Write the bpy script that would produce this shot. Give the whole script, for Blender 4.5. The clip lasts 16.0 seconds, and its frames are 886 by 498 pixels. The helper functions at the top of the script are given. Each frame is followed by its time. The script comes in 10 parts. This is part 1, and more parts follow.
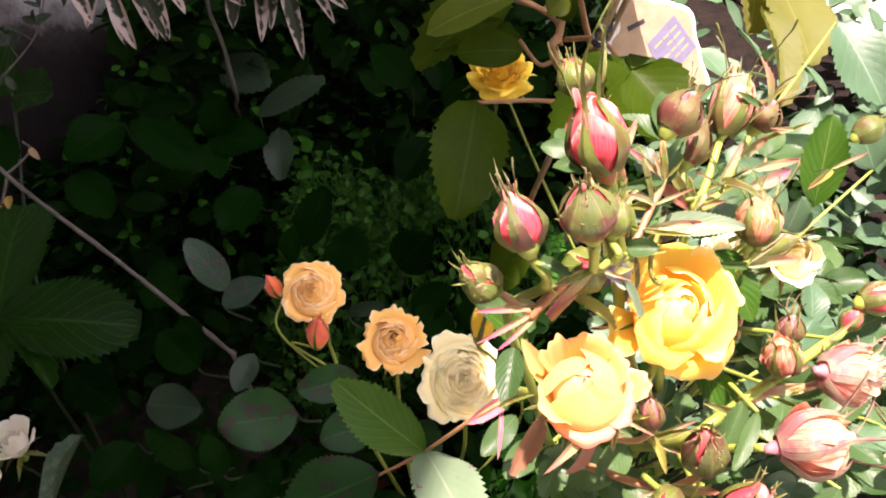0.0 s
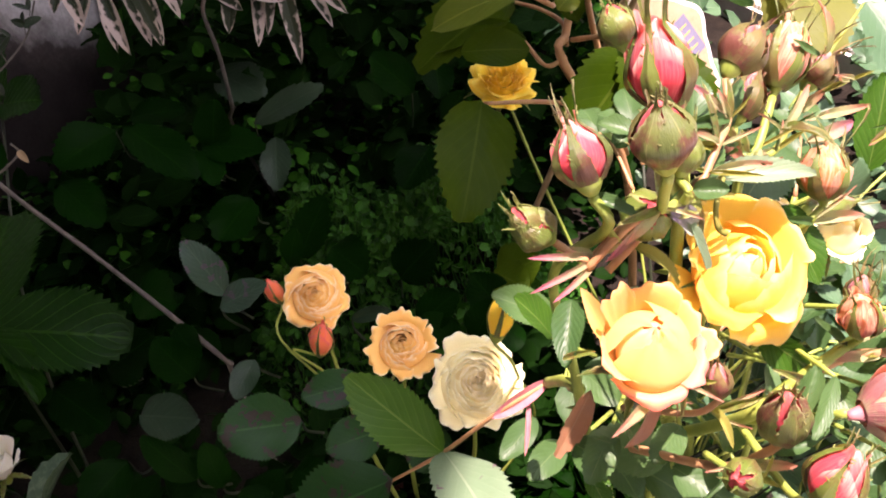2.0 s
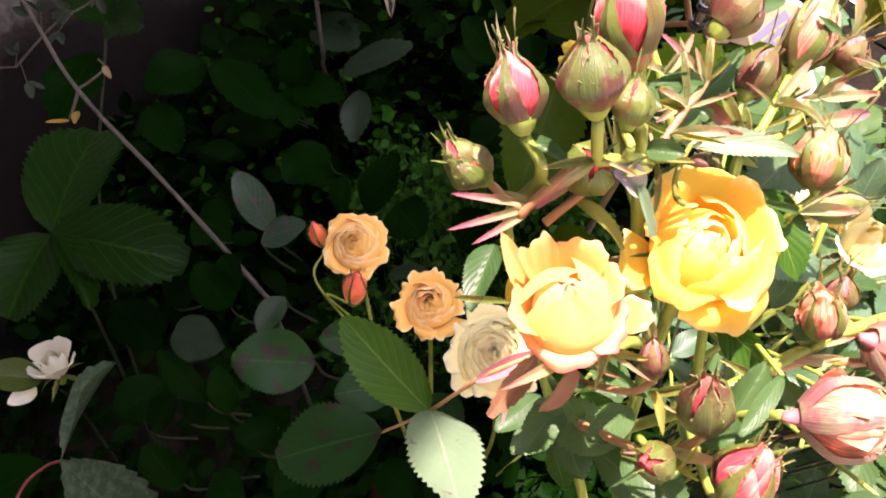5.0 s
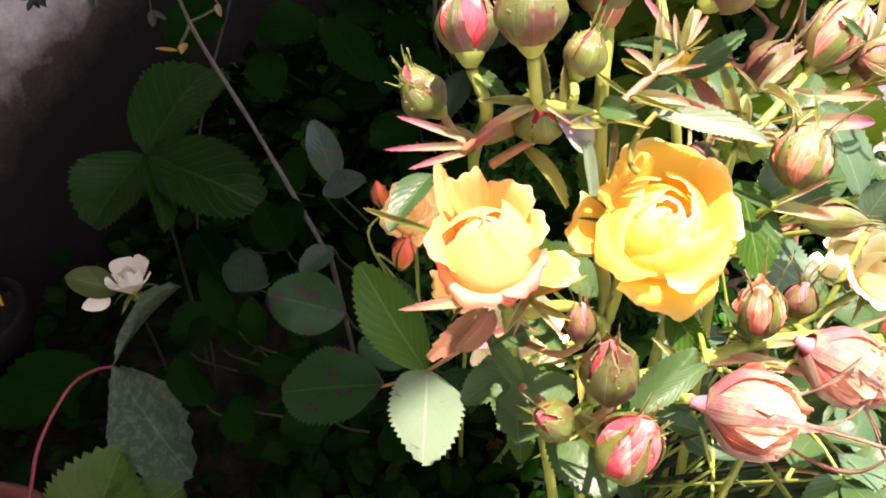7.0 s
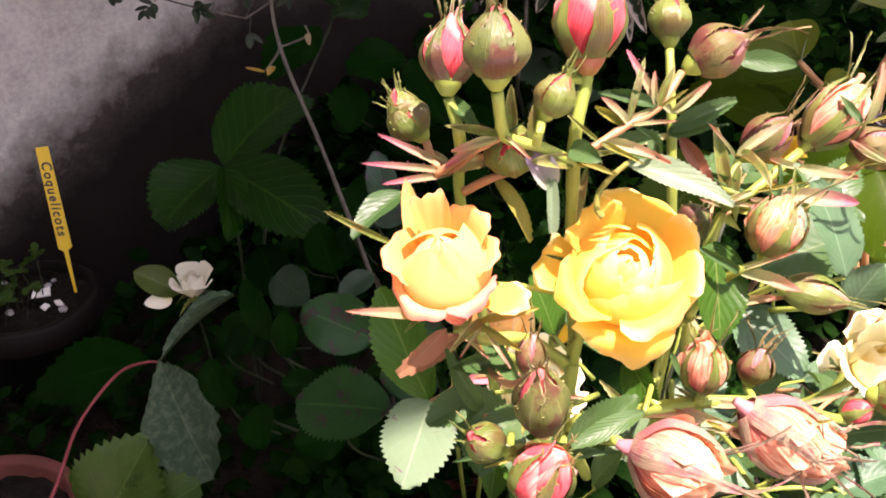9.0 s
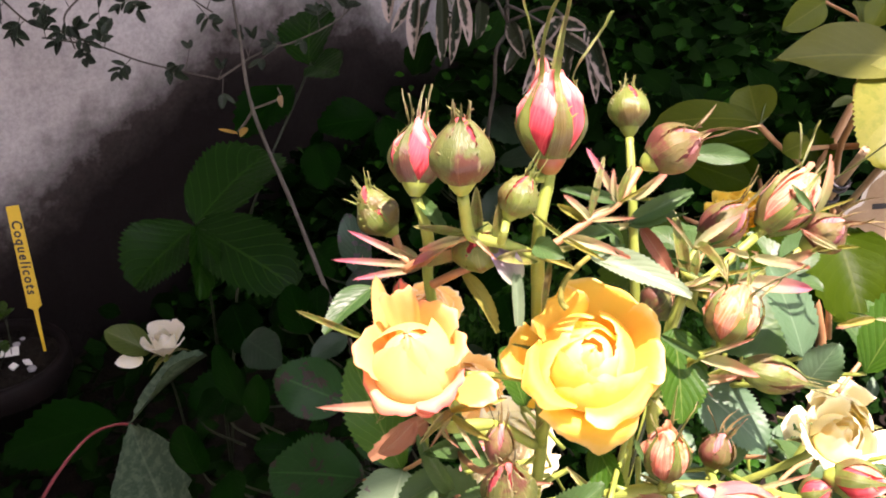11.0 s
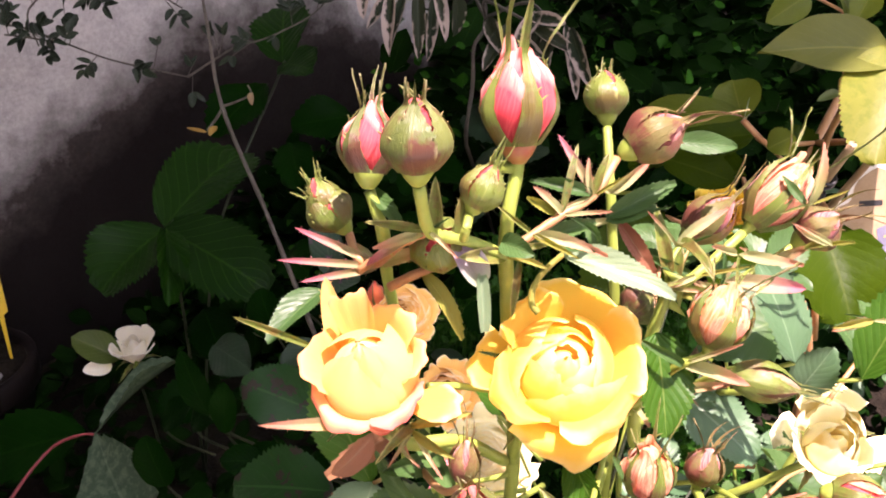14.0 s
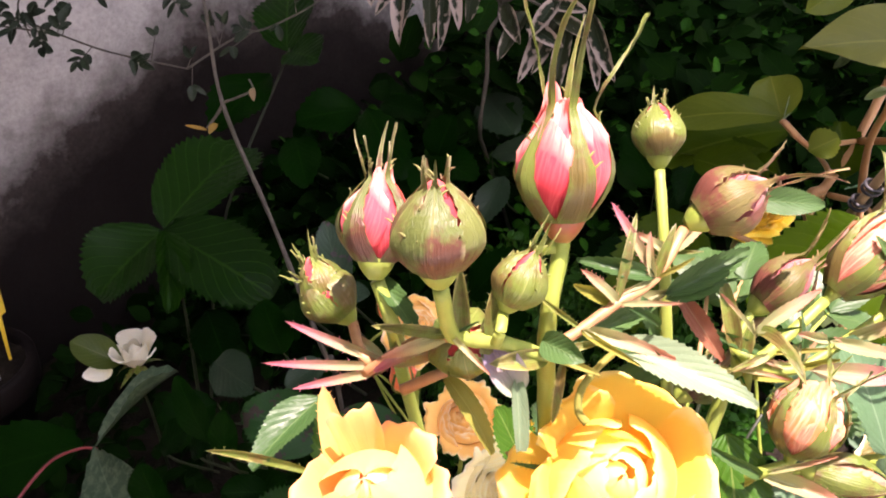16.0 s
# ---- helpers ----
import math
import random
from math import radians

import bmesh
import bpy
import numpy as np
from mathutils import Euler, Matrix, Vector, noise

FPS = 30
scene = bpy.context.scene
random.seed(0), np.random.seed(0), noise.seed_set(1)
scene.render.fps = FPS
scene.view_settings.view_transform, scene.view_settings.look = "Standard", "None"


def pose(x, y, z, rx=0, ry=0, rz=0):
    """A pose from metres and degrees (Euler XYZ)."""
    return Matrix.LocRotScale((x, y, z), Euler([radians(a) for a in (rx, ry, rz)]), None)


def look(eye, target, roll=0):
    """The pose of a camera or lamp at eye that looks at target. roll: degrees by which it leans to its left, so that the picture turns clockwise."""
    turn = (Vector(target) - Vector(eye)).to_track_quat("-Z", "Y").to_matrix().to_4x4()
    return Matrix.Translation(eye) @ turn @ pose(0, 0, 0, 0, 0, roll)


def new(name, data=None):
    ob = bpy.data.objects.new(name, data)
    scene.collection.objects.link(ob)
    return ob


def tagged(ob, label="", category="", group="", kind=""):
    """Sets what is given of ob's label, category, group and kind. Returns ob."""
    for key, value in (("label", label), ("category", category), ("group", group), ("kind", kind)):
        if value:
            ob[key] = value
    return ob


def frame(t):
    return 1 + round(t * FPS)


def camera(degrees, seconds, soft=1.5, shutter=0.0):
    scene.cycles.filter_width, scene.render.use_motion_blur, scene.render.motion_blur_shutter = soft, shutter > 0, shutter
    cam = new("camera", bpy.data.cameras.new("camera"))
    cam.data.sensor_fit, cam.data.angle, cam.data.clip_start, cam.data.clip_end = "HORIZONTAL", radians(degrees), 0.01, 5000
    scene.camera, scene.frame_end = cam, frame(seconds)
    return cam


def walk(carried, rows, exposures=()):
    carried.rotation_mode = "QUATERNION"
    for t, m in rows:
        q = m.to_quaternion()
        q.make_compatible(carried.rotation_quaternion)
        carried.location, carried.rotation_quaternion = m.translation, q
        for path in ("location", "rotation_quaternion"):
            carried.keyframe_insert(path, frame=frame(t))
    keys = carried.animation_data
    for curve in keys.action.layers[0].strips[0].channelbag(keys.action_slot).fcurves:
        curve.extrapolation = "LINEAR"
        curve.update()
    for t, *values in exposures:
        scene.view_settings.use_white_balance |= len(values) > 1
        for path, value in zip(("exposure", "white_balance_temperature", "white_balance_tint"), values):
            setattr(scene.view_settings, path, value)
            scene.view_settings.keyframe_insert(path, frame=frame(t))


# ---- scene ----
cam = camera(52.7, 16.0, soft=1.9)
PATH = [
    (0, (0.012, -0.004, 0.703), (0.369, 1.5, -0.565), -13.1),
    (0.5, (0.013, -0.006, 0.696), (0.391, 1.509, -0.554), -12.8),
    (1, (0.003, -0.009, 0.683), (0.394, 1.5, -0.57), -13.6),
    (1.5, (-0.002, -0.003, 0.678), (0.423, 1.518, -0.548), -13.6),
    (2, (-0.007, 0.01, 0.669), (0.407, 1.545, -0.545), -12.4),
    (2.2, (-0.019, 0.003, 0.676), (0.423, 1.614, -0.424), -11.9),
    (2.5, (-0.039, 0.002, 0.666), (0.362, 1.633, -0.419), -11.1),
    (3, (-0.044, 0.01, 0.65), (0.316, 1.612, -0.493), -11.6),
    (3.5, (-0.04, 0.016, 0.653), (0.318, 1.594, -0.523), -11.3),
    (4, (-0.01, 0.015, 0.65), (0.315, 1.584, -0.546), -10.6),
    (4.5, (0.025, 0.002, 0.646), (0.286, 1.573, -0.563), -10.2),
    (4.7, (0.03, -0.001, 0.646), (0.256, 1.577, -0.563), -9.9),
    (6.8, (0.076, -0.023, 0.629), (0.005, 1.592, -0.549), -4.7),
    (7, (0.08, -0.023, 0.627), (-0.004, 1.593, -0.549), -4.3),
    (7.5, (0.094, -0.025, 0.625), (-0.028, 1.597, -0.539), -3.3),
    (8, (0.098, -0.028, 0.62), (-0.088, 1.592, -0.538), -2.3),
    (8.5, (0.101, -0.034, 0.625), (-0.134, 1.596, -0.511), -1.1),
    (9, (0.114, -0.035, 0.625), (-0.165, 1.63, -0.447), 0.0),
    (9.5, (0.112, -0.035, 0.63), (-0.176, 1.654, -0.402), 0.4),
    (10, (0.117, -0.035, 0.636), (-0.157, 1.668, -0.376), 0.1),
    (10.2, (0.115, -0.035, 0.641), (-0.148, 1.674, -0.365), 0.1),
    (12.3, (0.117, -0.029, 0.638), (-0.077, 1.702, -0.345), 1.0),
    (12.5, (0.119, -0.028, 0.632), (-0.069, 1.701, -0.355), 1.0),
    (13, (0.119, -0.027, 0.632), (-0.059, 1.706, -0.35), 1.0),
    (13.5, (0.121, -0.021, 0.629), (-0.065, 1.703, -0.366), 0.5),
    (14, (0.119, -0.013, 0.628), (-0.074, 1.717, -0.356), 0.7),
    (14.5, (0.123, 0.001, 0.622), (-0.085, 1.718, -0.382), 0.1),
    (15, (0.119, 0.015, 0.622), (-0.098, 1.721, -0.398), 0.1),
    (15.5, (0.112, 0.025, 0.623), (-0.091, 1.731, -0.401), 0.4),
    (16, (0.11, 0.037, 0.628), (-0.102, 1.736, -0.406), 0.1),
]
EXPOSURES = [(t, stops, 6400, 29) for t, stops in ((0.0, 2.15), (2.0, 2.15), (2.5, 2.40), (3.0, 3.3), (3.6, 3.45), (4.0, 3.1), (4.5, 2.25), (7.0, 2.15), (10.0, 2.15), (12.5, 2.25), (16.0, 2.25))]
walk(cam, [(t, look(eye, target, roll)) for t, eye, target, roll in PATH], EXPOSURES)

# ---- light ----
SUN_EL, SUN_AZ = 77.7, (0.66, -0.75)
sun = new("sun", bpy.data.lights.new("sun", "SUN"))
sun.data.energy, sun.data.angle, sun.data.color = 5.0, radians(0.6), (1.0, 0.83, 0.745)
ce = math.cos(radians(SUN_EL))
to_sun = Vector((SUN_AZ[0] * ce, SUN_AZ[1] * ce, math.sin(radians(SUN_EL)))).normalized()
sun.matrix_world = Matrix.Translation((1, -1, 6)) @ to_sun.to_track_quat("Z", "Y").to_matrix().to_4x4()
world = bpy.data.worlds.new("sky")
scene.world = world
world.use_nodes = True
wt = world.node_tree
sky = wt.nodes.new("ShaderNodeTexSky")
sky.sky_type, sky.sun_disc = "NISHITA", False
sky.sun_elevation, sky.sun_rotation = radians(SUN_EL), math.atan2(to_sun.x, to_sun.y)
soft_sky = wt.nodes.new("ShaderNodeHueSaturation")
soft_sky.inputs["Saturation"].default_value = 0.15
wt.links.new(sky.outputs[0], soft_sky.inputs["Color"])
wt.links.new(soft_sky.outputs[0], wt.nodes["Background"].inputs["Color"])
wt.nodes["Background"].inputs["Strength"].default_value = 0.185


# ---- materials ----
def base_mat(name):
    m = bpy.data.materials.new(name)
    m.use_nodes = True
    return m, m.node_tree, m.node_tree.nodes["Principled BSDF"]


def add(nt, kind, **kw):
    n = nt.nodes.new(kind)
    for k, v in kw.items():
        n.inputs[k.replace("_", " ")].default_value = v
    return n


def mathn(nt, op, a, b=0.0, c=0.0):
    n = nt.nodes.new("ShaderNodeMath")
    n.operation = op
    for i, v in enumerate((a, b, c)):
        if isinstance(v, (int, float)):
            n.inputs[i].default_value = v
        else:
            nt.links.new(v, n.inputs[i])
    return n.outputs[0]


def ramp(nt, fac, stops):
    n = nt.nodes.new("ShaderNodeValToRGB")
    while len(n.color_ramp.elements) < len(stops):
        n.color_ramp.elements.new(0.5)
    for e, (p, col) in zip(n.color_ramp.elements, stops):
        e.position, e.color = p, (*col, 1)
    nt.links.new(fac, n.inputs[0])
    return n.outputs[0]


def mixc(nt, fac, a, b, mode="MIX"):
    n = nt.nodes.new("ShaderNodeMix")
    n.data_type, n.blend_type = "RGBA", mode
    for i, v in ((0, fac), (6, a), (7, b)):
        if isinstance(v, (int, float)):
            n.inputs[i].default_value = v
        elif isinstance(v, tuple):
            n.inputs[i].default_value = (*v, 1)
        else:
            nt.links.new(v, n.inputs[i])
    return n.outputs[2]


def noise_tex(nt, vec, scale, detail=4.0, rough=0.55):
    n = add(nt, "ShaderNodeTexNoise", Scale=scale, Detail=detail, Roughness=rough)
    if vec is not None:
        nt.links.new(vec, n.inputs["Vector"])
    return n.outputs[0]


def bump(nt, bsdf, height, strength=0.3, dist=0.001):
    b = add(nt, "ShaderNodeBump", Strength=strength, Distance=dist)
    nt.links.new(height, b.inputs["Height"])
    nt.links.new(b.outputs[0], bsdf.inputs["Normal"])
    return b.outputs[0]


def thin(nt, bsdf, colour, normal, share, tint):
    """Lets part of the light through a thin leaf or petal."""
    tr = nt.nodes.new("ShaderNodeBsdfTranslucent")
    nt.links.new(mixc(nt, 1.0, colour, tint, "MULTIPLY"), tr.inputs["Color"])
    if normal is not None:
        nt.links.new(normal, tr.inputs["Normal"])
    mx = nt.nodes.new("ShaderNodeMixShader")
    mx.inputs[0].default_value = share
    nt.links.new(bsdf.outputs[0], mx.inputs[1])
    nt.links.new(tr.outputs[0], mx.inputs[2])
    nt.links.new(mx.outputs[0], nt.nodes["Material Output"].inputs["Surface"])


def leaf_mat(name, dark, light, vein, spots=0.0, share=0.3, rough=0.42, tint=(1.0, 1.0, 0.45), edge=None, spot_col=(0.07, 0.035, 0.045), ribs=1.0, mottle=None, gloss=0.35, blotch=0.6, bleach=0.68, end=None):
    m, nt, b = base_mat(name)
    uv = nt.nodes.new("ShaderNodeUVMap").outputs[0]
    sep = nt.nodes.new("ShaderNodeSeparateXYZ")
    nt.links.new(uv, sep.inputs[0])
    across = mathn(nt, "ABSOLUTE", mathn(nt, "SUBTRACT", sep.outputs[0], 0.5))
    along = sep.outputs[1]
    pos = nt.nodes.new("ShaderNodeTexCoord").outputs["Object"]
    info = nt.nodes.new("ShaderNodeObjectInfo").outputs["Random"]
    geo = nt.nodes.new("ShaderNodeNewGeometry").outputs["Random Per Island"]
    n1 = noise_tex(nt, pos, 60, 5)
    n2 = noise_tex(nt, pos, 420, 3)
    mid = mathn(nt, "LESS_THAN", across, 0.018)
    slant = mathn(nt, "SUBTRACT", mathn(nt, "MULTIPLY", along, 8.0), mathn(nt, "MULTIPLY", across, 6.5))
    saw = mathn(nt, "ABSOLUTE", mathn(nt, "SUBTRACT", mathn(nt, "FRACT", slant), 0.5))
    side = mathn(nt, "LESS_THAN", saw, 0.045)
    veins = mathn(nt, "MAXIMUM", mid, mathn(nt, "MULTIPLY", side, 0.4 * ribs))
    fac = mathn(nt, "ADD", mathn(nt, "MULTIPLY", n1, 0.7), mathn(nt, "MULTIPLY", mathn(nt, "FRACT", mathn(nt, "ADD", info, geo)), 0.6))
    col = mixc(nt, mathn(nt, "SUBTRACT", fac, 0.2), dark, light)
    col = mixc(nt, mathn(nt, "MULTIPLY", veins, 0.65), col, vein)
    if ribs == 0.0:
        strip = add(nt, "ShaderNodeMapping")
        strip.inputs["Scale"].default_value = (8, 0.8, 1)
        nt.links.new(uv, strip.inputs["Vector"])
        lines = noise_tex(nt, strip.outputs[0], 2.0, 3)
        col = mixc(nt, ramp(nt, lines, [(0.40, (0.10, 0.10, 0.10)), (0.62, (0, 0, 0))]), col, mixc(nt, 0.55, dark, (0.0, 0.0, 0.0)))
    if mottle:
        col = mixc(nt, ramp(nt, mathn(nt, "ADD", noise_tex(nt, pos, 130, 5, 0.65), mathn(nt, "MULTIPLY", mathn(nt, "SUBTRACT", 0.40, along), 0.06)), [(0.46, (0, 0, 0)), (0.58, (blotch, blotch, blotch))]), col, mottle)
    if edge:
        worn = mathn(nt, "ADD", mathn(nt, "MULTIPLY", across, 0.62), mathn(nt, "MULTIPLY", along, 0.26))
        if bleach < 0.6:
            worn = mathn(nt, "ADD", mathn(nt, "MULTIPLY", worn, 0.85), mathn(nt, "MULTIPLY", mathn(nt, "SUBTRACT", info, 0.5), 0.25))
        rim = ramp(nt, mathn(nt, "ADD", worn, mathn(nt, "MULTIPLY", noise_tex(nt, pos, 110, 4), 0.55)), [(bleach, (0, 0, 0)), (bleach + 0.08, (1, 1, 1))])
        col = mixc(nt, rim, col, edge)
    if end:
        far = mathn(nt, "ADD", along, mathn(nt, "MULTIPLY", mathn(nt, "SUBTRACT", n1, 0.5), 0.8))
        col = mixc(nt, ramp(nt, far, [(0.35, (0, 0, 0)), (0.85, (1, 1, 1))]), col, end)
    if spots:
        off = add(nt, "ShaderNodeVectorMath")
        nt.links.new(pos, off.inputs[0])
        comb = nt.nodes.new("ShaderNodeCombineXYZ")
        nt.links.new(mathn(nt, "MULTIPLY", info, 3.0), comb.inputs[2])
        nt.links.new(comb.outputs[0], off.inputs[1])
        sp = noise_tex(nt, off.outputs[0], 95, 3, 0.6)
        mask = mathn(nt, "MULTIPLY", mathn(nt, "GREATER_THAN", sp, 1.0 - spots), 0.85)
        col = mixc(nt, mask, col, spot_col)
    nt.links.new(col, b.inputs["Base Color"])
    b.inputs["Specular IOR Level"].default_value = gloss
    nt.links.new(mathn(nt, "ADD", mathn(nt, "MULTIPLY", n2, 0.25), rough - 0.12), b.inputs["Roughness"])
    h = mathn(nt, "SUBTRACT", mathn(nt, "MULTIPLY", n2, 0.5), mathn(nt, "MULTIPLY", veins, 0.8))
    h = mathn(nt, "ADD", h, mathn(nt, "MULTIPLY", saw, 0.7 * ribs))
    if ribs == 0.0:
        h = mathn(nt, "ADD", h, mathn(nt, "MULTIPLY", lines, 0.9))
    nrm = bump(nt, b, h, 0.6, 0.0008 if ribs == 0.0 else 0.0006)
    thin(nt, b, col, nrm, share, tint)
    return m


def petal_mat(name, base, body, tip, streak=None, share=0.35, tint=(1.0, 0.85, 0.6), soft_rim=0.82):
    m, nt, b = base_mat(name)
    uv = nt.nodes.new("ShaderNodeUVMap").outputs[0]
    sep = nt.nodes.new("ShaderNodeSeparateXYZ")
    nt.links.new(uv, sep.inputs[0])
    pos = nt.nodes.new("ShaderNodeTexCoord").outputs["Object"]
    info = nt.nodes.new("ShaderNodeObjectInfo").outputs["Random"]
    n1 = noise_tex(nt, pos, 130, 4)
    mp = add(nt, "ShaderNodeMapping")
    mp.inputs["Scale"].default_value = (9, 0.8, 1)
    nt.links.new(uv, mp.inputs["Vector"])
    fib = noise_tex(nt, mp.outputs[0], 2.2, 3)
    v = mathn(nt, "ADD", sep.outputs[1], mathn(nt, "MULTIPLY", mathn(nt, "SUBTRACT", n1, 0.5), 0.35))
    v = mathn(nt, "ADD", v, mathn(nt, "MULTIPLY", mathn(nt, "SUBTRACT", info, 0.5), 0.12))
    col = ramp(nt, v, [(0.0, base), (0.45, body), (soft_rim, body), (1.0, tip)])
    if streak:
        s = ramp(nt, mathn(nt, "ADD", mathn(nt, "MULTIPLY", fib, 0.8), mathn(nt, "MULTIPLY", n1, 0.3)), [(0.50, (0, 0, 0)), (0.66, (0.8, 0.8, 0.8))])
        col = mixc(nt, s, col, streak)
    nt.links.new(col, b.inputs["Base Color"])
    b.inputs["Roughness"].default_value = 0.55
    b.inputs["Specular IOR Level"].default_value = 0.25
    b.inputs["Sheen Weight"].default_value = 0.15
    nrm = bump(nt, b, mathn(nt, "ADD", fib, mathn(nt, "MULTIPLY", n1, 0.6)), 0.2, 0.0004)
    thin(nt, b, col, nrm, share, tint)
    return m


def plain_mat(name, a, c, scale=40, rough=0.7, bump_s=0.4, bump_d=0.001, stretch=(1, 1, 1), spec=0.4):
    m, nt, b = base_mat(name)
    pos = nt.nodes.new("ShaderNodeTexCoord").outputs["Object"]
    mp = add(nt, "ShaderNodeMapping")
    mp.inputs["Scale"].default_value = stretch
    nt.links.new(pos, mp.inputs["Vector"])
    n1, n2 = noise_tex(nt, mp.outputs[0], scale, 5), noise_tex(nt, mp.outputs[0], scale * 6, 4)
    f = mathn(nt, "ADD", mathn(nt, "MULTIPLY", n1, 0.7), mathn(nt, "MULTIPLY", n2, 0.3))
    nt.links.new(ramp(nt, f, [(0.32, a), (0.68, c)]), b.inputs["Base Color"])
    nt.links.new(mathn(nt, "ADD", mathn(nt, "MULTIPLY", n2, 0.3), rough - 0.15), b.inputs["Roughness"])
    b.inputs["Specular IOR Level"].default_value = spec
    bump(nt, b, mathn(nt, "ADD", n1, n2), bump_s, bump_d)
    return m


def wall_mat():
    m, nt, b = base_mat("old_plaster")
    pos = nt.nodes.new("ShaderNodeTexCoord").outputs["Object"]
    big, mid_n, fine = noise_tex(nt, pos, 3.0, 6, 0.65), noise_tex(nt, pos, 18, 5, 0.6), noise_tex(nt, pos, 160, 5, 0.7)
    sep = nt.nodes.new("ShaderNodeSeparateXYZ")
    nt.links.new(pos, sep.inputs[0])
    # shade painted on the lower wall: a slanting blot with its own outline
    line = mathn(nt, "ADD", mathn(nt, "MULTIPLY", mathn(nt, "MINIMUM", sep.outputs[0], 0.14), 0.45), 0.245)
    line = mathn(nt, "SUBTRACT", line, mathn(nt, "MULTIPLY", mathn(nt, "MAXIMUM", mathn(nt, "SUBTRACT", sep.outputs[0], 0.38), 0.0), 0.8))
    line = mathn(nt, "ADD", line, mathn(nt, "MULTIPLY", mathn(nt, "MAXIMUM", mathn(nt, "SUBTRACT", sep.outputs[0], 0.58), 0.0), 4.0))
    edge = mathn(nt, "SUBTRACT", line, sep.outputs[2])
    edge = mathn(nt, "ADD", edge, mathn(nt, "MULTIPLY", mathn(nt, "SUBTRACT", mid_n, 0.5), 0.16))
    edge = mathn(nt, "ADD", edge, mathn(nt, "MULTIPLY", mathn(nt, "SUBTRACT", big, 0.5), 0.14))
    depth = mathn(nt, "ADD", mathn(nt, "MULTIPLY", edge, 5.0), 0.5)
    wall_shade = ramp(nt, depth, [(0.34, (0, 0, 0)), (0.50, (0.55, 0.55, 0.55)), (0.72, (1, 1, 1))])
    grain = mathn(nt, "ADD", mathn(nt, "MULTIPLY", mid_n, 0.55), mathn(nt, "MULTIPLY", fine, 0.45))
    # dry is the plaster's own colour; the darker tones carry painted shade
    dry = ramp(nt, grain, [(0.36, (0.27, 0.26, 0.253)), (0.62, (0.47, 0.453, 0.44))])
    shade_tone = ramp(nt, grain, [(0.36, (0.026, 0.021, 0.019)), (0.62, (0.066, 0.056, 0.051))])
    deep_shade = ramp(nt, depth, [(0.62, (0, 0, 0)), (1.0, (0.93, 0.93, 0.93))])
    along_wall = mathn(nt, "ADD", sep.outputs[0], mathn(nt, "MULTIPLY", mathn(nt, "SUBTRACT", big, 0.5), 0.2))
    deep_shade = mathn(nt, "MULTIPLY", deep_shade, ramp(nt, along_wall, [(0.14, (1, 1, 1)), (0.40, (0.85, 0.85, 0.85))]))
    shade_tone = mixc(nt, deep_shade, shade_tone, (0.007, 0.0052, 0.005))
    nt.links.new(mixc(nt, wall_shade, dry, shade_tone), b.inputs["Base Color"])
    b.inputs["Roughness"].default_value = 0.9
    b.inputs["Specular IOR Level"].default_value = 0.1
    bump(nt, b, mathn(nt, "ADD", mathn(nt, "MULTIPLY", fine, 0.6), mid_n), 0.5, 0.004)
    return m


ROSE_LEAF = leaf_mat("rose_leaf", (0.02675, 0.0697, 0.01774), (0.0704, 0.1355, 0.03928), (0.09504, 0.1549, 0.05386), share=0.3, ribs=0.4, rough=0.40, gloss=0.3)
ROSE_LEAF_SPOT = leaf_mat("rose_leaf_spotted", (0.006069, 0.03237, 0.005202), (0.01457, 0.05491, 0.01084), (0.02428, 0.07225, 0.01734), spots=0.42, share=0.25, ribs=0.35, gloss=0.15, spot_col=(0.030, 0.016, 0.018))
# Leaf green darkened far below life; the shade is painted into it.
SHADE_LEAF = leaf_mat("shade_darkened_leaf", (0.0008162, 0.007601, 0.0003499), (0.002449, 0.01711, 0.0008166), (0.004627, 0.02281, 0.001866), share=0.25, gloss=0.02, ribs=0.8)
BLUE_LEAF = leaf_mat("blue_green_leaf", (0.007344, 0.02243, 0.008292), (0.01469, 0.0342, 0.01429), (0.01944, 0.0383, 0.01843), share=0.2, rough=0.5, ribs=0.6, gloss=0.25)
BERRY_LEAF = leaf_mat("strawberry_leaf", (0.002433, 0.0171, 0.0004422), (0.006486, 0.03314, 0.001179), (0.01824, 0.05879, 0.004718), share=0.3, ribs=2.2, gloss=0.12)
SHRUB_LEAF = leaf_mat("olive_shrub_leaf", (0.01854, 0.04295, 0.001102), (0.03863, 0.06832, 0.002478), (0.05408, 0.083, 0.008258), share=0.4, tint=(1.0, 1.0, 0.30), ribs=0.6, gloss=0.06)
YELLOW_LEAF = leaf_mat("yellowing_leaf", (0.1056, 0.1224, 0.02475), (0.165, 0.1728, 0.04125), (0.198, 0.2016, 0.050), share=0.4, tint=(1.0, 0.97, 0.45), ribs=0.4, gloss=0.15)
YELLOW_GREEN = leaf_mat("yellow_green_leaf", (0.120, 0.140, 0.018), (0.20, 0.205, 0.034), (0.24, 0.23, 0.06), share=0.4, tint=(1.0, 0.97, 0.4), ribs=0.5, gloss=0.15, mottle=(0.10, 0.135, 0.015), blotch=0.6)
# Brighter copy of the shrub leaf; its colour stands in for sunlight.
LIT_OLIVE = leaf_mat("olive_leaf_lit_tone", (0.060, 0.090, 0.008), (0.115, 0.145, 0.016), (0.15, 0.17, 0.03), share=0.4, tint=(1.0, 1.0, 0.3), ribs=0.4, gloss=0.15)
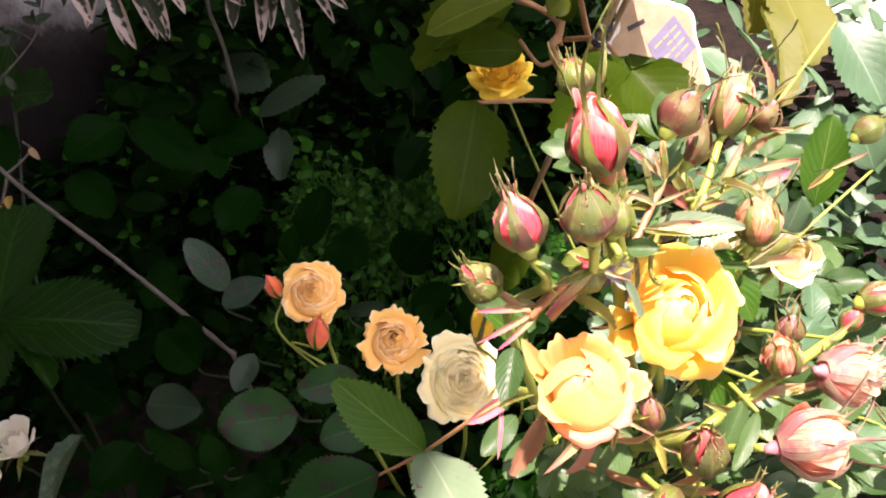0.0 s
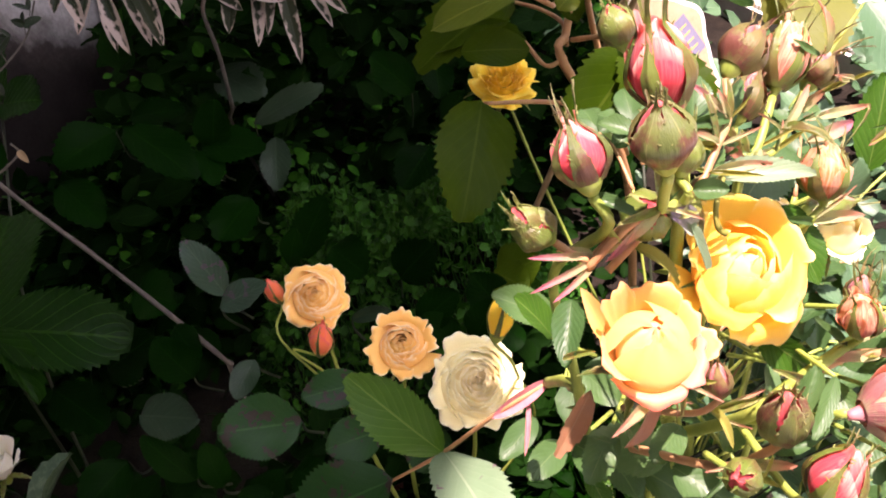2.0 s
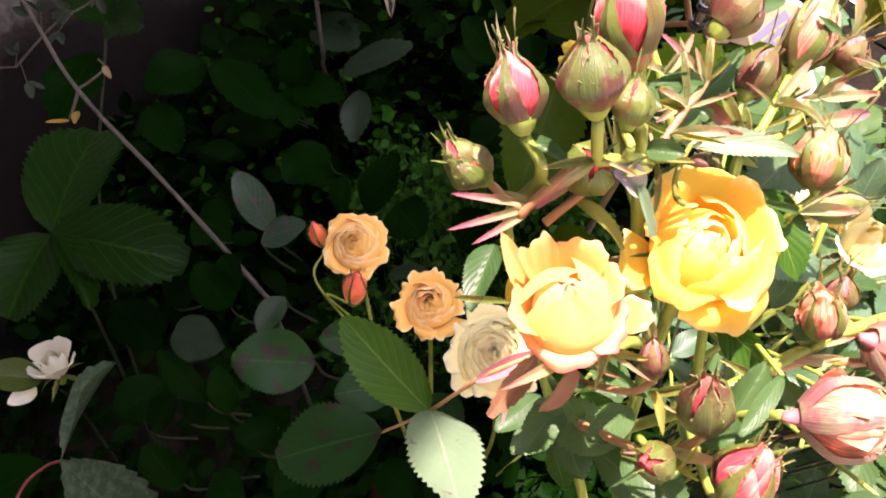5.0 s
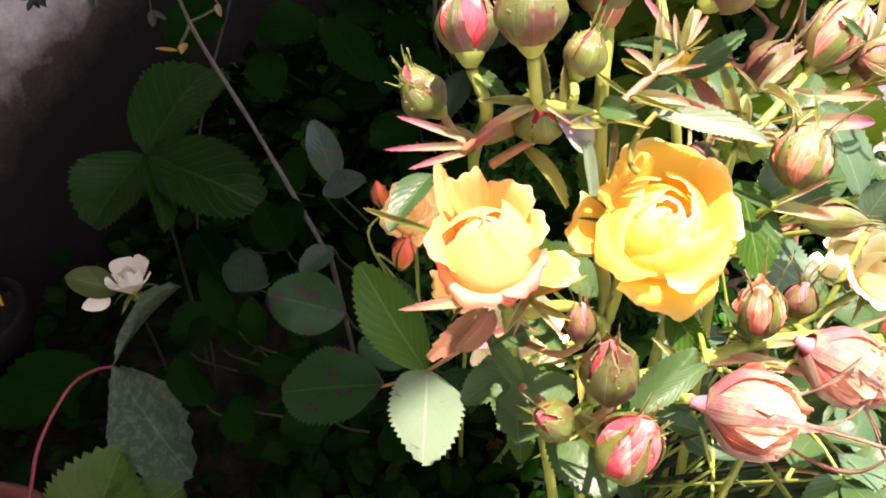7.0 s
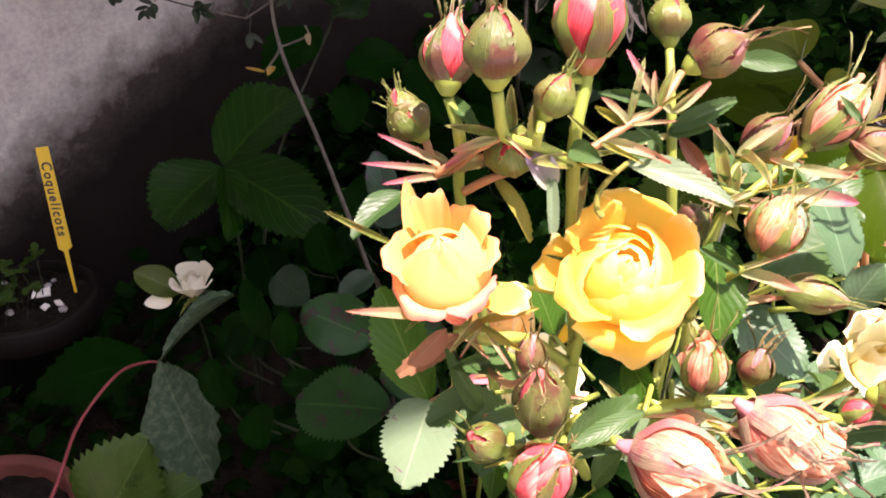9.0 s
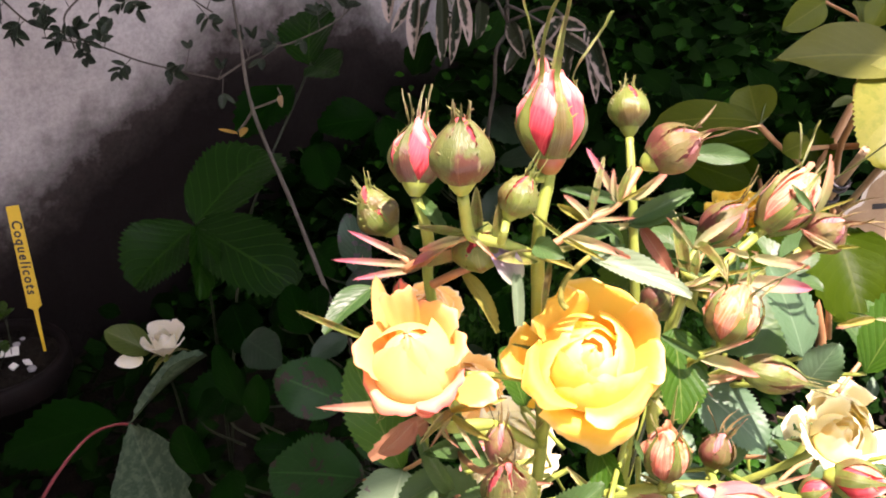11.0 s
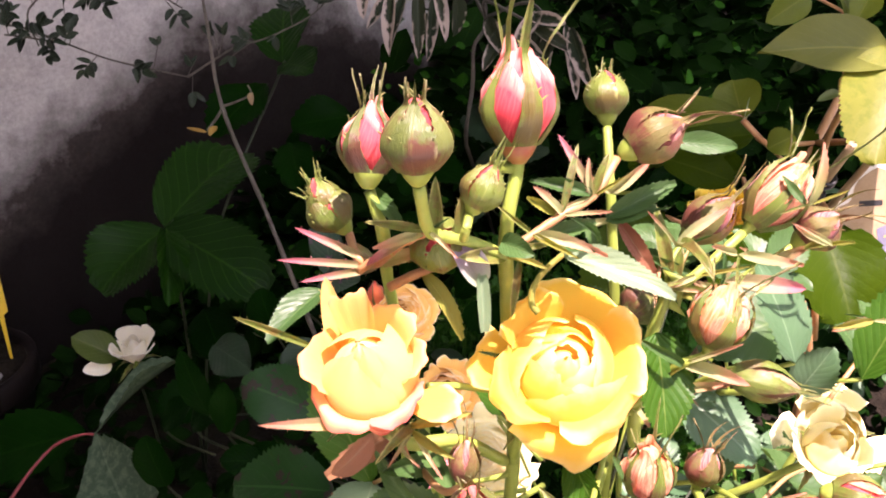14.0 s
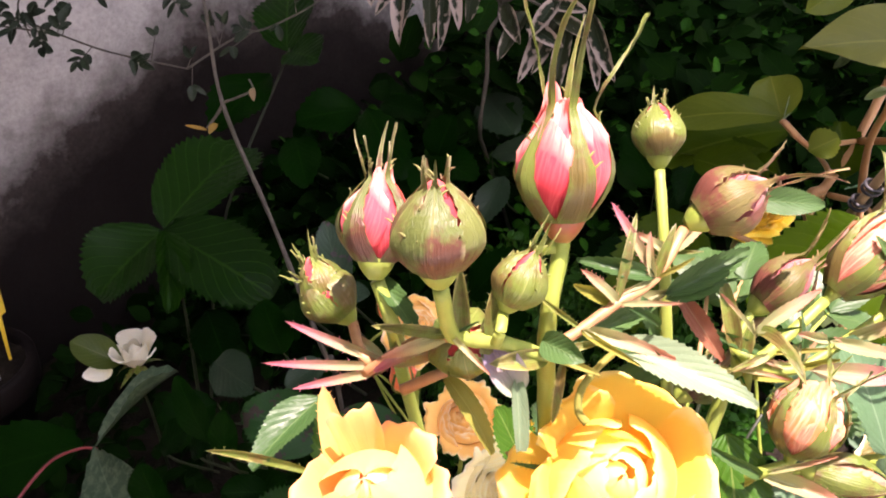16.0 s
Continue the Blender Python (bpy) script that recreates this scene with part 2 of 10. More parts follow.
DRY_LEAF = leaf_mat("withered_leaf", (0.006, 0.0156, 0.0048), (0.024, 0.0288, 0.012), (0.042, 0.042, 0.024), share=0.15, edge=(0.32, 0.26, 0.23), ribs=0.3, gloss=0.15, bleach=0.53)
RED_BRACT = leaf_mat("reddish_bract", (0.24, 0.08, 0.05), (0.30, 0.17, 0.08), (0.3, 0.22, 0.12), share=0.3, tint=(1.0, 0.7, 0.4), ribs=0.0)
PINK_BRACT = leaf_mat("pink_bract", (0.27, 0.224, 0.11), (0.38, 0.3472, 0.176), (0.45, 0.4032, 0.242), share=0.3, tint=(1.0, 0.8, 0.65), ribs=0.0, end=(0.42, 0.13, 0.16))
LILAC_BRACT = leaf_mat("lilac_bract", (0.22, 0.18, 0.26), (0.34, 0.28, 0.36), (0.40, 0.34, 0.36), share=0.3, tint=(1.0, 0.85, 0.9), ribs=0.0, end=(0.30, 0.34, 0.24))
CREAM_BRACT = leaf_mat("cream_green_bract", (0.264, 0.3, 0.12), (0.432, 0.432, 0.228), (0.528, 0.504, 0.312), share=0.35, tint=(1.2, 1.104, 0.78), ribs=0.0, end=(0.42, 0.20, 0.13))
SEPAL = leaf_mat("sepal_green", (0.08641, 0.1383, 0.01822), (0.1932, 0.2369, 0.04554), (0.244, 0.2764, 0.07452), share=0.3, tint=(1.0, 0.95, 0.5), ribs=0.0, edge=(0.34, 0.33, 0.12), gloss=0.55, rough=0.36, mottle=(0.13, 0.028, 0.026), blotch=0.5)
TINY_LEAF = leaf_mat("ground_cover_leaf", (0.00612, 0.03825, 0.002448), (0.0459, 0.17, 0.01346), (0.04896, 0.153, 0.02448), share=0.3, gloss=0.15)
SEPAL_RED = leaf_mat("reddish_sepal", (0.0975, 0.1008, 0.0238), (0.255, 0.1944, 0.0748), (0.255, 0.1584, 0.068), share=0.3, tint=(1.0, 0.8, 0.5), ribs=0.0, edge=(0.44, 0.36, 0.17), gloss=0.3, mottle=(0.15, 0.03, 0.035), blotch=0.75)
YELLOW_PETAL = petal_mat("golden_petal", (0.94, 0.58, 0.05), (0.95, 0.67, 0.10), (0.95, 0.78, 0.32), share=0.55, tint=(1.0, 0.92, 0.6))
SOFT_PETAL = petal_mat("soft_yellow_petal", (0.92, 0.56, 0.10), (0.94, 0.66, 0.22), (0.92, 0.46, 0.22), share=0.55, tint=(1.0, 0.92, 0.7))
ORANGE_PETAL = petal_mat("orange_petal", (0.90, 0.40, 0.05), (0.92, 0.46, 0.08), (0.92, 0.62, 0.26), share=0.4, tint=(1.0, 0.8, 0.5))
FLUSHED_PETAL = petal_mat("pink_flushed_petal", (0.92, 0.60, 0.16), (0.92, 0.60, 0.26), (0.86, 0.24, 0.20), share=0.5, tint=(1.0, 0.9, 0.7), soft_rim=0.55)
APRICOT_PETAL = petal_mat("apricot_petal", (0.98, 0.47, 0.06), (0.98, 0.57, 0.15), (0.98, 0.74, 0.42), share=0.18, tint=(1.0, 0.95, 0.8))
CREAM_PETAL = petal_mat("cream_petal", (0.95, 0.78, 0.28), (0.95, 0.85, 0.44), (0.95, 0.90, 0.60), share=0.18, tint=(1.0, 0.98, 0.9))
WHITE_PETAL = petal_mat("white_petal", (0.84, 0.78, 0.50), (0.88, 0.85, 0.70), (0.88, 0.87, 0.78), share=0.15)
DEEP_YELLOW = petal_mat("deep_yellow_petal", (0.93, 0.58, 0.02), (0.95, 0.68, 0.04), (0.95, 0.73, 0.09), share=0.2)
PINK_BUD = petal_mat("coral_pink_bud", (0.50, 0.03, 0.045), (0.68, 0.055, 0.075), (0.90, 0.50, 0.40), streak=(0.76, 0.13, 0.13), soft_rim=0.74)
PEACH_BUD = petal_mat("peach_bud", (0.45, 0.09, 0.07), (0.64, 0.22, 0.075), (0.70, 0.36, 0.16), streak=(0.72, 0.44, 0.28))
GREEN_BUD = petal_mat("closed_bud", (0.34, 0.08, 0.06), (0.46, 0.05, 0.06), (0.70, 0.16, 0.14), streak=None)
RED_BUD = petal_mat("small_red_bud", (0.95, 0.48, 0.10), (0.92, 0.22, 0.08), (0.88, 0.18, 0.14), streak=None, share=0.2)
GREEN_STEM = plain_mat("green_stem", (0.1386, 0.1994, 0.02633), (0.2639, 0.3077, 0.05172), 90, 0.5, 0.3, 0.0004, (1, 1, 0.2))
RED_HIP = plain_mat("red_flushed_hip", (0.26, 0.045, 0.03), (0.27, 0.17, 0.04), 70, 0.4, 0.2, 0.0003)
CRIMSON_STEM = plain_mat("crimson_leafstalk", (0.13, 0.016, 0.02), (0.22, 0.035, 0.04), 90, 0.45, 0.2, 0.0003)
RED_STEM = plain_mat("reddish_stem", (0.28, 0.13, 0.0585), (0.378, 0.221, 0.091), 90, 0.5, 0.3, 0.0004, (1, 1, 0.2))
BROWN_STEM = plain_mat("dry_brown_stem", (0.0325, 0.02795, 0.0208), (0.0975, 0.0858, 0.06825), 120, 0.8, 0.6, 0.0006, (1, 1, 0.25))
BAMBOO = plain_mat("bamboo_cane", (0.20, 0.13, 0.07), (0.34, 0.25, 0.14), 60, 0.55, 0.3, 0.0006, (1, 1, 0.15))
TERRACOTTA = plain_mat("terracotta", (0.30, 0.10, 0.055), (0.42, 0.17, 0.10), 30, 0.8, 0.5, 0.001)
DARK_POT = plain_mat("dark_pot", (0.00275, 0.001375, 0.001125), (0.005625, 0.00275, 0.00225), 30, 0.7, 0.4, 0.001, spec=0.2)
RED_POT = plain_mat("dark_red_pot", (0.08, 0.02, 0.0144), (0.136, 0.0384, 0.028), 30, 0.75, 0.4, 0.001)
SOIL = plain_mat("dark_soil", (0.006, 0.005, 0.004), (0.022, 0.017, 0.012), 45, 0.95, 1.0, 0.006, spec=0.1)
GRIT = plain_mat("pale_grit", (0.225, 0.22, 0.225), (0.375, 0.37, 0.375), 90, 0.8, 0.4, 0.001)
TAG_YELLOW = plain_mat("yellow_plastic", (0.5616, 0.3744, 0.0156), (0.624, 0.4368, 0.0234), 40, 0.4, 0.1, 0.0003)
INK = plain_mat("black_ink", (0.012, 0.012, 0.015), (0.03, 0.03, 0.035), 200, 0.5, 0.1, 0.0002)
CARD_WHITE = plain_mat("white_card", (0.74, 0.72, 0.68), (0.82, 0.80, 0.76), 60, 0.5, 0.1, 0.0003)
CARD_ROSE = plain_mat("printed_peach", (0.30, 0.205, 0.12), (0.42, 0.31, 0.20), 70, 0.4, 0.1, 0.0003)
CARD_BLUE = plain_mat("printed_slate_blue", (0.13, 0.125, 0.19), (0.18, 0.175, 0.25), 70, 0.4, 0.1, 0.0003)
CARD_GOLD = plain_mat("printed_gold", (0.34, 0.27, 0.09), (0.44, 0.36, 0.14), 70, 0.4, 0.1, 0.0003)
CONCRETE = plain_mat("pale_concrete", (0.46, 0.44, 0.41), (0.64, 0.61, 0.57), 20, 0.9, 0.6, 0.002)
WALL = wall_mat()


# ---- tools ----
BASE = {}


def thing(name, at, label, category, group="", kind=""):
    e = new(name)
    e.empty_display_size = 0.02
    e.matrix_basis = Matrix.Translation(at)
    BASE[e] = Matrix.Translation(at)
    return tagged(e, label, category, group, kind)


def mesh_of(name, verts, faces, mat, uvs=None, smooth=True):
    me = bpy.data.meshes.new(name)
    me.from_pydata([tuple(v) for v in verts], [], faces)
    if uvs is not None:
        layer = me.uv_layers.new(name="UVMap")
        idx = np.zeros(len(me.loops), dtype=np.int32)
        me.loops.foreach_get("vertex_index", idx)
        layer.data.foreach_set("uv", np.asarray(uvs, dtype=np.float32)[idx].ravel())
    if smooth:
        me.polygons.foreach_set("use_smooth", [True] * len(me.polygons))
    me.materials.append(mat)
    me.update()
    return me


def fix(ob, parent, m=None):
    """Parents ob; m is its pose in the world if the parent is a thing, else in the parent's own space."""
    ob.parent = parent
    if parent in BASE:
        ob.matrix_parent_inverse = BASE[parent].inverted()
    ob.matrix_basis = m if m is not None else Matrix.Identity(4)
    return ob


def part(name, me, parent, m=None, label=""):
    ob = new(name, me)
    if label:
        ob["label"] = label
    return fix(ob, parent, m)


def grid_faces(nr, nc, wrap=False, off=0):
    out = []
    for r in range(nr - 1):
        for c in range(nc if wrap else nc - 1):
            d = (c + 1) % nc
            out.append((off + r * nc + c, off + r * nc + d, off + (r + 1) * nc + d, off + (r + 1) * nc + c))
    return out


def aim(a, b, up):
    """Pose at a with Y towards b and Z as near up as can be; the length is returned too."""
    a, b, up = Vector(a), Vector(b), Vector(up)
    y = b - a
    n = y.length
    y.normalize()
    x = y.cross(up)
    if x.length < 1e-4:
        x = y.cross(Vector((0.3, 0.9, 0.2)))
    x.normalize()
    z = x.cross(y)
    return Matrix.Translation(a) @ Matrix((x, y, z)).transposed().to_4x4(), n


def stand(a, axis, turn=0.0):
    """Pose at a with Z along axis."""
    return Matrix.Translation(a) @ Vector(axis).to_track_quat("Z", "Y").to_matrix().to_4x4() @ Matrix.Rotation(turn, 4, "Z")


def leaf_shape(n, w, fold=0.25, curl=0.15, teeth=14, shape=0.42, rows=None, wave=0.05, tip=1.0, seed=0, pleat=0.0):
    """Blade with a midrib fold, a lengthwise curl and a toothed rim. shape: where it is widest."""
    rng = random.Random(seed)
    rows = rows or (2 * teeth + 3 if teeth else 13)
    cols = 15 if pleat else 7
    verts, uvs = [], []
    ph = rng.uniform(0, 6.28)
    k = math.log(0.5) / math.log(shape)
    for r in range(rows):
        v = r / (rows - 1)
        half = w / 2 * max(0.0, math.sin(math.pi * v ** k)) ** (0.75 * tip)
        rim = half
        if teeth and 0 < r < rows - 1:
            bite = min(0.055, 1.0 / teeth) * rng.uniform(0.7, 1.3)
            rim = half * (1.0 + (bite if r % 2 else -bite))
        lift = curl * n * (0.25 - (v - 0.35) ** 2) * 1.6
        for c in range(cols):
            u = (c / (cols - 1)) * 2 - 1
            at_rim = c in (0, cols - 1)
            x = u * (rim if at_rim else half * 0.97)
            y = v * n + (0.35 * n / teeth if teeth and at_rim and r % 2 else 0)
            z = abs(u) ** 1.3 * half * fold * 2 + lift + pleat * half * abs(math.sin(math.pi * (7.5 * v - 3.0 * abs(u)))) + wave * w * math.sin(v * 9 + ph + (2.1 if u > 0 else 0)) * abs(u) ** 2
            verts.append((x, y, z))
            uvs.append((c / (cols - 1), v))
    return verts, grid_faces(rows, cols), uvs


def leaf(parent, base, tip, width, up, mat, fold=0.2, curl=0.12, teeth=19, shape=0.42, name="leaf", label="", seed=None, wave=0.05, tip_sharp=0.8, pleat=0.0):
    m, n = aim(base, tip, up)
    v, f, uv = leaf_shape(n, width, fold, curl, teeth, shape, seed=seed if seed is not None else int(abs(base[0] * 9e4) + abs(base[1] * 7e3)), wave=wave, tip=tip_sharp, pleat=pleat, rows=41 if pleat else None)
    if not teeth and width < 0.0065 and parent is bush:
        rng, cols = random.Random(int(n * 1e6)), 7
        for r in range(2, len(v) // cols - 1):
            for c, sd in ((0, -1), (cols - 1, 1)):
                if rng.random() < 0.8:
                    fringe(v, f, uv, Vector(v[r * cols + c]), Vector((sd, rng.uniform(0.3, 1.2), rng.uniform(-0.2, 0.4))).normalized(), rng.uniform(0.0003, 0.0008), 0.00009)
    return part(name, mesh_of(name, v, f, mat, uv), parent, m, label)


def spline(pts, per=6):
    pts = [Vector(p) for p in pts]
    if len(pts) == 2:
        return [pts[0].lerp(pts[1], i / per) for i in range(per + 1)]
    ext = [pts[0] * 2 - pts[1]] + pts + [pts[-1] * 2 - pts[-2]]
    out = []
    for i in range(1, len(ext) - 2):
        p0, p1, p2, p3 = ext[i - 1:i + 3]
        for j in range(per):
            t = j / per
            out.append(0.5 * ((2 * p1) + (p2 - p0) * t + (2 * p0 - 5 * p1 + 4 * p2 - p3) * t * t + (3 * p1 - p0 - 3 * p2 + p3) * t ** 3))
    return out + [pts[-1]]


def tube_data(pts, r0, r1, sides=8, per=6, rough=0.0, seed=0):
    rng = random.Random(seed)
    line = spline(pts, per)
    verts = []
    up = Vector((0.31, 0.22, 0.92))
    for i, p in enumerate(line):
        d = (line[min(i + 1, len(line) - 1)] - line[max(i - 1, 0)]).normalized()
        x = d.cross(up)
        if x.length < 0.1:
            x = d.cross(Vector((1, 0, 0)))
        x.normalize()
        y = x.cross(d)
        r = r0 + (r1 - r0) * i / (len(line) - 1)
        r *= 1 + rough * rng.uniform(-1, 1)
        for s in range(sides):
            a = 2 * math.pi * s / sides
            verts.append(p + x * math.cos(a) * r + y * math.sin(a) * r)
    faces = grid_faces(len(line), sides, True)
    faces += [tuple(range(sides))[::-1], tuple(range(len(verts) - sides, len(verts)))]
    return verts, faces


def stem(parent, pts, r0, r1, mat, name="stem", thorns=0, label="", rough=0.06):
    seed = int(abs(pts[0][0]) * 1e5)
    verts, faces = tube_data(pts, r0, r1, rough=rough, seed=seed)
    rng = random.Random(seed)
    line = spline(pts, 6)
    for _ in range(thorns):
        i = rng.randrange(1, len(line) - 1)
        d = (line[i + 1] - line[i - 1]).normalized()
        side = d.cross(Vector((rng.uniform(-1, 1), rng.uniform(-1, 1), rng.uniform(-0.3, 0.3)))).normalized()
        o, q = len(verts), d.cross(side)
        n = r0 * rng.uniform(1.6, 2.6)
        at = line[i] + side * r0 * 0.6
        verts += [at + d * r0 * 0.8, at - d * r0 * 0.6 + q * r0 * 0.3, at - d * r0 * 0.6 - q * r0 * 0.3, at + side * n - d * n * 0.35]
        faces += [(o, o + 1, o + 3), (o + 1, o + 2, o + 3), (o + 2, o, o + 3)]
    off = BASE[parent].translation if parent in BASE else Vector((0, 0, 0))
    verts = [Vector(v) - off for v in verts]
    return part(name, mesh_of(name, verts, faces, mat), parent, Matrix.Translation(off), label)


def petal_shape(R, theta, w, prof, ruffle=0.04, curl=0.0, seed=0, rows=10, cols=11, point=0.05, rounding=0.26):
    """A petal in a flower whose axis is Z. prof(s): radius and height from foot to rim; w: half its spread, in radians."""
    rng = random.Random(seed)
    ph, fr, lean = rng.uniform(0, 6.28), rng.uniform(3.5, 6), rng.uniform(-0.06, 0.06)
    verts, uvs = [], []
    for i in range(rows):
        s = i / (rows - 1)
        for c in range(cols):
            u = c / (cols - 1) * 2 - 1
            se = s * (1 - rounding * abs(u) ** 3 + point * (1 - abs(u)) ** 3 + lean * u)
            r, h = prof(min(1.0, se))
            spread = w * (0.45 + 0.55 * math.sin(math.pi / 2 * min(1, s * 1.7)))
            wob = ruffle * s ** 3 * math.sin(u * fr + ph) * (0.4 + abs(u))
            r = (r + wob * 0.8 + curl * s ** 4 * (abs(u) ** 2 + 0.3)) * R
            h = (h + wob * 0.7 - curl * s ** 4 * abs(u) ** 2 * 0.8) * R
            verts.append((math.cos(theta + spread * u) * r, math.sin(theta + spread * u) * r, h))
            uvs.append((c / (cols - 1), s))
    return verts, grid_faces(rows, cols), uvs


def cupped(rho, height, shut=0.45, lip=0.05):
    """Petal profile that bulges to the radius rho, closes in again, and turns its rim out a little."""
    def prof(s):
        r = rho * (0.18 + 0.82 * math.sin(math.pi / 2 * min(1.0, s / 0.55))) if s < 0.55 else rho * (1 - shut * ((s - 0.55) / 0.45) ** 1.6)
        return r + lip * max(0.0, s - 0.8) * 5, height * s ** 0.9
    return prof


def flaring(reach, height, droop=0.1, belly=0.5):
    """Outer petal: out and up, then leaning over."""
    def prof(s):
        return 0.10 + (reach - 0.10) * s ** belly, height * math.sin(math.pi / 2 * min(1.0, s * 1.15)) - droop * s ** 4
    return prof


def calyx_shape(R):
    prof = [(0.02, -0.50), (0.10, -0.48), (0.17, -0.36), (0.20, -0.22), (0.17, -0.10), (0.20, 0.0), (0.14, 0.06), (0.01, 0.08)]
    verts = [(math.cos(2 * math.pi * s / 12) * r * R, math.sin(2 * math.pi * s / 12) * r * R, h * R) for r, h in prof for s in range(12)]
    return verts, grid_faces(len(prof), 12, True)


def sepal_shape(R, theta, n, w, droop, seed=0):
    """Reflexed sepal of an open bloom, with a drawn-out tip."""
    rng = random.Random(seed)
    sway = rng.uniform(-0.5, 0.5)
    verts, uvs = [], []
    for i in range(12):
        s = i / 11
        half = w * R * max(0.06, (1 - s) ** 0.9) * min(1, 0.5 + s * 3) * (1.0 if s < 0.4 else 1 + 0.5 * (i % 2))
        r = R * (0.16 + n * s)
        h = R * (-0.04 + 0.10 * s - droop * s ** 2)
        for c in range(5):
            u = c / 4 * 2 - 1
            x, y = r, u * half + sway * R * 0.3 * s ** 2
            verts.append((x * math.cos(theta) - y * math.sin(theta), x * math.sin(theta) + y * math.cos(theta), h + abs(u) * half * 0.5))
            uvs.append((c / 4, s))
    return verts, grid_faces(12, 5), uvs


def rose(parent, at, axis, R, mat, inner=14, outer=7, height=0.95, shut=0.5, reach=1.0, rim=0.62, ruffle=0.05, turn=0.0, seed=1, name="flower", sepals=5, point=0.05, droop=0.1, label="", core=None, loose=0.0, lip=0.04, fill=0.72, fine=1, spread=1.0):
    """A rose: calyx with sepals, a heart of cupped petals wound round one another, and leaning outer petals."""
    rng = random.Random(seed)
    m = stand(at, axis, turn)
    v, f = calyx_shape(R)
    fl = part(name, mesh_of("calyx", v, f, GREEN_STEM), parent, m, label)
    for i in range(inner):
        k = (i + 0.5) / inner
        rho = fill * (0.10 + 0.90 * k ** 0.85)
        tall = height * (1.0 - 0.22 * k ** 2) + rng.uniform(-0.03, 0.03)
        prof = cupped(rho, tall, shut * (1 - 0.35 * k) + rng.uniform(-0.06, 0.06), lip * (0.4 + k))
        th = i * 2.39996 + rng.uniform(-0.3, 0.3) * (1 + loose)
        w = (1.75 - 0.75 * k) * (1 - 0.45 * loose)
        sh = petal_shape(R, th, w, prof, ruffle * (0.5 + k), 0.02 * k, seed * 97 + i, 10 * fine, 11 * fine, point)
        part("petal", mesh_of("petal", sh[0], sh[1], core if core and k < 0.6 else mat, sh[2]), fl)
    for i in range(outer):
        k = (i + 0.5) / outer
        prof = flaring(reach * (0.80 + 0.22 * k) + rng.uniform(-0.04, 0.04), height * (rim - 0.30 * k) + rng.uniform(-0.05, 0.05), droop * (0.3 + k), 0.55)
        th = turn + i * 2.39996 + rng.uniform(-0.2, 0.2)
        sh = petal_shape(R, th, (0.95 - 0.25 * loose) * spread, prof, ruffle * 1.4, 0.06 + 0.06 * k, seed * 53 + i, 10 * fine, 11 * fine, point, 0.30)
        part("petal", mesh_of("petal", sh[0], sh[1], mat, sh[2]), fl)
    for i in range(sepals):
        sh = sepal_shape(R, i * 1.2566 + 0.3, rng.uniform(0.7, 1.1), 0.17, rng.uniform(0.2, 0.6), seed * 31 + i)
        part("sepal", mesh_of("sepal", sh[0], sh[1], SEPAL, sh[2]), fl)
    return fl


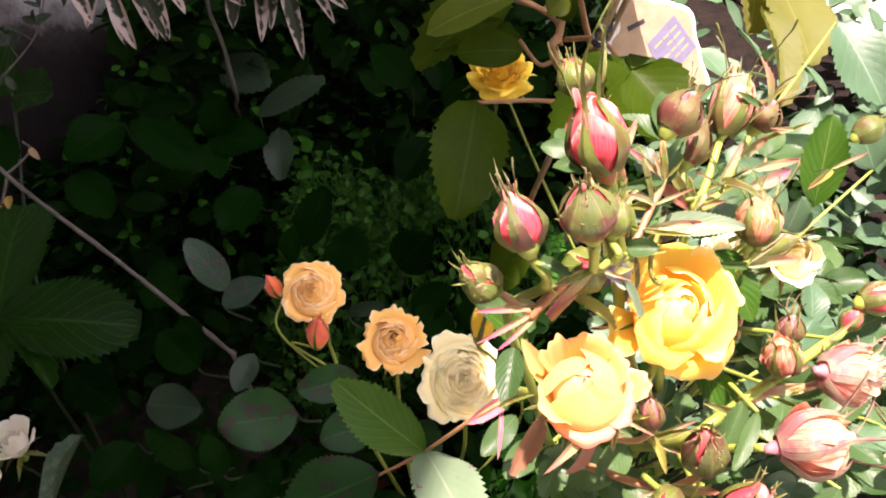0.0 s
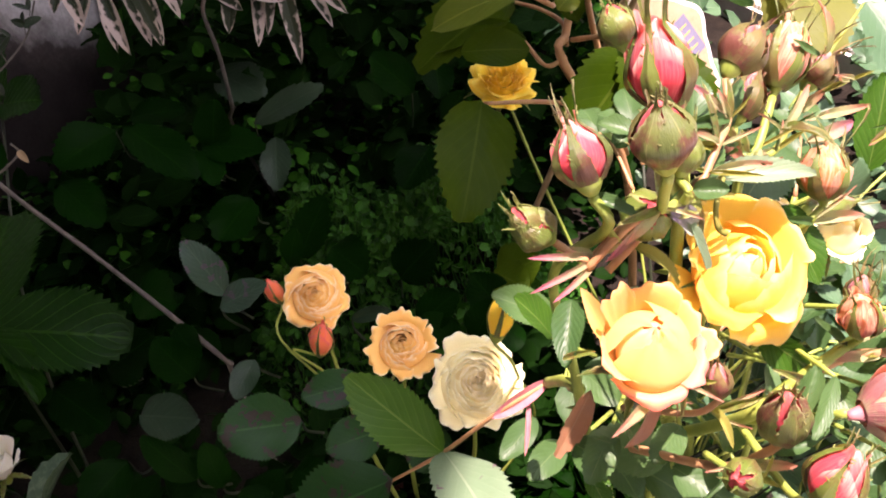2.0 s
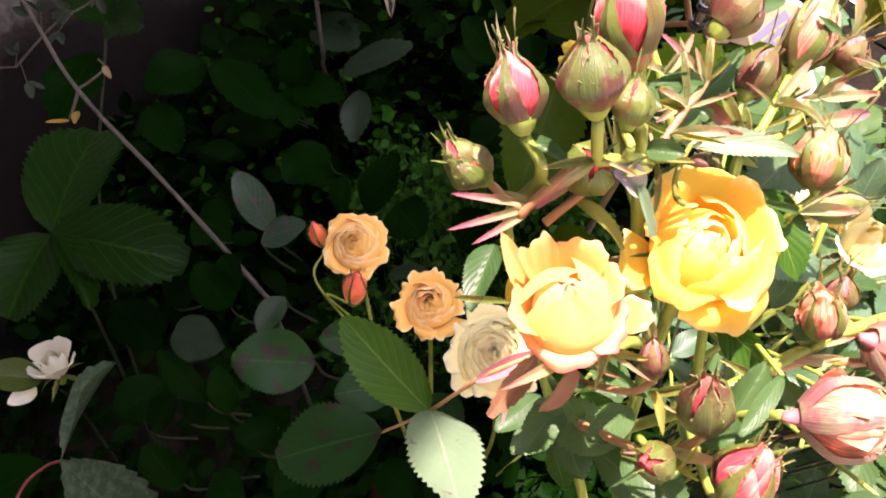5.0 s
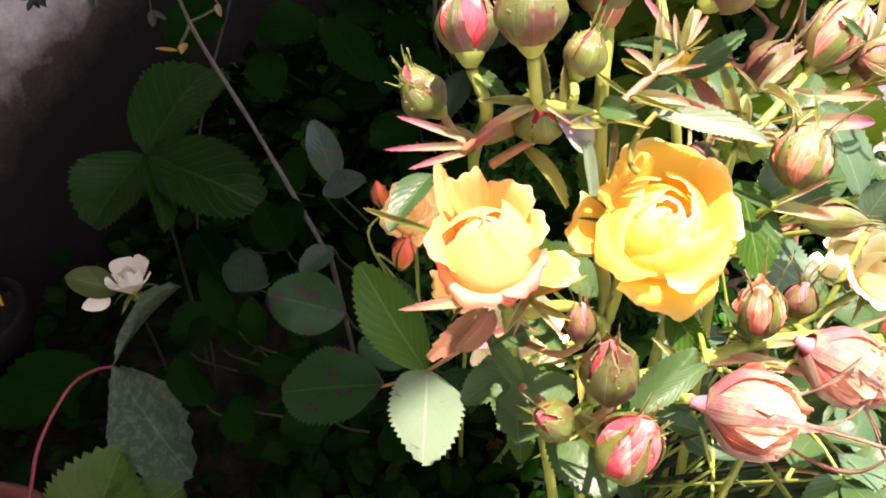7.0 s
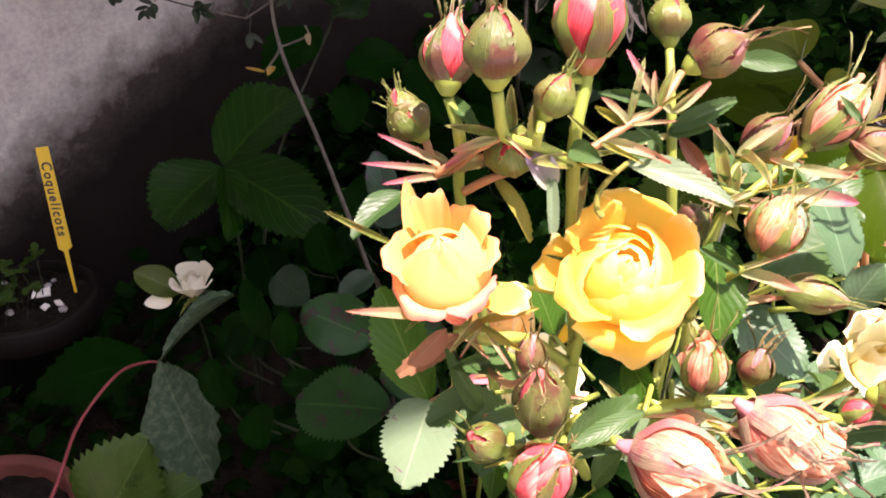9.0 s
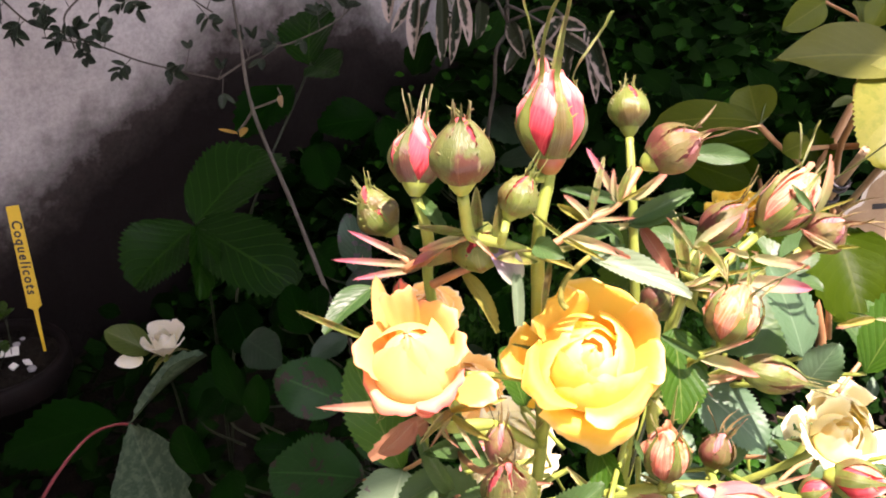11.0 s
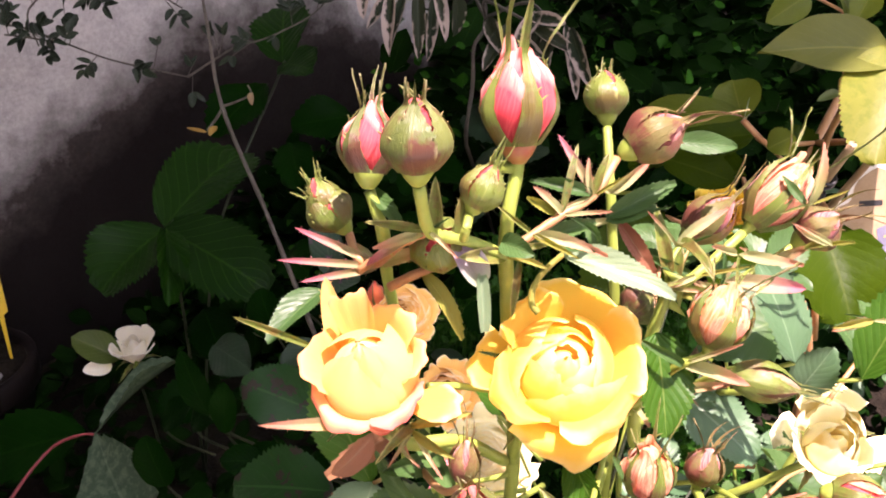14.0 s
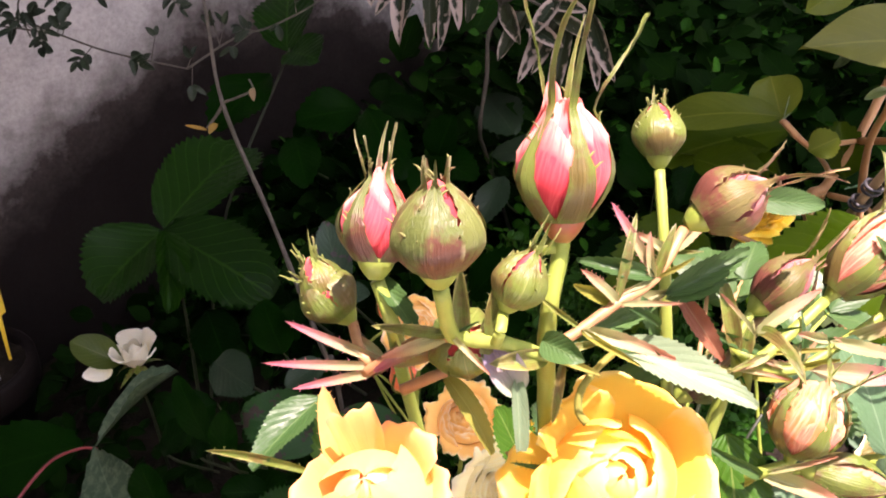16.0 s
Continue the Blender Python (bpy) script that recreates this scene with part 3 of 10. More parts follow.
def bloom(parent, at, axis, R, mat, core, outer, inner=15, height=1.0, fill=0.78, shut=0.42, drop=0.16, ruffle=1.0, seed=1, lean=(0.0, 0.0), sepals=5, label=""):
    """A large rose. Its heart is a spiral of nested petals, each tucked under the next; outer lists the loose petals as
    (angle in degrees, reach, height, half spread, roll of the rim, point, and a material of its own if it has one)."""
    rng = random.Random(seed)
    v, f = calyx_shape(R)
    fl = part("flower", mesh_of("calyx", v, f, GREEN_STEM), parent, stand(at, axis), label)

    def petal(th, w, prof, m, ruffle, point, tuck, rounding, sd, rows=20, cols=21):
        r2 = random.Random(sd)
        ph, fr, tilt = r2.uniform(0, 6.28), r2.uniform(3.0, 5.0), r2.uniform(-0.05, 0.05)
        V, U = [], []
        for i in range(rows):
            s = i / (rows - 1)
            for c in range(cols):
                u = c / (cols - 1) * 2 - 1
                rim = 1 - rounding * (1 + max(0.0, point - 0.3) * 1.5) * abs(u) ** (2.6 - 1.4 * min(1.0, point)) + point * max(0.0, 1 - abs(u - tilt * 4) * 2.6) ** 1.5 + tilt * u + 0.014 * math.sin(u * 17 + ph) + 0.010 * math.sin(u * 31 + ph * 3)
                r, h = prof(s * rim)
                spread = w * (0.42 + 0.58 * math.sin(math.pi / 2 * min(1, s * 1.5)))
                wob = ruffle * s ** 4 * (math.sin(u * fr + ph) * (0.35 + abs(u)) + 0.35 * math.sin(u * 11 + ph * 2))
                r = r * (1 + tuck * u) + wob
                a = th + spread * u
                V.append(((math.cos(a) * r + lean[0] * max(0.0, h)) * R, (math.sin(a) * r + lean[1] * max(0.0, h)) * R, (h + 0.5 * wob) * R))
                U.append((c / (cols - 1), s))
        part("petal", mesh_of("petal", V, grid_faces(rows, cols), m, U), fl)

    for i in range(inner):
        k = (i + 0.5) / inner
        rho = fill * (0.07 + 0.93 * k ** 0.78)
        top = height * (1.0 - drop * k ** 2.2) + rng.uniform(-0.02, 0.02)
        close = min(0.96, shut * (1.05 - 0.25 * k) + 0.45 * (1 - k) ** 4) + rng.uniform(-0.03, 0.03)

        if i < 3:
            close = 1.0

        def prof(s, rho=rho, top=top, close=close, k=k):
            s = min(s, 1.12)
            r = rho * (0.25 + 0.75 * math.sin(math.pi / 2 * min(1.0, s / 0.5)))
            if s > 0.5:
                r -= rho * close * ((s - 0.5) / 0.5) ** 1.5
            lip = max(0.0, s - 0.86)
            return r + lip * (0.10 + 0.22 * k), top * s ** 0.85 - lip * lip * 1.2
        petal(i * 2.39996 + rng.uniform(-0.2, 0.2), 1.75 - 0.68 * k, prof, core if k < 0.55 else mat, ruffle * (0.014 + 0.035 * k), 0.03 + 0.07 * k, 0.10, 0.20 + 0.10 * k, seed * 97 + i)
    for j, (deg, reach, tall, w, roll, point, *own) in enumerate(outer):
        def prof(s, reach=reach, tall=tall, roll=roll):
            q = min(s, 1.2)
            bend = max(0.0, q - 0.62)
            return 0.14 + (reach - 0.14) * math.sin(math.pi / 2 * min(1.0, q * 0.95)) ** 0.75 + roll * bend * 0.55, tall * math.sin(math.pi / 2 * min(1.0, q * 1.1)) - roll * bend * bend * 2.4
        petal(radians(deg), w, prof, own[0] if own else mat, 0.075 * ruffle, point, 0.03, 0.30, seed * 53 + j, 22, 25)
    for i in range(sepals):
        sh = sepal_shape(R, i * 1.2566 + 0.3, rng.uniform(0.7, 1.1), 0.15, rng.uniform(0.2, 0.6), seed * 31 + i)
        part("sepal", mesh_of("sepal", sh[0], sh[1], SEPAL, sh[2]), fl)
    return fl


def bracts(parent, at, seed, n=4, long=0.016):
    """Stipules and narrow toothed bracts that spring from one node, cream-green at the foot and pink at the tip."""
    rng = random.Random(seed)
    for i in range(n):
        a = rng.uniform(0, 6.28)
        d = Vector((math.cos(a), 0.4 * math.sin(a) - 0.25, rng.uniform(-0.35, 0.9))).normalized()
        ln = long * rng.uniform(0.45, 1.2)
        mat = (CREAM_BRACT, SEPAL, CREAM_BRACT, YELLOW_SEPAL, ROSE_LEAF, CREAM_BRACT)[(i + seed) % 6]
        broad = rng.uniform(0.15, 0.24) if i % 2 else rng.uniform(0.07, 0.11)
        leaf(parent, at, Vector(at) + d * ln, ln * broad, (rng.uniform(-0.5, 0.5), -0.7, 0.6), mat, rng.uniform(0.3, 0.7), rng.uniform(-0.25, 0.45), 9 if i % 3 else 0, 0.38, "bract", seed=seed * 11 + i, wave=0.12)


def fringe(verts, faces, uvs, foot, out, long, thick):
    """A drawn-out hair or side lobe: a thin three-sided spike."""
    o = len(verts)
    side = out.cross(Vector((0.3, 0.5, 0.8))).normalized() * thick
    third = out.normalized().cross(side)
    for q in (side, third - side * 0.5, -third - side * 0.5):
        verts.append(tuple(foot + q))
        uvs.append((0.5, 0.85))
    mid = foot + out * long * 0.55 + Vector((0, 0, 0.10 * long))
    for q in (side, third - side * 0.5, -third - side * 0.5):
        verts.append(tuple(mid + q * 0.6))
        uvs.append((0.5, 0.92))
    verts.append(tuple(foot + out * long))
    uvs.append((0.5, 1.0))
    for a in range(3):
        b = (a + 1) % 3
        faces += [(o + a, o + b, o + 3 + b, o + 3 + a), (o + 3 + a, o + 3 + b, o + 6)]


def bud(parent, at, axis, n, w, mat, turn=0.0, seed=1, sepals=5, tips=0.5, loose=0.0, open_top=0.0, name="bud", sepal_mat=None, hip_mat=None, label="", taper=0.9, hip=1.0, layers=0, wraps=None, slim=1.0, blunt=0.70, frayed=0.0):
    """A rose bud standing on at: an urn-shaped hip, a body of rolled petals, and five sepals that clasp it from below and run out into ragged tips."""
    rng = random.Random(seed)
    rows, cols = 22, 40
    r0 = 0.41 * w
    n *= 1.0 if layers else 1.08
    neck = 0.62 * r0 * max(hip, 0.75)
    n -= neck
    m = stand(Vector(at) + Vector(axis).normalized() * neck, axis, turn)
    power, crown = 1.95 - 1.4 * (blunt - 0.7) + 1.0 * frayed, 0.07 + 0.20 * open_top + 0.26 * frayed
    bend = Vector((rng.uniform(-1, 1), rng.uniform(-1, 1), 0)) * 0.10 * r0

    def egg(v):
        if v < 0.40:
            return 0.52 - 0.26 * frayed + (0.48 + 0.26 * frayed) * math.sin(math.pi / 2 * max(0.0, v) / 0.40) ** 1.05
        return crown + (1 - crown) * (1 - ((min(v, 1.0) - 0.40) / 0.60) ** power)

    def put(th, r, z):
        k = (z / n) ** 2 if z > 0 else 0.0
        return (math.cos(th) * r + bend.x * k, math.sin(th) * r + bend.y * k, z)

    verts, uvs = [], []
    for i in range(rows):
        v = i / (rows - 1)
        for c in range(cols):
            th = 2 * math.pi * c / cols
            saw = (th * 3 / (2 * math.pi) + v * 1.1 + 0.10 * math.sin(v * 6 + seed)) % 1.0
            ridge = 1 + 0.16 * (saw - 0.6) * min(1, v * 2) + 0.02 * math.sin(th * 5 + seed + v * 5)
            r = r0 * (egg(v) if v < 0.97 else crown * 0.45) * ridge * 0.96
            verts.append(put(th, r, n * v * (1 + 0.05 * (saw - 0.5))))
            uvs.append((saw, 0.10 + 0.90 * v))
    faces = grid_faces(rows, cols, True) + [tuple(range((rows - 1) * cols, rows * cols))]
    body = part(name, mesh_of("bud_petals", verts, faces, mat, uvs), parent, m, label)
    for i in range(layers):
        k = i / max(1, layers - 1)
        a0, v1, ph = i * 2.4 + seed, 1.10 - 0.24 * k * (1 + frayed) + rng.uniform(-0.05, 0.06), rng.uniform(0, 6.28)
        half, lean, pv, pu = rng.uniform(0.75, 1.05) - 0.25 * frayed, rng.uniform(-0.12, 0.12), [], []
        for r in range(13):
            q = r / 12
            for c in range(13):
                u = c / 6 - 1
                v = 0.02 + (v1 - 0.02) * q * (1 - 0.30 * abs(u) ** 2.4 + lean * u)
                roll = (0.05 + 0.12 * abs(u) ** 2) * q ** 4
                rr = r0 * (egg(min(v, 0.93)) + 0.02 + 0.05 * k + 0.045 * u * q + roll + (0.03 + 0.07 * frayed) * q * math.sin(u * 5.5 + ph) + 0.07 * frayed * min(1, q * 2) * math.sin(u * 14 + q * 5 + ph))
                th = a0 + half * u * (0.55 + 0.45 * math.sin(math.pi / 2 * min(1.0, q * 1.6))) + 0.25 * (q - 0.5)
                pv.append(put(th, rr, n * v))
                pu.append((c / 12, q))
        part("petal", mesh_of("petal", pv, grid_faces(13, 13), (wraps or (mat,))[i % len(wraps or (mat,))], pu), body)
    prof = [(0.002, -1.0), (0.20, -0.99), (0.28, -0.86), (0.38, -0.66), (0.48, -0.42), (0.55, -0.18), (0.57, 0.0), (0.55, 0.12), (0.46, 0.22)]
    if frayed:
        prof = [(0.002, -1.0), (0.20, -0.99), (0.23, -0.70), (0.30, -0.40), (0.37, -0.10), (0.44, 0.12), (0.50, 0.30), (0.44, 0.40)]
    slight = 1 - 0.35 * frayed
    hv = [(math.cos(2 * math.pi * s / 16) * r * slight * r0, math.sin(2 * math.pi * s / 16) * r * slight * r0, h * neck) for r, h in prof for s in range(16)]
    part("hip", mesh_of("hip", hv, grid_faces(len(prof), 16, True), hip_mat or GREEN_STEM), body)
    a_cover = 1.15 / taper ** 2.5
    for i in range(sepals):
        th = i * 2 * math.pi / max(1, sepals) + rng.uniform(-0.15, 0.15)
        rws, cls = 25, 7
        sv, su = [], []
        long = 1.0 + tips * rng.uniform(0.35, 1.5)
        lo = loose * rng.uniform(0.3, 1.5)
        sway, twist = rng.uniform(-0.5, 0.5), rng.uniform(-0.25, 0.25)
        sf, spikes = grid_faces(rws, cls), []
        for r in range(rws):
            v = r / (rws - 1)
            zz = v * long
            over = max(0.0, zz - 0.92)
            rad = r0 * (egg(min(zz, 0.97)) * (1.05 + 0.05 * (i % 2)) + lo * max(0.0, zz - 0.35) ** 2 * 1.6 + over * rng.uniform(0.15, 0.22)) + 0.0003
            clasp = max(0.0, 1 - min(1.0, zz / 1.02) ** a_cover)
            full = slim + (1 - slim) * math.exp(-6 * zz)
            hw = 0.70 * full * clasp * r0 * egg(min(zz, 0.9)) + (0.085 * r0 + 0.0002) * (1 - v) ** 0.6
            if r % 2 and zz > 0.4:
                hw *= 1.18
            z = n * zz - lo * n * 0.16 * max(0.0, zz - 0.35) ** 2 - 0.06 * r0 * (1 - v)
            ang0 = th + sway * max(0.0, zz - 0.3) ** 2 + twist * v
            for c in range(cls):
                u = c / (cls - 1) * 2 - 1
                ang = ang0 + u * min(hw / max(rad, r0 * 0.12), 0.72)
                rr = rad * (1 + 0.10 * (1 - abs(u)) ** 2) + r0 * (0.03 + 0.09 * abs(u) ** 3 * v + 0.03 * math.sin(zz * 9 + i * 2 + u * 2) * abs(u) + 0.012 * math.cos(u * 9))
                sv.append(put(ang, rr, z))
                su.append((c / (cls - 1), v))
            if 0.45 < zz < 1.2 and r < rws - 1 and rng.random() < 0.32:
                sd = rng.choice((-1, 1))
                spikes.append((Vector(sv[-1 if sd > 0 else -cls]), Vector((-math.sin(ang0) * sd + math.cos(ang0) * 0.35, math.cos(ang0) * sd + math.sin(ang0) * 0.35, rng.uniform(0.5, 1.3))).normalized(), r0 * rng.uniform(0.12, 0.36)))
        for foot, out, ln in spikes:
            fringe(sv, sf, su, foot - out * ln * 0.1, out, ln, 0.00022 + 0.012 * r0)
        part("sepal", mesh_of("sepal", sv, sf, sepal_mat or SEPAL, su), body)
    return body


def flat_card(name, outline, thick, mat, parent, m, label=""):
    """A sheet with real thickness from an outline in its own plane."""
    n = len(outline)
    verts = [(x, y, z) for z in (0, thick) for x, y in outline]
    faces = [tuple(range(n))[::-1], tuple(range(n, 2 * n))] + [(i, (i + 1) % n, n + (i + 1) % n, n + i) for i in range(n)]
    return part(name, mesh_of(name, verts, faces, mat, smooth=False), parent, m, label)


def lathe(prof, sides=48):
    verts = [(math.cos(2 * math.pi * s / sides) * r, math.sin(2 * math.pi * s / sides) * r, h) for r, h in prof for s in range(sides)]
    return verts, grid_faces(len(prof), sides, True)
SEPAL_DUSK = leaf_mat("dusky_sepal", (0.07728, 0.108, 0.02475), (0.1766, 0.1944, 0.0495), (0.287, 0.2808, 0.099), share=0.25, tint=(1.0, 0.8, 0.5), ribs=0.0, edge=(0.34, 0.32, 0.16), gloss=0.45, mottle=(0.10, 0.018, 0.022), blotch=0.8)
SEPAL_PALE = leaf_mat("papery_pink_sepal", (0.30, 0.21, 0.14), (0.42, 0.36, 0.22), (0.44, 0.38, 0.24), share=0.35, tint=(1.0, 0.9, 0.7), ribs=0.0, gloss=0.3, mottle=(0.34, 0.11, 0.13), blotch=0.75)
YELLOW_SEPAL = leaf_mat("yellow_green_sepal", (0.20, 0.21, 0.035), (0.36, 0.33, 0.085), (0.34, 0.32, 0.10), share=0.35, tint=(1.0, 0.95, 0.5), ribs=0.0, gloss=0.15)
# Paler copy of the rose leaf, with bright sun painted into its green.
PALE_LEAF = leaf_mat("sun_paled_leaf", (0.13, 0.20, 0.11), (0.22, 0.29, 0.17), (0.24, 0.30, 0.18), share=0.25, rough=0.4, ribs=0.4, gloss=0.5)
MAROON_BUD = petal_mat("dusky_red_bud", (0.18, 0.04, 0.04), (0.32, 0.075, 0.08), (0.60, 0.30, 0.25), streak=(0.52, 0.30, 0.26))
BLUSH_PETAL = petal_mat("blush_petal", (0.48, 0.08, 0.08), (0.62, 0.21, 0.12), (0.74, 0.44, 0.24), streak=(0.78, 0.50, 0.32))
CREAM_YELLOW = petal_mat("cream_yellow_petal", (0.90, 0.64, 0.20), (0.90, 0.74, 0.42), (0.90, 0.80, 0.60), share=0.58)
CREAM_BUD = petal_mat("cream_pink_bud", (0.279, 0.165, 0.0768), (0.4092, 0.253, 0.1536), (0.465, 0.33, 0.2016), streak=(0.3844, 0.165, 0.1344))
# Lit copy of the rose leaf: glow of backlight mixed into the green.
ROSE_LEAF_LIT = leaf_mat("rose_leaf_lit_tone", (0.026, 0.088, 0.005), (0.060, 0.140, 0.013), (0.13, 0.20, 0.045), share=0.4, gloss=0.25)
BLUE_LEAF_SPOT = leaf_mat("blue_green_leaf_spotted", (0.0108, 0.0342, 0.01836), (0.0234, 0.05244, 0.02856), (0.036, 0.0684, 0.0408), spots=0.40, share=0.2, spot_col=(0.055, 0.035, 0.055), gloss=0.3)
# Lighter blue-green leaf; the pale mottle paints flecks of sun on it.
BLUE_LIGHT = leaf_mat("sun_mottled_blue_green_leaf", (0.02975, 0.0595, 0.0306), (0.068, 0.1062, 0.0612), (0.085, 0.1275, 0.0765), share=0.25, rough=0.5, ribs=0.6, gloss=0.2, mottle=(0.17, 0.22, 0.14), blotch=0.3)
OLIVE_LEAF = leaf_mat("olive_leaf", (0.06, 0.10, 0.015), (0.11, 0.15, 0.03), (0.14, 0.17, 0.05), share=0.3)
BERRY_LIGHT = leaf_mat("young_leaf", (0.0186, 0.0527, 0.00248), (0.0403, 0.0837, 0.0062), (0.0682, 0.1178, 0.0217), share=0.35)
WITHERED = leaf_mat("brown_withered", (0.22, 0.15, 0.08), (0.34, 0.24, 0.14), (0.3, 0.2, 0.12), share=0.2)
OCHRE = leaf_mat("ochre_withered", (0.22, 0.13, 0.02), (0.32, 0.20, 0.035), (0.3, 0.2, 0.06), share=0.2)
FINE_DARK = leaf_mat("fine_shaded_leaf", (0.00675, 0.0385, 0.003), (0.0315, 0.132, 0.01), (0.036, 0.1375, 0.016), share=0.25, gloss=0.05)
# Near-black green: the deep shade of the gaps is put into this colour.
SHADOW_LEAF = leaf_mat("shadow_darkened_leaf", (0.001647, 0.009464, 0.0007604), (0.004944, 0.0223, 0.00152), (0.008788, 0.0284, 0.00355), share=0.2, gloss=0.03, rough=0.6)
DARK_LEAF = leaf_mat("dark_climber_leaf", (0.00588, 0.0147, 0.0049), (0.01225, 0.0245, 0.00882), (0.0196, 0.03185, 0.0147), share=0.15)
# Darker copy of the green stem; its colour carries the shade.
SHADE_STEM = plain_mat("shade_darkened_stem", (0.0072, 0.0132, 0.0036), (0.0192, 0.027, 0.0084), 90, 0.6, 0.3, 0.0004)
DARK_TWIG = plain_mat("dark_twig", (0.03, 0.028, 0.022), (0.08, 0.07, 0.055), 100, 0.8, 0.3, 0.0004)
APRICOT_CORE = petal_mat("apricot_heart_petal", (0.98, 0.48, 0.06), (0.98, 0.56, 0.13), (0.98, 0.66, 0.26), share=0.18, tint=(1.0, 0.93, 0.75))
# Golden hearts paled to paint in the glare of full sun.
GOLD_CORE = petal_mat("glare_paled_heart_petal", (0.95, 0.80, 0.30), (0.97, 0.90, 0.52), (0.97, 0.93, 0.68), share=0.66, tint=(1.0, 0.98, 0.88))
CREAM_CORE = petal_mat("cream_heart_petal", (0.96, 0.78, 0.28), (0.96, 0.84, 0.42), (0.96, 0.88, 0.58), share=0.18)
STIPULE = plain_mat("pink_stipule", (0.34, 0.10, 0.12), (0.46, 0.20, 0.20), 150, 0.5, 0.2, 0.0003, (1, 1, 0.2))

# ---- ground, wall, concrete ----
GZ = -0.12


def ground_height(x, y):
    d = math.hypot(x - 0.1, y - 0.7)
    a = max(0.0, 1 - d / 3.0)
    return GZ + a * (0.018 * noise.noise((x * 9, y * 9, 0)) + 0.006 * noise.noise((x * 40, y * 40, 3)))


def spaced(c, n, fine, far):
    near = [c + fine * (i - n // 2) for i in range(n + 1)]
    step = [0.3, 0.8, 2, 5, 15, 50, 150, far]
    return [near[0] - s for s in reversed(step)] + near + [near[-1] + s for s in step]


gx, gy = spaced(0.1, 90, 0.028, 400.0), spaced(0.8, 90, 0.028, 400.0)
gv = [(x, y, ground_height(x, y)) for y in gy for x in gx]
ground = new("ground", mesh_of("ground", gv, grid_faces(len(gy), len(gx)), SOIL))
tagged(ground, "dark garden soil under the plants", "ground", kind="structure")

# plastered garden wall, running away to the back
WALL_AT, WALL_DIR, WALL_TOP = Vector((-0.43, 1.03, 0)), Vector((0.6, 0.8, 0)).normalized(), 2.3
bm = bmesh.new()
xs = [-3.2 + 0.08 * i for i in range(62)]
zs = [GZ - 0.05 + 0.08 * i for i in range(24)] + [2.0]
zs = [z for z in zs if z < WALL_TOP] + [WALL_TOP]
grid = [[bm.verts.new((x, 0.006 * noise.noise((x * 5, z * 5, 1)) + 0.003 * noise.noise((x * 16, z * 16, 7)), z)) for x in xs] for z in zs]
back = [[bm.verts.new((x, 0.22, z)) for x in xs] for z in (zs[0], zs[-1])]
for a, b in zip(grid, grid[1:]):
    for i in range(len(xs) - 1):
        bm.faces.new((a[i], a[i + 1], b[i + 1], b[i]))
for i in range(len(xs) - 1):
    bm.faces.new((grid[-1][i], grid[-1][i + 1], back[1][i + 1], back[1][i]))
    bm.faces.new((back[0][i + 1], back[0][i], back[1][i], back[1][i + 1]))
for c in (0, -1):
    bm.faces.new([g[c] for g in grid] + [back[1][c], back[0][c]])
me = bpy.data.meshes.new("wall")
bm.to_mesh(me)
bm.free()
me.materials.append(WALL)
me.polygons.foreach_set("use_smooth", [True] * len(me.polygons))
wall = new("wall_north", me)
WALL_M = Matrix.Translation(WALL_AT) @ Matrix.Rotation(math.atan2(WALL_DIR.y, WALL_DIR.x), 4, "Z")
wall.matrix_basis = WALL_M
tagged(wall, "old grey plastered garden wall, shade painted on its lower part", "wall", kind="structure")

# unseen slab on the wall, added to keep sun and high sky off the bed
bm = bmesh.new()
bmesh.ops.create_cube(bm, size=1.0, matrix=Matrix.LocRotScale((0.6, -0.601, 2.21), None, (7.4, 1.262, 0.05)))
bmesh.ops.bevel(bm, geom=bm.edges[:], offset=0.010, segments=2, affect="EDGES")
me = bpy.data.meshes.new("unseen_shade_slab")
bm.to_mesh(me)
bm.free()
me.materials.append(BROWN_STEM)
roof = new("unseen_shade_slab", me)
roof.matrix_basis = WALL_M
tagged(roof, "unseen slab added to block sun and high sky", "roof", kind="structure")

# unseen plain walls, added to hold back sky light round the bed
for nm, at, size in (("wall_back", (0.9, 3.4, 1.0), (3.2, 0.2, 2.3)), ("wall_south", (0.6, -1.9, 1.0), (6.4, 0.2, 2.3)), ("wall_east", (2.6, 1.2, 1.0), (0.2, 6.0, 2.3)), ("wall_west", (-2.5, -0.4, 1.0), (0.2, 2.9, 2.3))):
    bm = bmesh.new()
    bmesh.ops.create_cube(bm, size=1.0, matrix=Matrix.LocRotScale(at, None, size))
    me = bpy.data.meshes.new(nm)
    bm.to_mesh(me)
    bm.free()
    me.materials.append(CONCRETE)
    tagged(new(nm, me), "plain unseen wall added to hold back sky light", "wall", kind="structure")


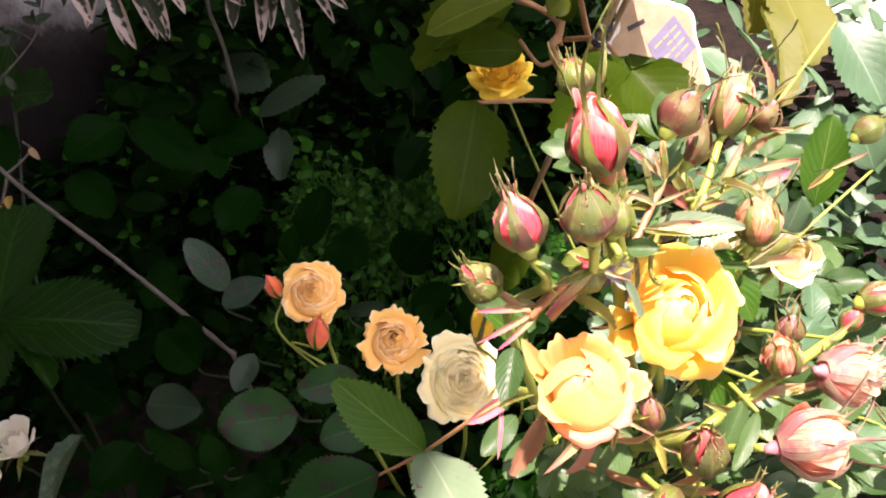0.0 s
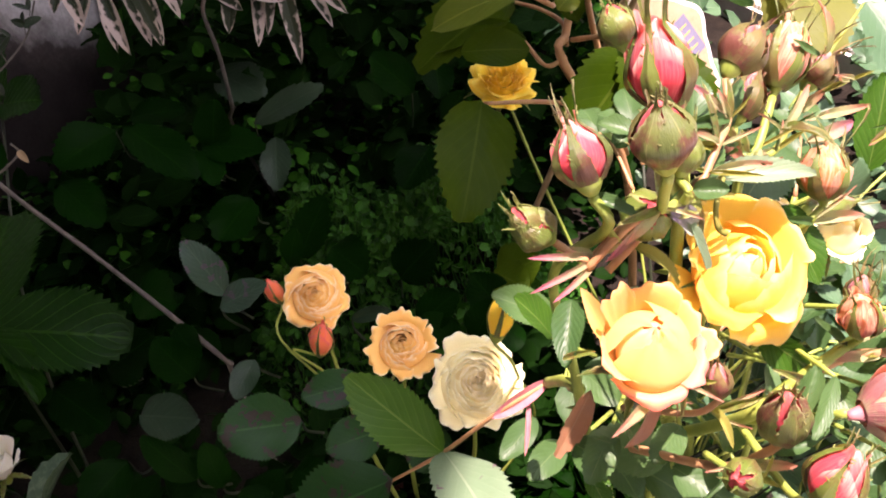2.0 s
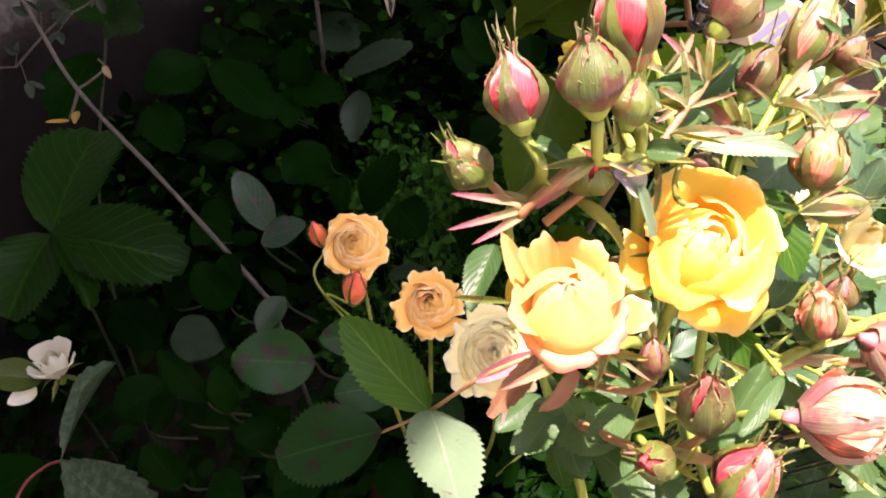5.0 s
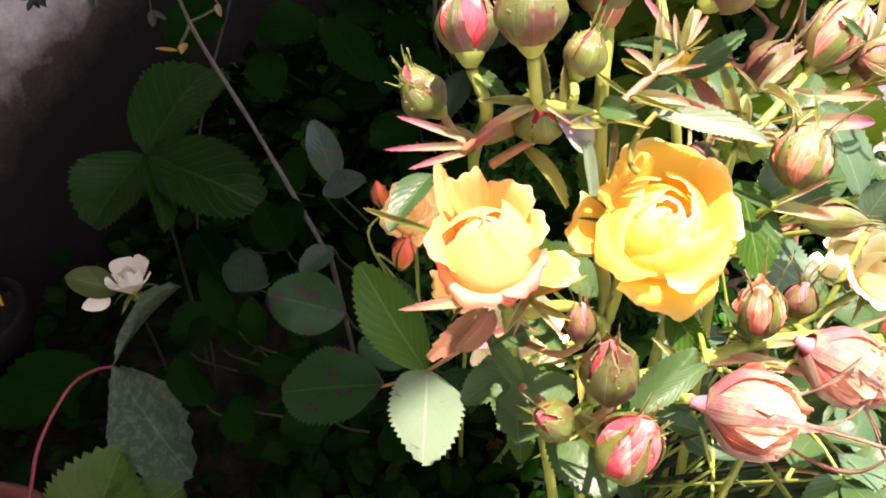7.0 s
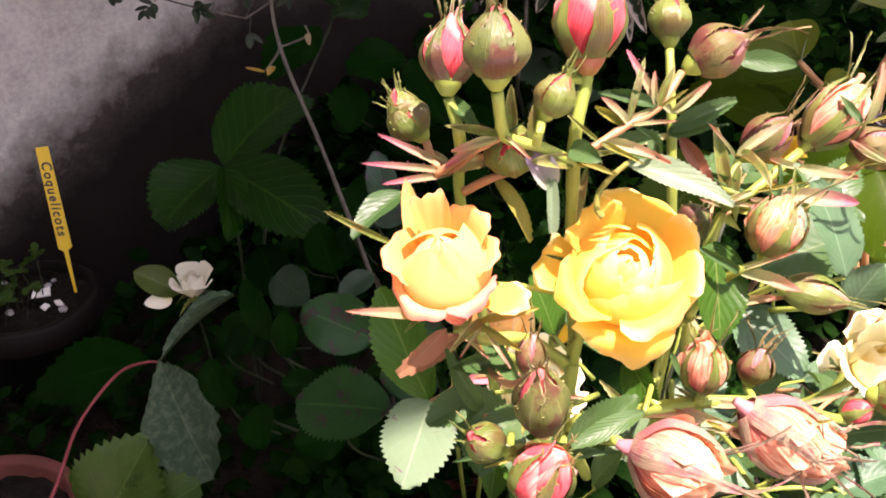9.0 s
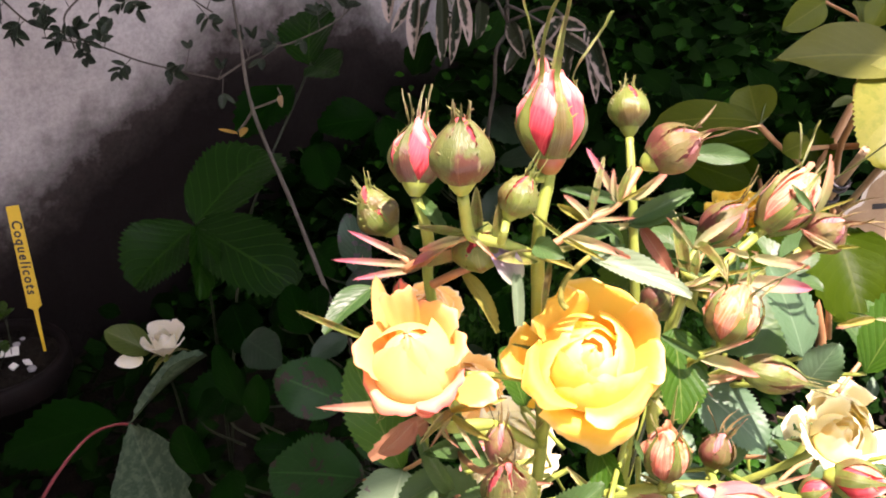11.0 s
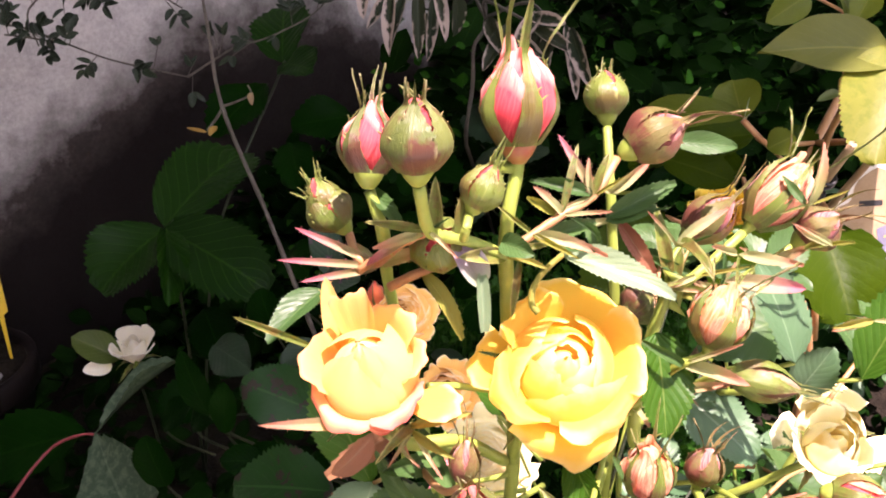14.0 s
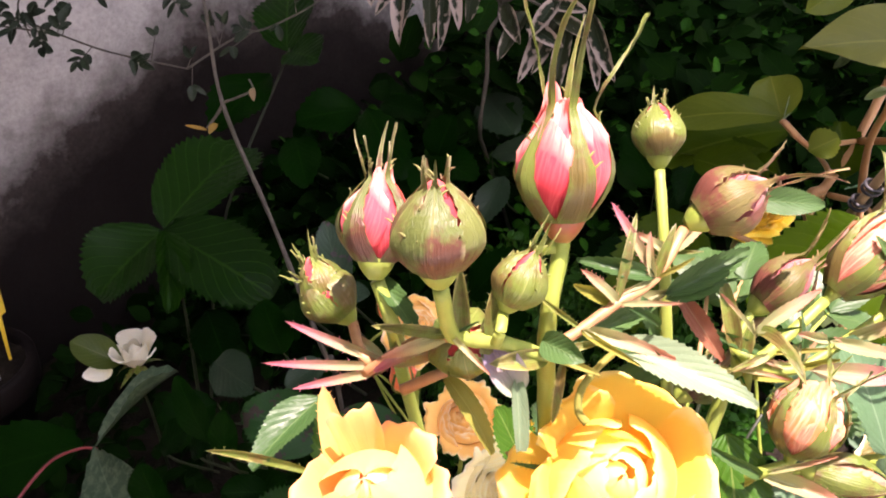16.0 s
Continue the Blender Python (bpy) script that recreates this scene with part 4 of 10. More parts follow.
# ---- things that need a shape of their own ----
def pot(name, at, r, h, label, soil_label, soil=0.02, clay=None):
    """Flower pot with a thick rolled rim, standing on the ground; its soil is a part of it."""
    t = thing(name, at, label, "plant pot", "flower pots in the bed")
    b = r * 0.72
    prof = [(0.001, 0), (b, 0), (b + 0.004, 0.004), (r - 0.008, h - 0.035), (r, h - 0.034), (r + 0.002, h - 0.03), (r + 0.002, h - 0.004), (r - 0.002, h), (r - 0.008, h - 0.001), (r - 0.010, h - 0.008), (r - 0.014, h - 0.05), (b - 0.01, 0.02)]
    v, f = lathe(prof)
    part("pot_wall", mesh_of("pot_wall", v, f, clay or TERRACOTTA), t, Matrix.Translation(at))
    rng = random.Random(int(r * 1e4))
    rings, sides = 9, 40
    sv, sf = [(0, 0, h - soil)], []
    for i in range(1, rings + 1):
        for s in range(sides):
            a = 2 * math.pi * s / sides
            rr = (r - 0.010) * i / rings
            sv.append((math.cos(a) * rr, math.sin(a) * rr, h - soil + rng.uniform(-0.004, 0.004)))
    sf = [(0, 1 + s, 1 + (s + 1) % sides) for s in range(sides)]
    sf += grid_faces(rings, sides, True, 1)
    part("soil", mesh_of("soil", sv, sf, SOIL), t, Matrix.Translation(at), soil_label)
    return t


def ring_tie(parent, at, axis):
    """Black wire wound round a cane."""
    m = stand(at, axis)
    pts = [m @ Vector((math.cos(a * 0.55) * 0.0055, math.sin(a * 0.55) * 0.0055, a * 0.0004)) for a in range(26)]
    stem(parent, pts, 0.0012, 0.0012, INK, "wire_tie")


def rose_label(at):
    """Die-cut plant label: white-rimmed card printed with a bloom and a slate-blue field with gold lines."""
    t = thing("plant_label", at, "die-cut printed plant label with white rim and blue field", "plant label")
    x, y = Vector((0.93, 0.10, 0.35)).normalized(), Vector((-0.30, 0.30, 0.90))
    y = (y - x * y.dot(x)).normalized()
    m = Matrix.Translation(at) @ Matrix((x, y, x.cross(y))).transposed().to_4x4()

    def outline(k):
        pts = []
        for i in range(60):
            a = 2 * math.pi * i / 60
            r = 1 + 0.10 * math.sin(5 * a + 0.6) + 0.03 * math.sin(11 * a)
            pts.append((0.040 * k * r * math.cos(a), 0.058 * k * r * math.sin(a)))
        return pts
    flat_card("card", outline(1.0), 0.0008, CARD_WHITE, t, m, "white card rim")
    flat_card("printed_bloom", outline(0.92), 0.0004, CARD_ROSE, t, m @ Matrix.Translation((0, 0, 0.0008)))
    sq = [(-0.010, -0.024), (0.031, -0.018), (0.029, 0.018), (-0.004, 0.014)]
    flat_card("printed_field", sq, 0.0003, CARD_BLUE, t, m @ Matrix.Translation((0, 0, 0.0013)))
    for i in range(4):
        yy = 0.006 - i * 0.0068
        for x0, x1 in ((-0.001, 0.008), (0.010, 0.016), (0.018, 0.026))[i % 2:]:
            flat_card("printed_line", [(x0, yy + 0.1 * x0), (x1, yy + 0.1 * x1), (x1, yy + 0.1 * x1 + 0.0016), (x0, yy + 0.1 * x0 + 0.0016)], 0.0002, CARD_GOLD, t, m @ Matrix.Translation((0, 0, 0.0017)))
    flat_card("slot", [(-0.012, 0.034), (0.004, 0.030), (0.005, 0.034), (-0.011, 0.038)], 0.0002, INK, t, m @ Matrix.Translation((0, 0, 0.0014)))


def compound_leaf(parent, base, tip, n, mat, up, size, seed):
    """A rose leaf: stalk with paired leaflets and one at the end."""
    rng = random.Random(seed)
    base, tip = Vector(base), Vector(tip)
    sag = (base + tip) / 2 + Vector((0, 0, 0.15)) * (tip - base).length
    stem(parent, [base, sag, tip], 0.0011, 0.0006, RED_STEM if seed % 3 == 0 else GREEN_STEM, "leafstalk")
    d = (tip - base).normalized()
    side = d.cross(Vector(up)).normalized()
    leaf(parent, tip, tip + d * size * 1.15, size * 0.72, up, mat, 0.15, 0.12, 12, 0.48, seed=seed)
    for i in range(n):
        f = 0.95 - 0.42 * i
        p = base.lerp(tip, f) + Vector((0, 0, 0.12)) * (tip - base).length * (1 - abs(2 * f - 1))
        for s in (-1, 1):
            e = p + (side * s + d * 0.55 + Vector((0, 0, rng.uniform(-0.3, 0.3)))).normalized() * size * rng.uniform(0.8, 1.05)
            leaf(parent, p, e, size * 0.62, (up[0] + rng.uniform(-0.4, 0.4), up[1] + rng.uniform(-0.3, 0.3), up[2]), mat, rng.uniform(0.08, 0.3), 0.1, 11, 0.48, seed=seed * 5 + i * 2 + (s > 0))


def bush_sprays():
    """Leaves all through the lower and right-hand side of the sunlit bush."""
    rng = random.Random(77)
    for i in range(72):
        z = rng.uniform(0.20, 0.43)
        k = rng.random()
        root = Vector((0.17 + 0.09 * k, 0.21 + 0.11 * rng.random(), z))
        a = rng.uniform(-0.9, 1.6) if i % 3 else rng.uniform(-1.3, 1.9)
        out = Vector((math.cos(a), math.sin(a) * 0.7 - 0.15, rng.uniform(-0.1, 0.35))).normalized()
        n = rng.uniform(0.025, 0.06)
        tip = root + out * n
        up = (rng.uniform(-0.4, 0.4), rng.uniform(-0.6, 0.1), 0.9)
        size = rng.uniform(0.018, 0.028)
        if tip.x > 0.19 and tip.z > 0.36 and tip.y < 0.31:
            continue  # gap cut so that the camera sees the pale blooms
        compound_leaf(bush, root, tip, 2, (ROSE_LEAF, ROSE_LEAF, SAGE_LEAF)[i % 3], up, size, 500 + i)
        if i % 4 == 0:
            stem(bush, [(0.15, 0.27, -0.03), (root.x * 0.5 + 0.075, root.y * 0.5 + 0.13, z * 0.6), root], 0.0026, 0.0014, GREEN_STEM, thorns=5)
        else:
            stem(bush, [(0.16, 0.28, z - 0.08), root], 0.0008, 0.0007, SHADE_STEM if i % 2 else GREEN_STEM)


# Spotted leaf made pale, so that its colour holds the sunlight.
PALE_SPOT_LEAF = leaf_mat("sun_paled_spotted_leaf", (0.085, 0.150, 0.078), (0.15, 0.215, 0.125), (0.22, 0.28, 0.18), spots=0.35, share=0.2, rough=0.4, ribs=0.35, gloss=0.4, spot_col=(0.10, 0.055, 0.075))
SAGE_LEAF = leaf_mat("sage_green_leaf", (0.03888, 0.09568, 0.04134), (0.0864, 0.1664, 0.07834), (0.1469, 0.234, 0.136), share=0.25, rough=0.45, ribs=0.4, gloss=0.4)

pot("flower_pot", (0.16, 0.28, GZ), 0.070, 0.08, "dark pot that holds the sunlit rose", "dark potting soil", 0.02, DARK_POT)
pot("flower_pot", (0.05, 0.50, GZ), 0.070, 0.10, "dark red pot that holds the shaded rose", "dark potting soil", 0.02, RED_POT)

# ---- the plants ----

# the sunlit rose bush in its pot
bush = thing("rose_bush", (0.15, 0.27, -0.04), "sunlit bush rose in a pot, golden blooms and pink buds", "rose bush")
stem(bush, [(0.1500, 0.2700, -0.0400), (0.1180, 0.2250, 0.3000), (0.1183, 0.1940, 0.4344), (0.1160, 0.1960, 0.4643), (0.1139, 0.1915, 0.4960), (0.1128, 0.1866, 0.5210), (0.1143, 0.1915, 0.5340), (0.1146, 0.1930, 0.5378)], 0.0024, 0.0017, GREEN_STEM, thorns=10)
stem(bush, [(0.1400, 0.2700, -0.0400), (0.1050, 0.2350, 0.3200), (0.0920, 0.2240, 0.3900), (0.0870, 0.2170, 0.4310), (0.0790, 0.2070, 0.4870), (0.0830, 0.1773, 0.5225), (0.0798, 0.1777, 0.5343)], 0.0023, 0.0015, GREEN_STEM, thorns=8)
stem(bush, [(0.1132, 0.1809, 0.5166), (0.1048, 0.1763, 0.5228), (0.0984, 0.1725, 0.5260), (0.0950, 0.1694, 0.5295), (0.0937, 0.1643, 0.5425)], 0.0016, 0.0015, GREEN_STEM)
stem(bush, [(0.0949, 0.1699, 0.5285), (0.0877, 0.1771, 0.5210), (0.0803, 0.1809, 0.5121), (0.0759, 0.1792, 0.5143), (0.0719, 0.1876, 0.5167)], 0.0013, 0.0011, RED_STEM)
stem(bush, [(0.0837, 0.1799, 0.5059), (0.0899, 0.1799, 0.5100), (0.0958, 0.1813, 0.5124)], 0.0013, 0.0012, RED_STEM)
stem(bush, [(0.1032, 0.1720, 0.5258), (0.1040, 0.1709, 0.5295), (0.1042, 0.1756, 0.5305)], 0.0012, 0.0011, GREEN_STEM)
stem(bush, [(0.1134, 0.1818, 0.5179), (0.1192, 0.1848, 0.5210), (0.1263, 0.1896, 0.5248), (0.1342, 0.1954, 0.5281), (0.1399, 0.2046, 0.5348)], 0.0012, 0.0011, RED_STEM)
stem(bush, [(0.1600, 0.3000, 0.3000), (0.1521, 0.2325, 0.4429), (0.1488, 0.2384, 0.4623), (0.1455, 0.2416, 0.4867), (0.1428, 0.2488, 0.5079), (0.1409, 0.2597, 0.5217)], 0.0022, 0.0014, GREEN_STEM, thorns=4)
stem(bush, [(0.1700, 0.2800, -0.0400), (0.1750, 0.2700, 0.3400), (0.1571, 0.2185, 0.4292), (0.1573, 0.2208, 0.4607), (0.1620, 0.2241, 0.4833), (0.1688, 0.2245, 0.4895), (0.1831, 0.2353, 0.4994)], 0.0026, 0.0014, GREEN_STEM, thorns=5)
stem(bush, [(0.1620, 0.2241, 0.4833), (0.1614, 0.2264, 0.4908), (0.1646, 0.2318, 0.4966)], 0.0014, 0.0012, GREEN_STEM)
stem(bush, [(0.1644, 0.2244, 0.4850), (0.1766, 0.2251, 0.4848), (0.1890, 0.2324, 0.4891), (0.1997, 0.2388, 0.4944)], 0.0014, 0.0012, GREEN_STEM)
stem(bush, [(0.1547, 0.2163, 0.4451), (0.1575, 0.1970, 0.4703), (0.1623, 0.1905, 0.4813), (0.1681, 0.1909, 0.4842)], 0.0015, 0.0013, GREEN_STEM)
stem(bush, [(0.1568, 0.2206, 0.4325), (0.1712, 0.2253, 0.4454), (0.1798, 0.2135, 0.4626)], 0.0013, 0.0011, GREEN_STEM)
stem(bush, [(0.1300, 0.2500, 0.3300), (0.1192, 0.1674, 0.4343), (0.1328, 0.1607, 0.4483), (0.1531, 0.1585, 0.4583), (0.1790, 0.1659, 0.4538), (0.1949, 0.1742, 0.4439), (0.2127, 0.1854, 0.4379)], 0.0024, 0.0014, GREEN_STEM, thorns=5)
stem(bush, [(0.1372, 0.1596, 0.4511), (0.1521, 0.1571, 0.4546), (0.1626, 0.1541, 0.4527), (0.1699, 0.1564, 0.4484)], 0.0016, 0.0013, RED_STEM)
stem(bush, [(0.1192, 0.1674, 0.4343), (0.1250, 0.1485, 0.4500), (0.1306, 0.1348, 0.4628)], 0.0016, 0.0014, GREEN_STEM)
stem(bush, [(0.1518, 0.1588, 0.4572), (0.1523, 0.1564, 0.4608), (0.1519, 0.1539, 0.4645)], 0.0013, 0.0012, GREEN_STEM)
stem(bush, [(0.1629, 0.1621, 0.4558), (0.1674, 0.1637, 0.4571), (0.1670, 0.1697, 0.4559)], 0.0012, 0.0011, GREEN_STEM)
stem(bush, [(0.0917, 0.1873, 0.4163), (0.1034, 0.1537, 0.4358), (0.1100, 0.1432, 0.4495), (0.1116, 0.1382, 0.4588)], 0.0016, 0.0013, RED_STEM)
stem(bush, [(0.1019, 0.1599, 0.4364), (0.1023, 0.1458, 0.4425), (0.1015, 0.1380, 0.4511)], 0.0012, 0.0011, GREEN_STEM)
stem(bush, [(0.1192, 0.1674, 0.4343), (0.1110, 0.1354, 0.4427), (0.1080, 0.1223, 0.4511)], 0.0014, 0.0012, GREEN_STEM)
stem(bush, [(0.0898, 0.1884, 0.4372), (0.1000, 0.1639, 0.4525), (0.1058, 0.1581, 0.4607)], 0.0012, 0.0010, RED_STEM)
stem(bush, [(0.1180, 0.1862, 0.4452), (0.1202, 0.1796, 0.4679), (0.1251, 0.1807, 0.4758)], 0.0018, 0.0020, GREEN_STEM)
stem(bush, [(0.1157, 0.1842, 0.4465), (0.1036, 0.1732, 0.4623), (0.0912, 0.1655, 0.4667), (0.0854, 0.1627, 0.4731)], 0.0018, 0.0020, GREEN_STEM)
stem(bush, [(0.0950, 0.1703, 0.4825), (0.1025, 0.1763, 0.4786), (0.1139, 0.1821, 0.4735)], 0.0010, 0.0010, GREEN_STEM)

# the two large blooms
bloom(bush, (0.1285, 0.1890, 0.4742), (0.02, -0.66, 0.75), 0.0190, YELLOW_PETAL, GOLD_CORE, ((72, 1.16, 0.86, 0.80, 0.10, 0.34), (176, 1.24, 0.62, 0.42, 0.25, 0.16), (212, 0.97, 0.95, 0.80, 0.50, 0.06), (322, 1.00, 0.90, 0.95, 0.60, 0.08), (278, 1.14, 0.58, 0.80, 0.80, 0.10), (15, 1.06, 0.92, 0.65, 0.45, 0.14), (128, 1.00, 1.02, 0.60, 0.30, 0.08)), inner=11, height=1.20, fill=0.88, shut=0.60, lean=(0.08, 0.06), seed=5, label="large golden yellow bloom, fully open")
bloom(bush, (0.0822, 0.1640, 0.4825), (-0.04, -0.42, 0.90), 0.0145, SOFT_PETAL, CREAM_YELLOW, ((112, 0.98, 1.90, 0.42, 0.0, 0.34), (60, 0.97, 1.72, 0.60, 0.30, 0.06), (255, 1.02, 1.10, 0.95, 0.45, 0.08, FLUSHED_PETAL), (192, 0.98, 1.55, 0.70, 0.12, 0.06), (12, 0.98, 1.45, 0.55, 0.20, 0.06), (322, 1.04, 1.15, 0.60, 0.50, 0.05, FLUSHED_PETAL), (355, 1.50, 0.45, 0.30, 0.30, 0.12, ORANGE_PETAL)), inner=9, height=1.92, fill=0.95, shut=0.92, drop=0.10, seed=8, label="pale golden half-open bloom with pointed petals")
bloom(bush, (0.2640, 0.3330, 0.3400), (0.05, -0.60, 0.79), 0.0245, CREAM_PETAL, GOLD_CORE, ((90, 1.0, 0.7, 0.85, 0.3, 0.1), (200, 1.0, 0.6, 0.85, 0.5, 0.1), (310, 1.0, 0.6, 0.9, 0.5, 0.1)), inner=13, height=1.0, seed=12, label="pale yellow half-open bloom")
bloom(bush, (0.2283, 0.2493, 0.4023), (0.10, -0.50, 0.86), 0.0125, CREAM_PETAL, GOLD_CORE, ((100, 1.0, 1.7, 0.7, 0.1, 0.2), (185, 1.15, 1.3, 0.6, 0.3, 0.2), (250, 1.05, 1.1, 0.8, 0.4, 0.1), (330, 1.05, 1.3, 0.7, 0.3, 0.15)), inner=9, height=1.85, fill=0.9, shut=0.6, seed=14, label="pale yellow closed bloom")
stem(bush, [(0.1750, 0.2700, 0.3400), (0.2080, 0.2620, 0.3700), (0.2276, 0.2530, 0.3965)], 0.0018, 0.0015, GREEN_STEM)
leaf(bush, (0.0742, 0.1638, 0.4965), (0.0697, 0.1697, 0.5142), 0.0058, (0.10, -0.90, 0.30), SOFT_PETAL, teeth=0, fold=0.35, name="petal", shape=0.35, curl=-0.1)
leaf(bush, (0.0889, 0.1548, 0.4823), (0.0816, 0.1514, 0.4921), 0.0085, (0.00, -0.80, 0.60), BLUSH_PETAL, teeth=0, fold=0.3, name="petal", shape=0.5, curl=0.2)

# its buds
FRAYED = (PEACH_BUD, BLUSH_PETAL, PEACH_BUD, BLUSH_PETAL, BLUSH_PETAL)
bud(bush, (0.0796, 0.1769, 0.5350), (-0.012, 0.452, 0.892), 0.0201, 0.0160, PINK_BUD, seed=34, blunt=0.95, sepal_mat=SEPAL_DUSK, taper=1.1, slim=0.66, layers=4, tips=0.55, loose=0.15, label="crimson and green bud")
bud(bush, (0.0935, 0.1644, 0.5427), (-0.052, 0.106, 0.993), 0.0183, 0.0168, GREEN_BUD, seed=35, blunt=0.8, sepal_mat=SEPAL_DUSK, taper=0.6, tips=0.25, loose=0.05, label="round green bud flushed with red")
bud(bush, (0.1146, 0.1927, 0.5367), (-0.076, 0.314, 0.947), 0.0281, 0.0208, PINK_BUD, seed=36, blunt=0.95, taper=1.35, tips=0.95, loose=0.35, turn=0.5, slim=0.70, open_top=0.5, hip_mat=RED_HIP, layers=7, label="tall pink bud, sepals parting")
bud(bush, (0.1042, 0.1756, 0.5305), (0.394, 0.245, 0.886), 0.0123, 0.0105, GREEN_BUD, seed=37, taper=0.6, tips=0.5, loose=0.0)
bud(bush, (0.1409, 0.2599, 0.5220), (-0.093, 0.476, 0.875), 0.0164, 0.0150, GREEN_BUD, seed=38, taper=0.6, tips=0.3, loose=0.1)
bud(bush, (0.0720, 0.1877, 0.5167), (-0.628, 0.033, 0.778), 0.0132, 0.0128, GREEN_BUD, seed=39, taper=0.6, tips=0.5, loose=0.25)
bud(bush, (0.0690, 0.1870, 0.5189), (-0.481, 0.265, 0.836), 0.0125, 0.0100, GREEN_BUD, seed=40, taper=0.6, tips=0.5, loose=0.15)
bud(bush, (0.0962, 0.1852, 0.5127), (0.032, -0.625, 0.780), 0.0149, 0.0148, GREEN_BUD, seed=41, taper=0.45, tips=0.1, loose=0.1)
bud(bush, (0.1404, 0.2059, 0.5349), (0.826, 0.257, 0.502), 0.0176, 0.0150, MAROON_BUD, seed=42, sepal_mat=SEPAL_RED, taper=0.85, tips=1.05, loose=0.2, label="dusky red bud with long sepals")
bud(bush, (0.1645, 0.2318, 0.4966), (0.710, 0.376, 0.595), 0.0191, 0.0142, MAROON_BUD, seed=43, sepal_mat=SEPAL_RED, taper=0.85, tips=0.7, loose=0.2)
bud(bush, (0.1831, 0.2353, 0.4994), (0.615, 0.374, 0.694), 0.0272, 0.0175, PEACH_BUD, seed=44, sepal_mat=SEPAL, taper=1.25, slim=0.62, hip=0.8, hip_mat=GREEN_STEM, layers=9, frayed=0.6, wraps=FRAYED, tips=0.85, loose=0.4, label="peach bud bursting open")
bud(bush, (0.1993, 0.2387, 0.4944), (0.704, 0.088, 0.705), 0.0149, 0.0150, MAROON_BUD, seed=45, sepal_mat=SEPAL_RED, taper=0.85, tips=0.85, loose=0.3)
bud(bush, (0.1681, 0.1909, 0.4842), (0.223, 0.278, 0.934), 0.0199, 0.0170, PEACH_BUD, seed=46, sepal_mat=SEPAL, taper=1.25, slim=0.62, hip=0.8, hip_mat=GREEN_STEM, layers=9, frayed=0.6, wraps=FRAYED, tips=0.7, loose=0.5, label="peach bud with withered ragged sepals")
bud(bush, (0.1798, 0.2135, 0.4626), (0.989, -0.081, -0.120), 0.0213, 0.0125, CREAM_BUD, seed=47, tips=0.4, loose=0.05)
bud(bush, (0.1519, 0.1537, 0.4643), (-0.045, 0.069, 0.997), 0.0170, 0.0130, PEACH_BUD, seed=48, sepal_mat=SEPAL, taper=1.25, slim=0.62, hip=0.8, hip_mat=GREEN_STEM, layers=9, frayed=0.6, wraps=FRAYED, tips=0.6, loose=0.25)
bud(bush, (0.1670, 0.1697, 0.4559), (0.202, 0.231, 0.952), 0.0116, 0.0105, MAROON_BUD, seed=49, sepal_mat=SEPAL_RED, taper=0.85, tips=0.65, loose=0.25)
bud(bush, (0.1302, 0.1345, 0.4624), (0.951, -0.310, -0.011), 0.0260, 0.0225, PEACH_BUD, seed=50, sepal_mat=SEPAL_PALE, taper=1.25, slim=0.5, hip=0.8, hip_mat=STIPULE, layers=9, frayed=0.8, wraps=FRAYED, tips=0.85, loose=0.45, label="large peach and pink bud, half open")
bud(bush, (0.1694, 0.1564, 0.4487), (0.999, -0.049, 0.005), 0.0219, 0.0195, PEACH_BUD, seed=51, sepal_mat=SEPAL_PALE, taper=1.25, slim=0.5, hip=0.8, hip_mat=STIPULE, layers=9, frayed=0.8, wraps=FRAYED, tips=0.85, loose=0.45, label="large peach and pink bud, half open")
bud(bush, (0.1087, 0.1203, 0.4534), (0.281, -0.181, 0.943), 0.0230, 0.0165, PINK_BUD, seed=52, taper=1.4, layers=4, wraps=(PINK_BUD, PINK_BUD, BLUSH_PETAL), tips=0.3, loose=0.3, open_top=0.15)
bud(bush, (0.1015, 0.1380, 0.4511), (-0.670, -0.336, 0.661), 0.0129, 0.0110, GREEN_BUD, seed=53, taper=0.6, tips=0.5, loose=0.3)
bud(bush, (0.1116, 0.1382, 0.4588), (-0.099, -0.114, 0.988), 0.0229, 0.0145, GREEN_BUD, seed=54, sepal_mat=SEPAL_DUSK, taper=0.6, tips=0.3, loose=0.1)
bud(bush, (0.1057, 0.1581, 0.4607), (0.033, 0.236, 0.971), 0.0122, 0.0085, MAROON_BUD, seed=55, sepal_mat=SEPAL_RED, taper=0.85, tips=0.75, loose=0.25)
bud(bush, (0.1496, 0.2299, 0.4675), (0.674, 0.477, 0.565), 0.0127, 0.0140, GREEN_BUD, seed=56, sepal_mat=SEPAL_DUSK, taper=0.6, tips=0.3, loose=0.1)
bud(bush, (0.1955, 0.1758, 0.4425), (0.802, 0.078, 0.592), 0.0110, 0.0085, PINK_BUD, seed=57, taper=1.4, layers=4, wraps=(PINK_BUD, PINK_BUD, BLUSH_PETAL), tips=0.6, loose=0.3)
bud(bush, (0.1595, 0.1488, 0.4685), (0.844, -0.135, -0.520), 0.0264, 0.0200, PEACH_BUD, seed=58, sepal_mat=SEPAL_PALE, taper=1.25, slim=0.5, hip=0.8, hip_mat=STIPULE, layers=9, frayed=0.8, wraps=FRAYED, tips=0.75, loose=0.35)
bud(bush, (0.2018, 0.1777, 0.4516), (0.981, -0.185, 0.057), 0.0175, 0.0130, PINK_BUD, seed=59, taper=1.4, layers=4, wraps=(PINK_BUD, PINK_BUD, BLUSH_PETAL), tips=0.4, loose=0.1)
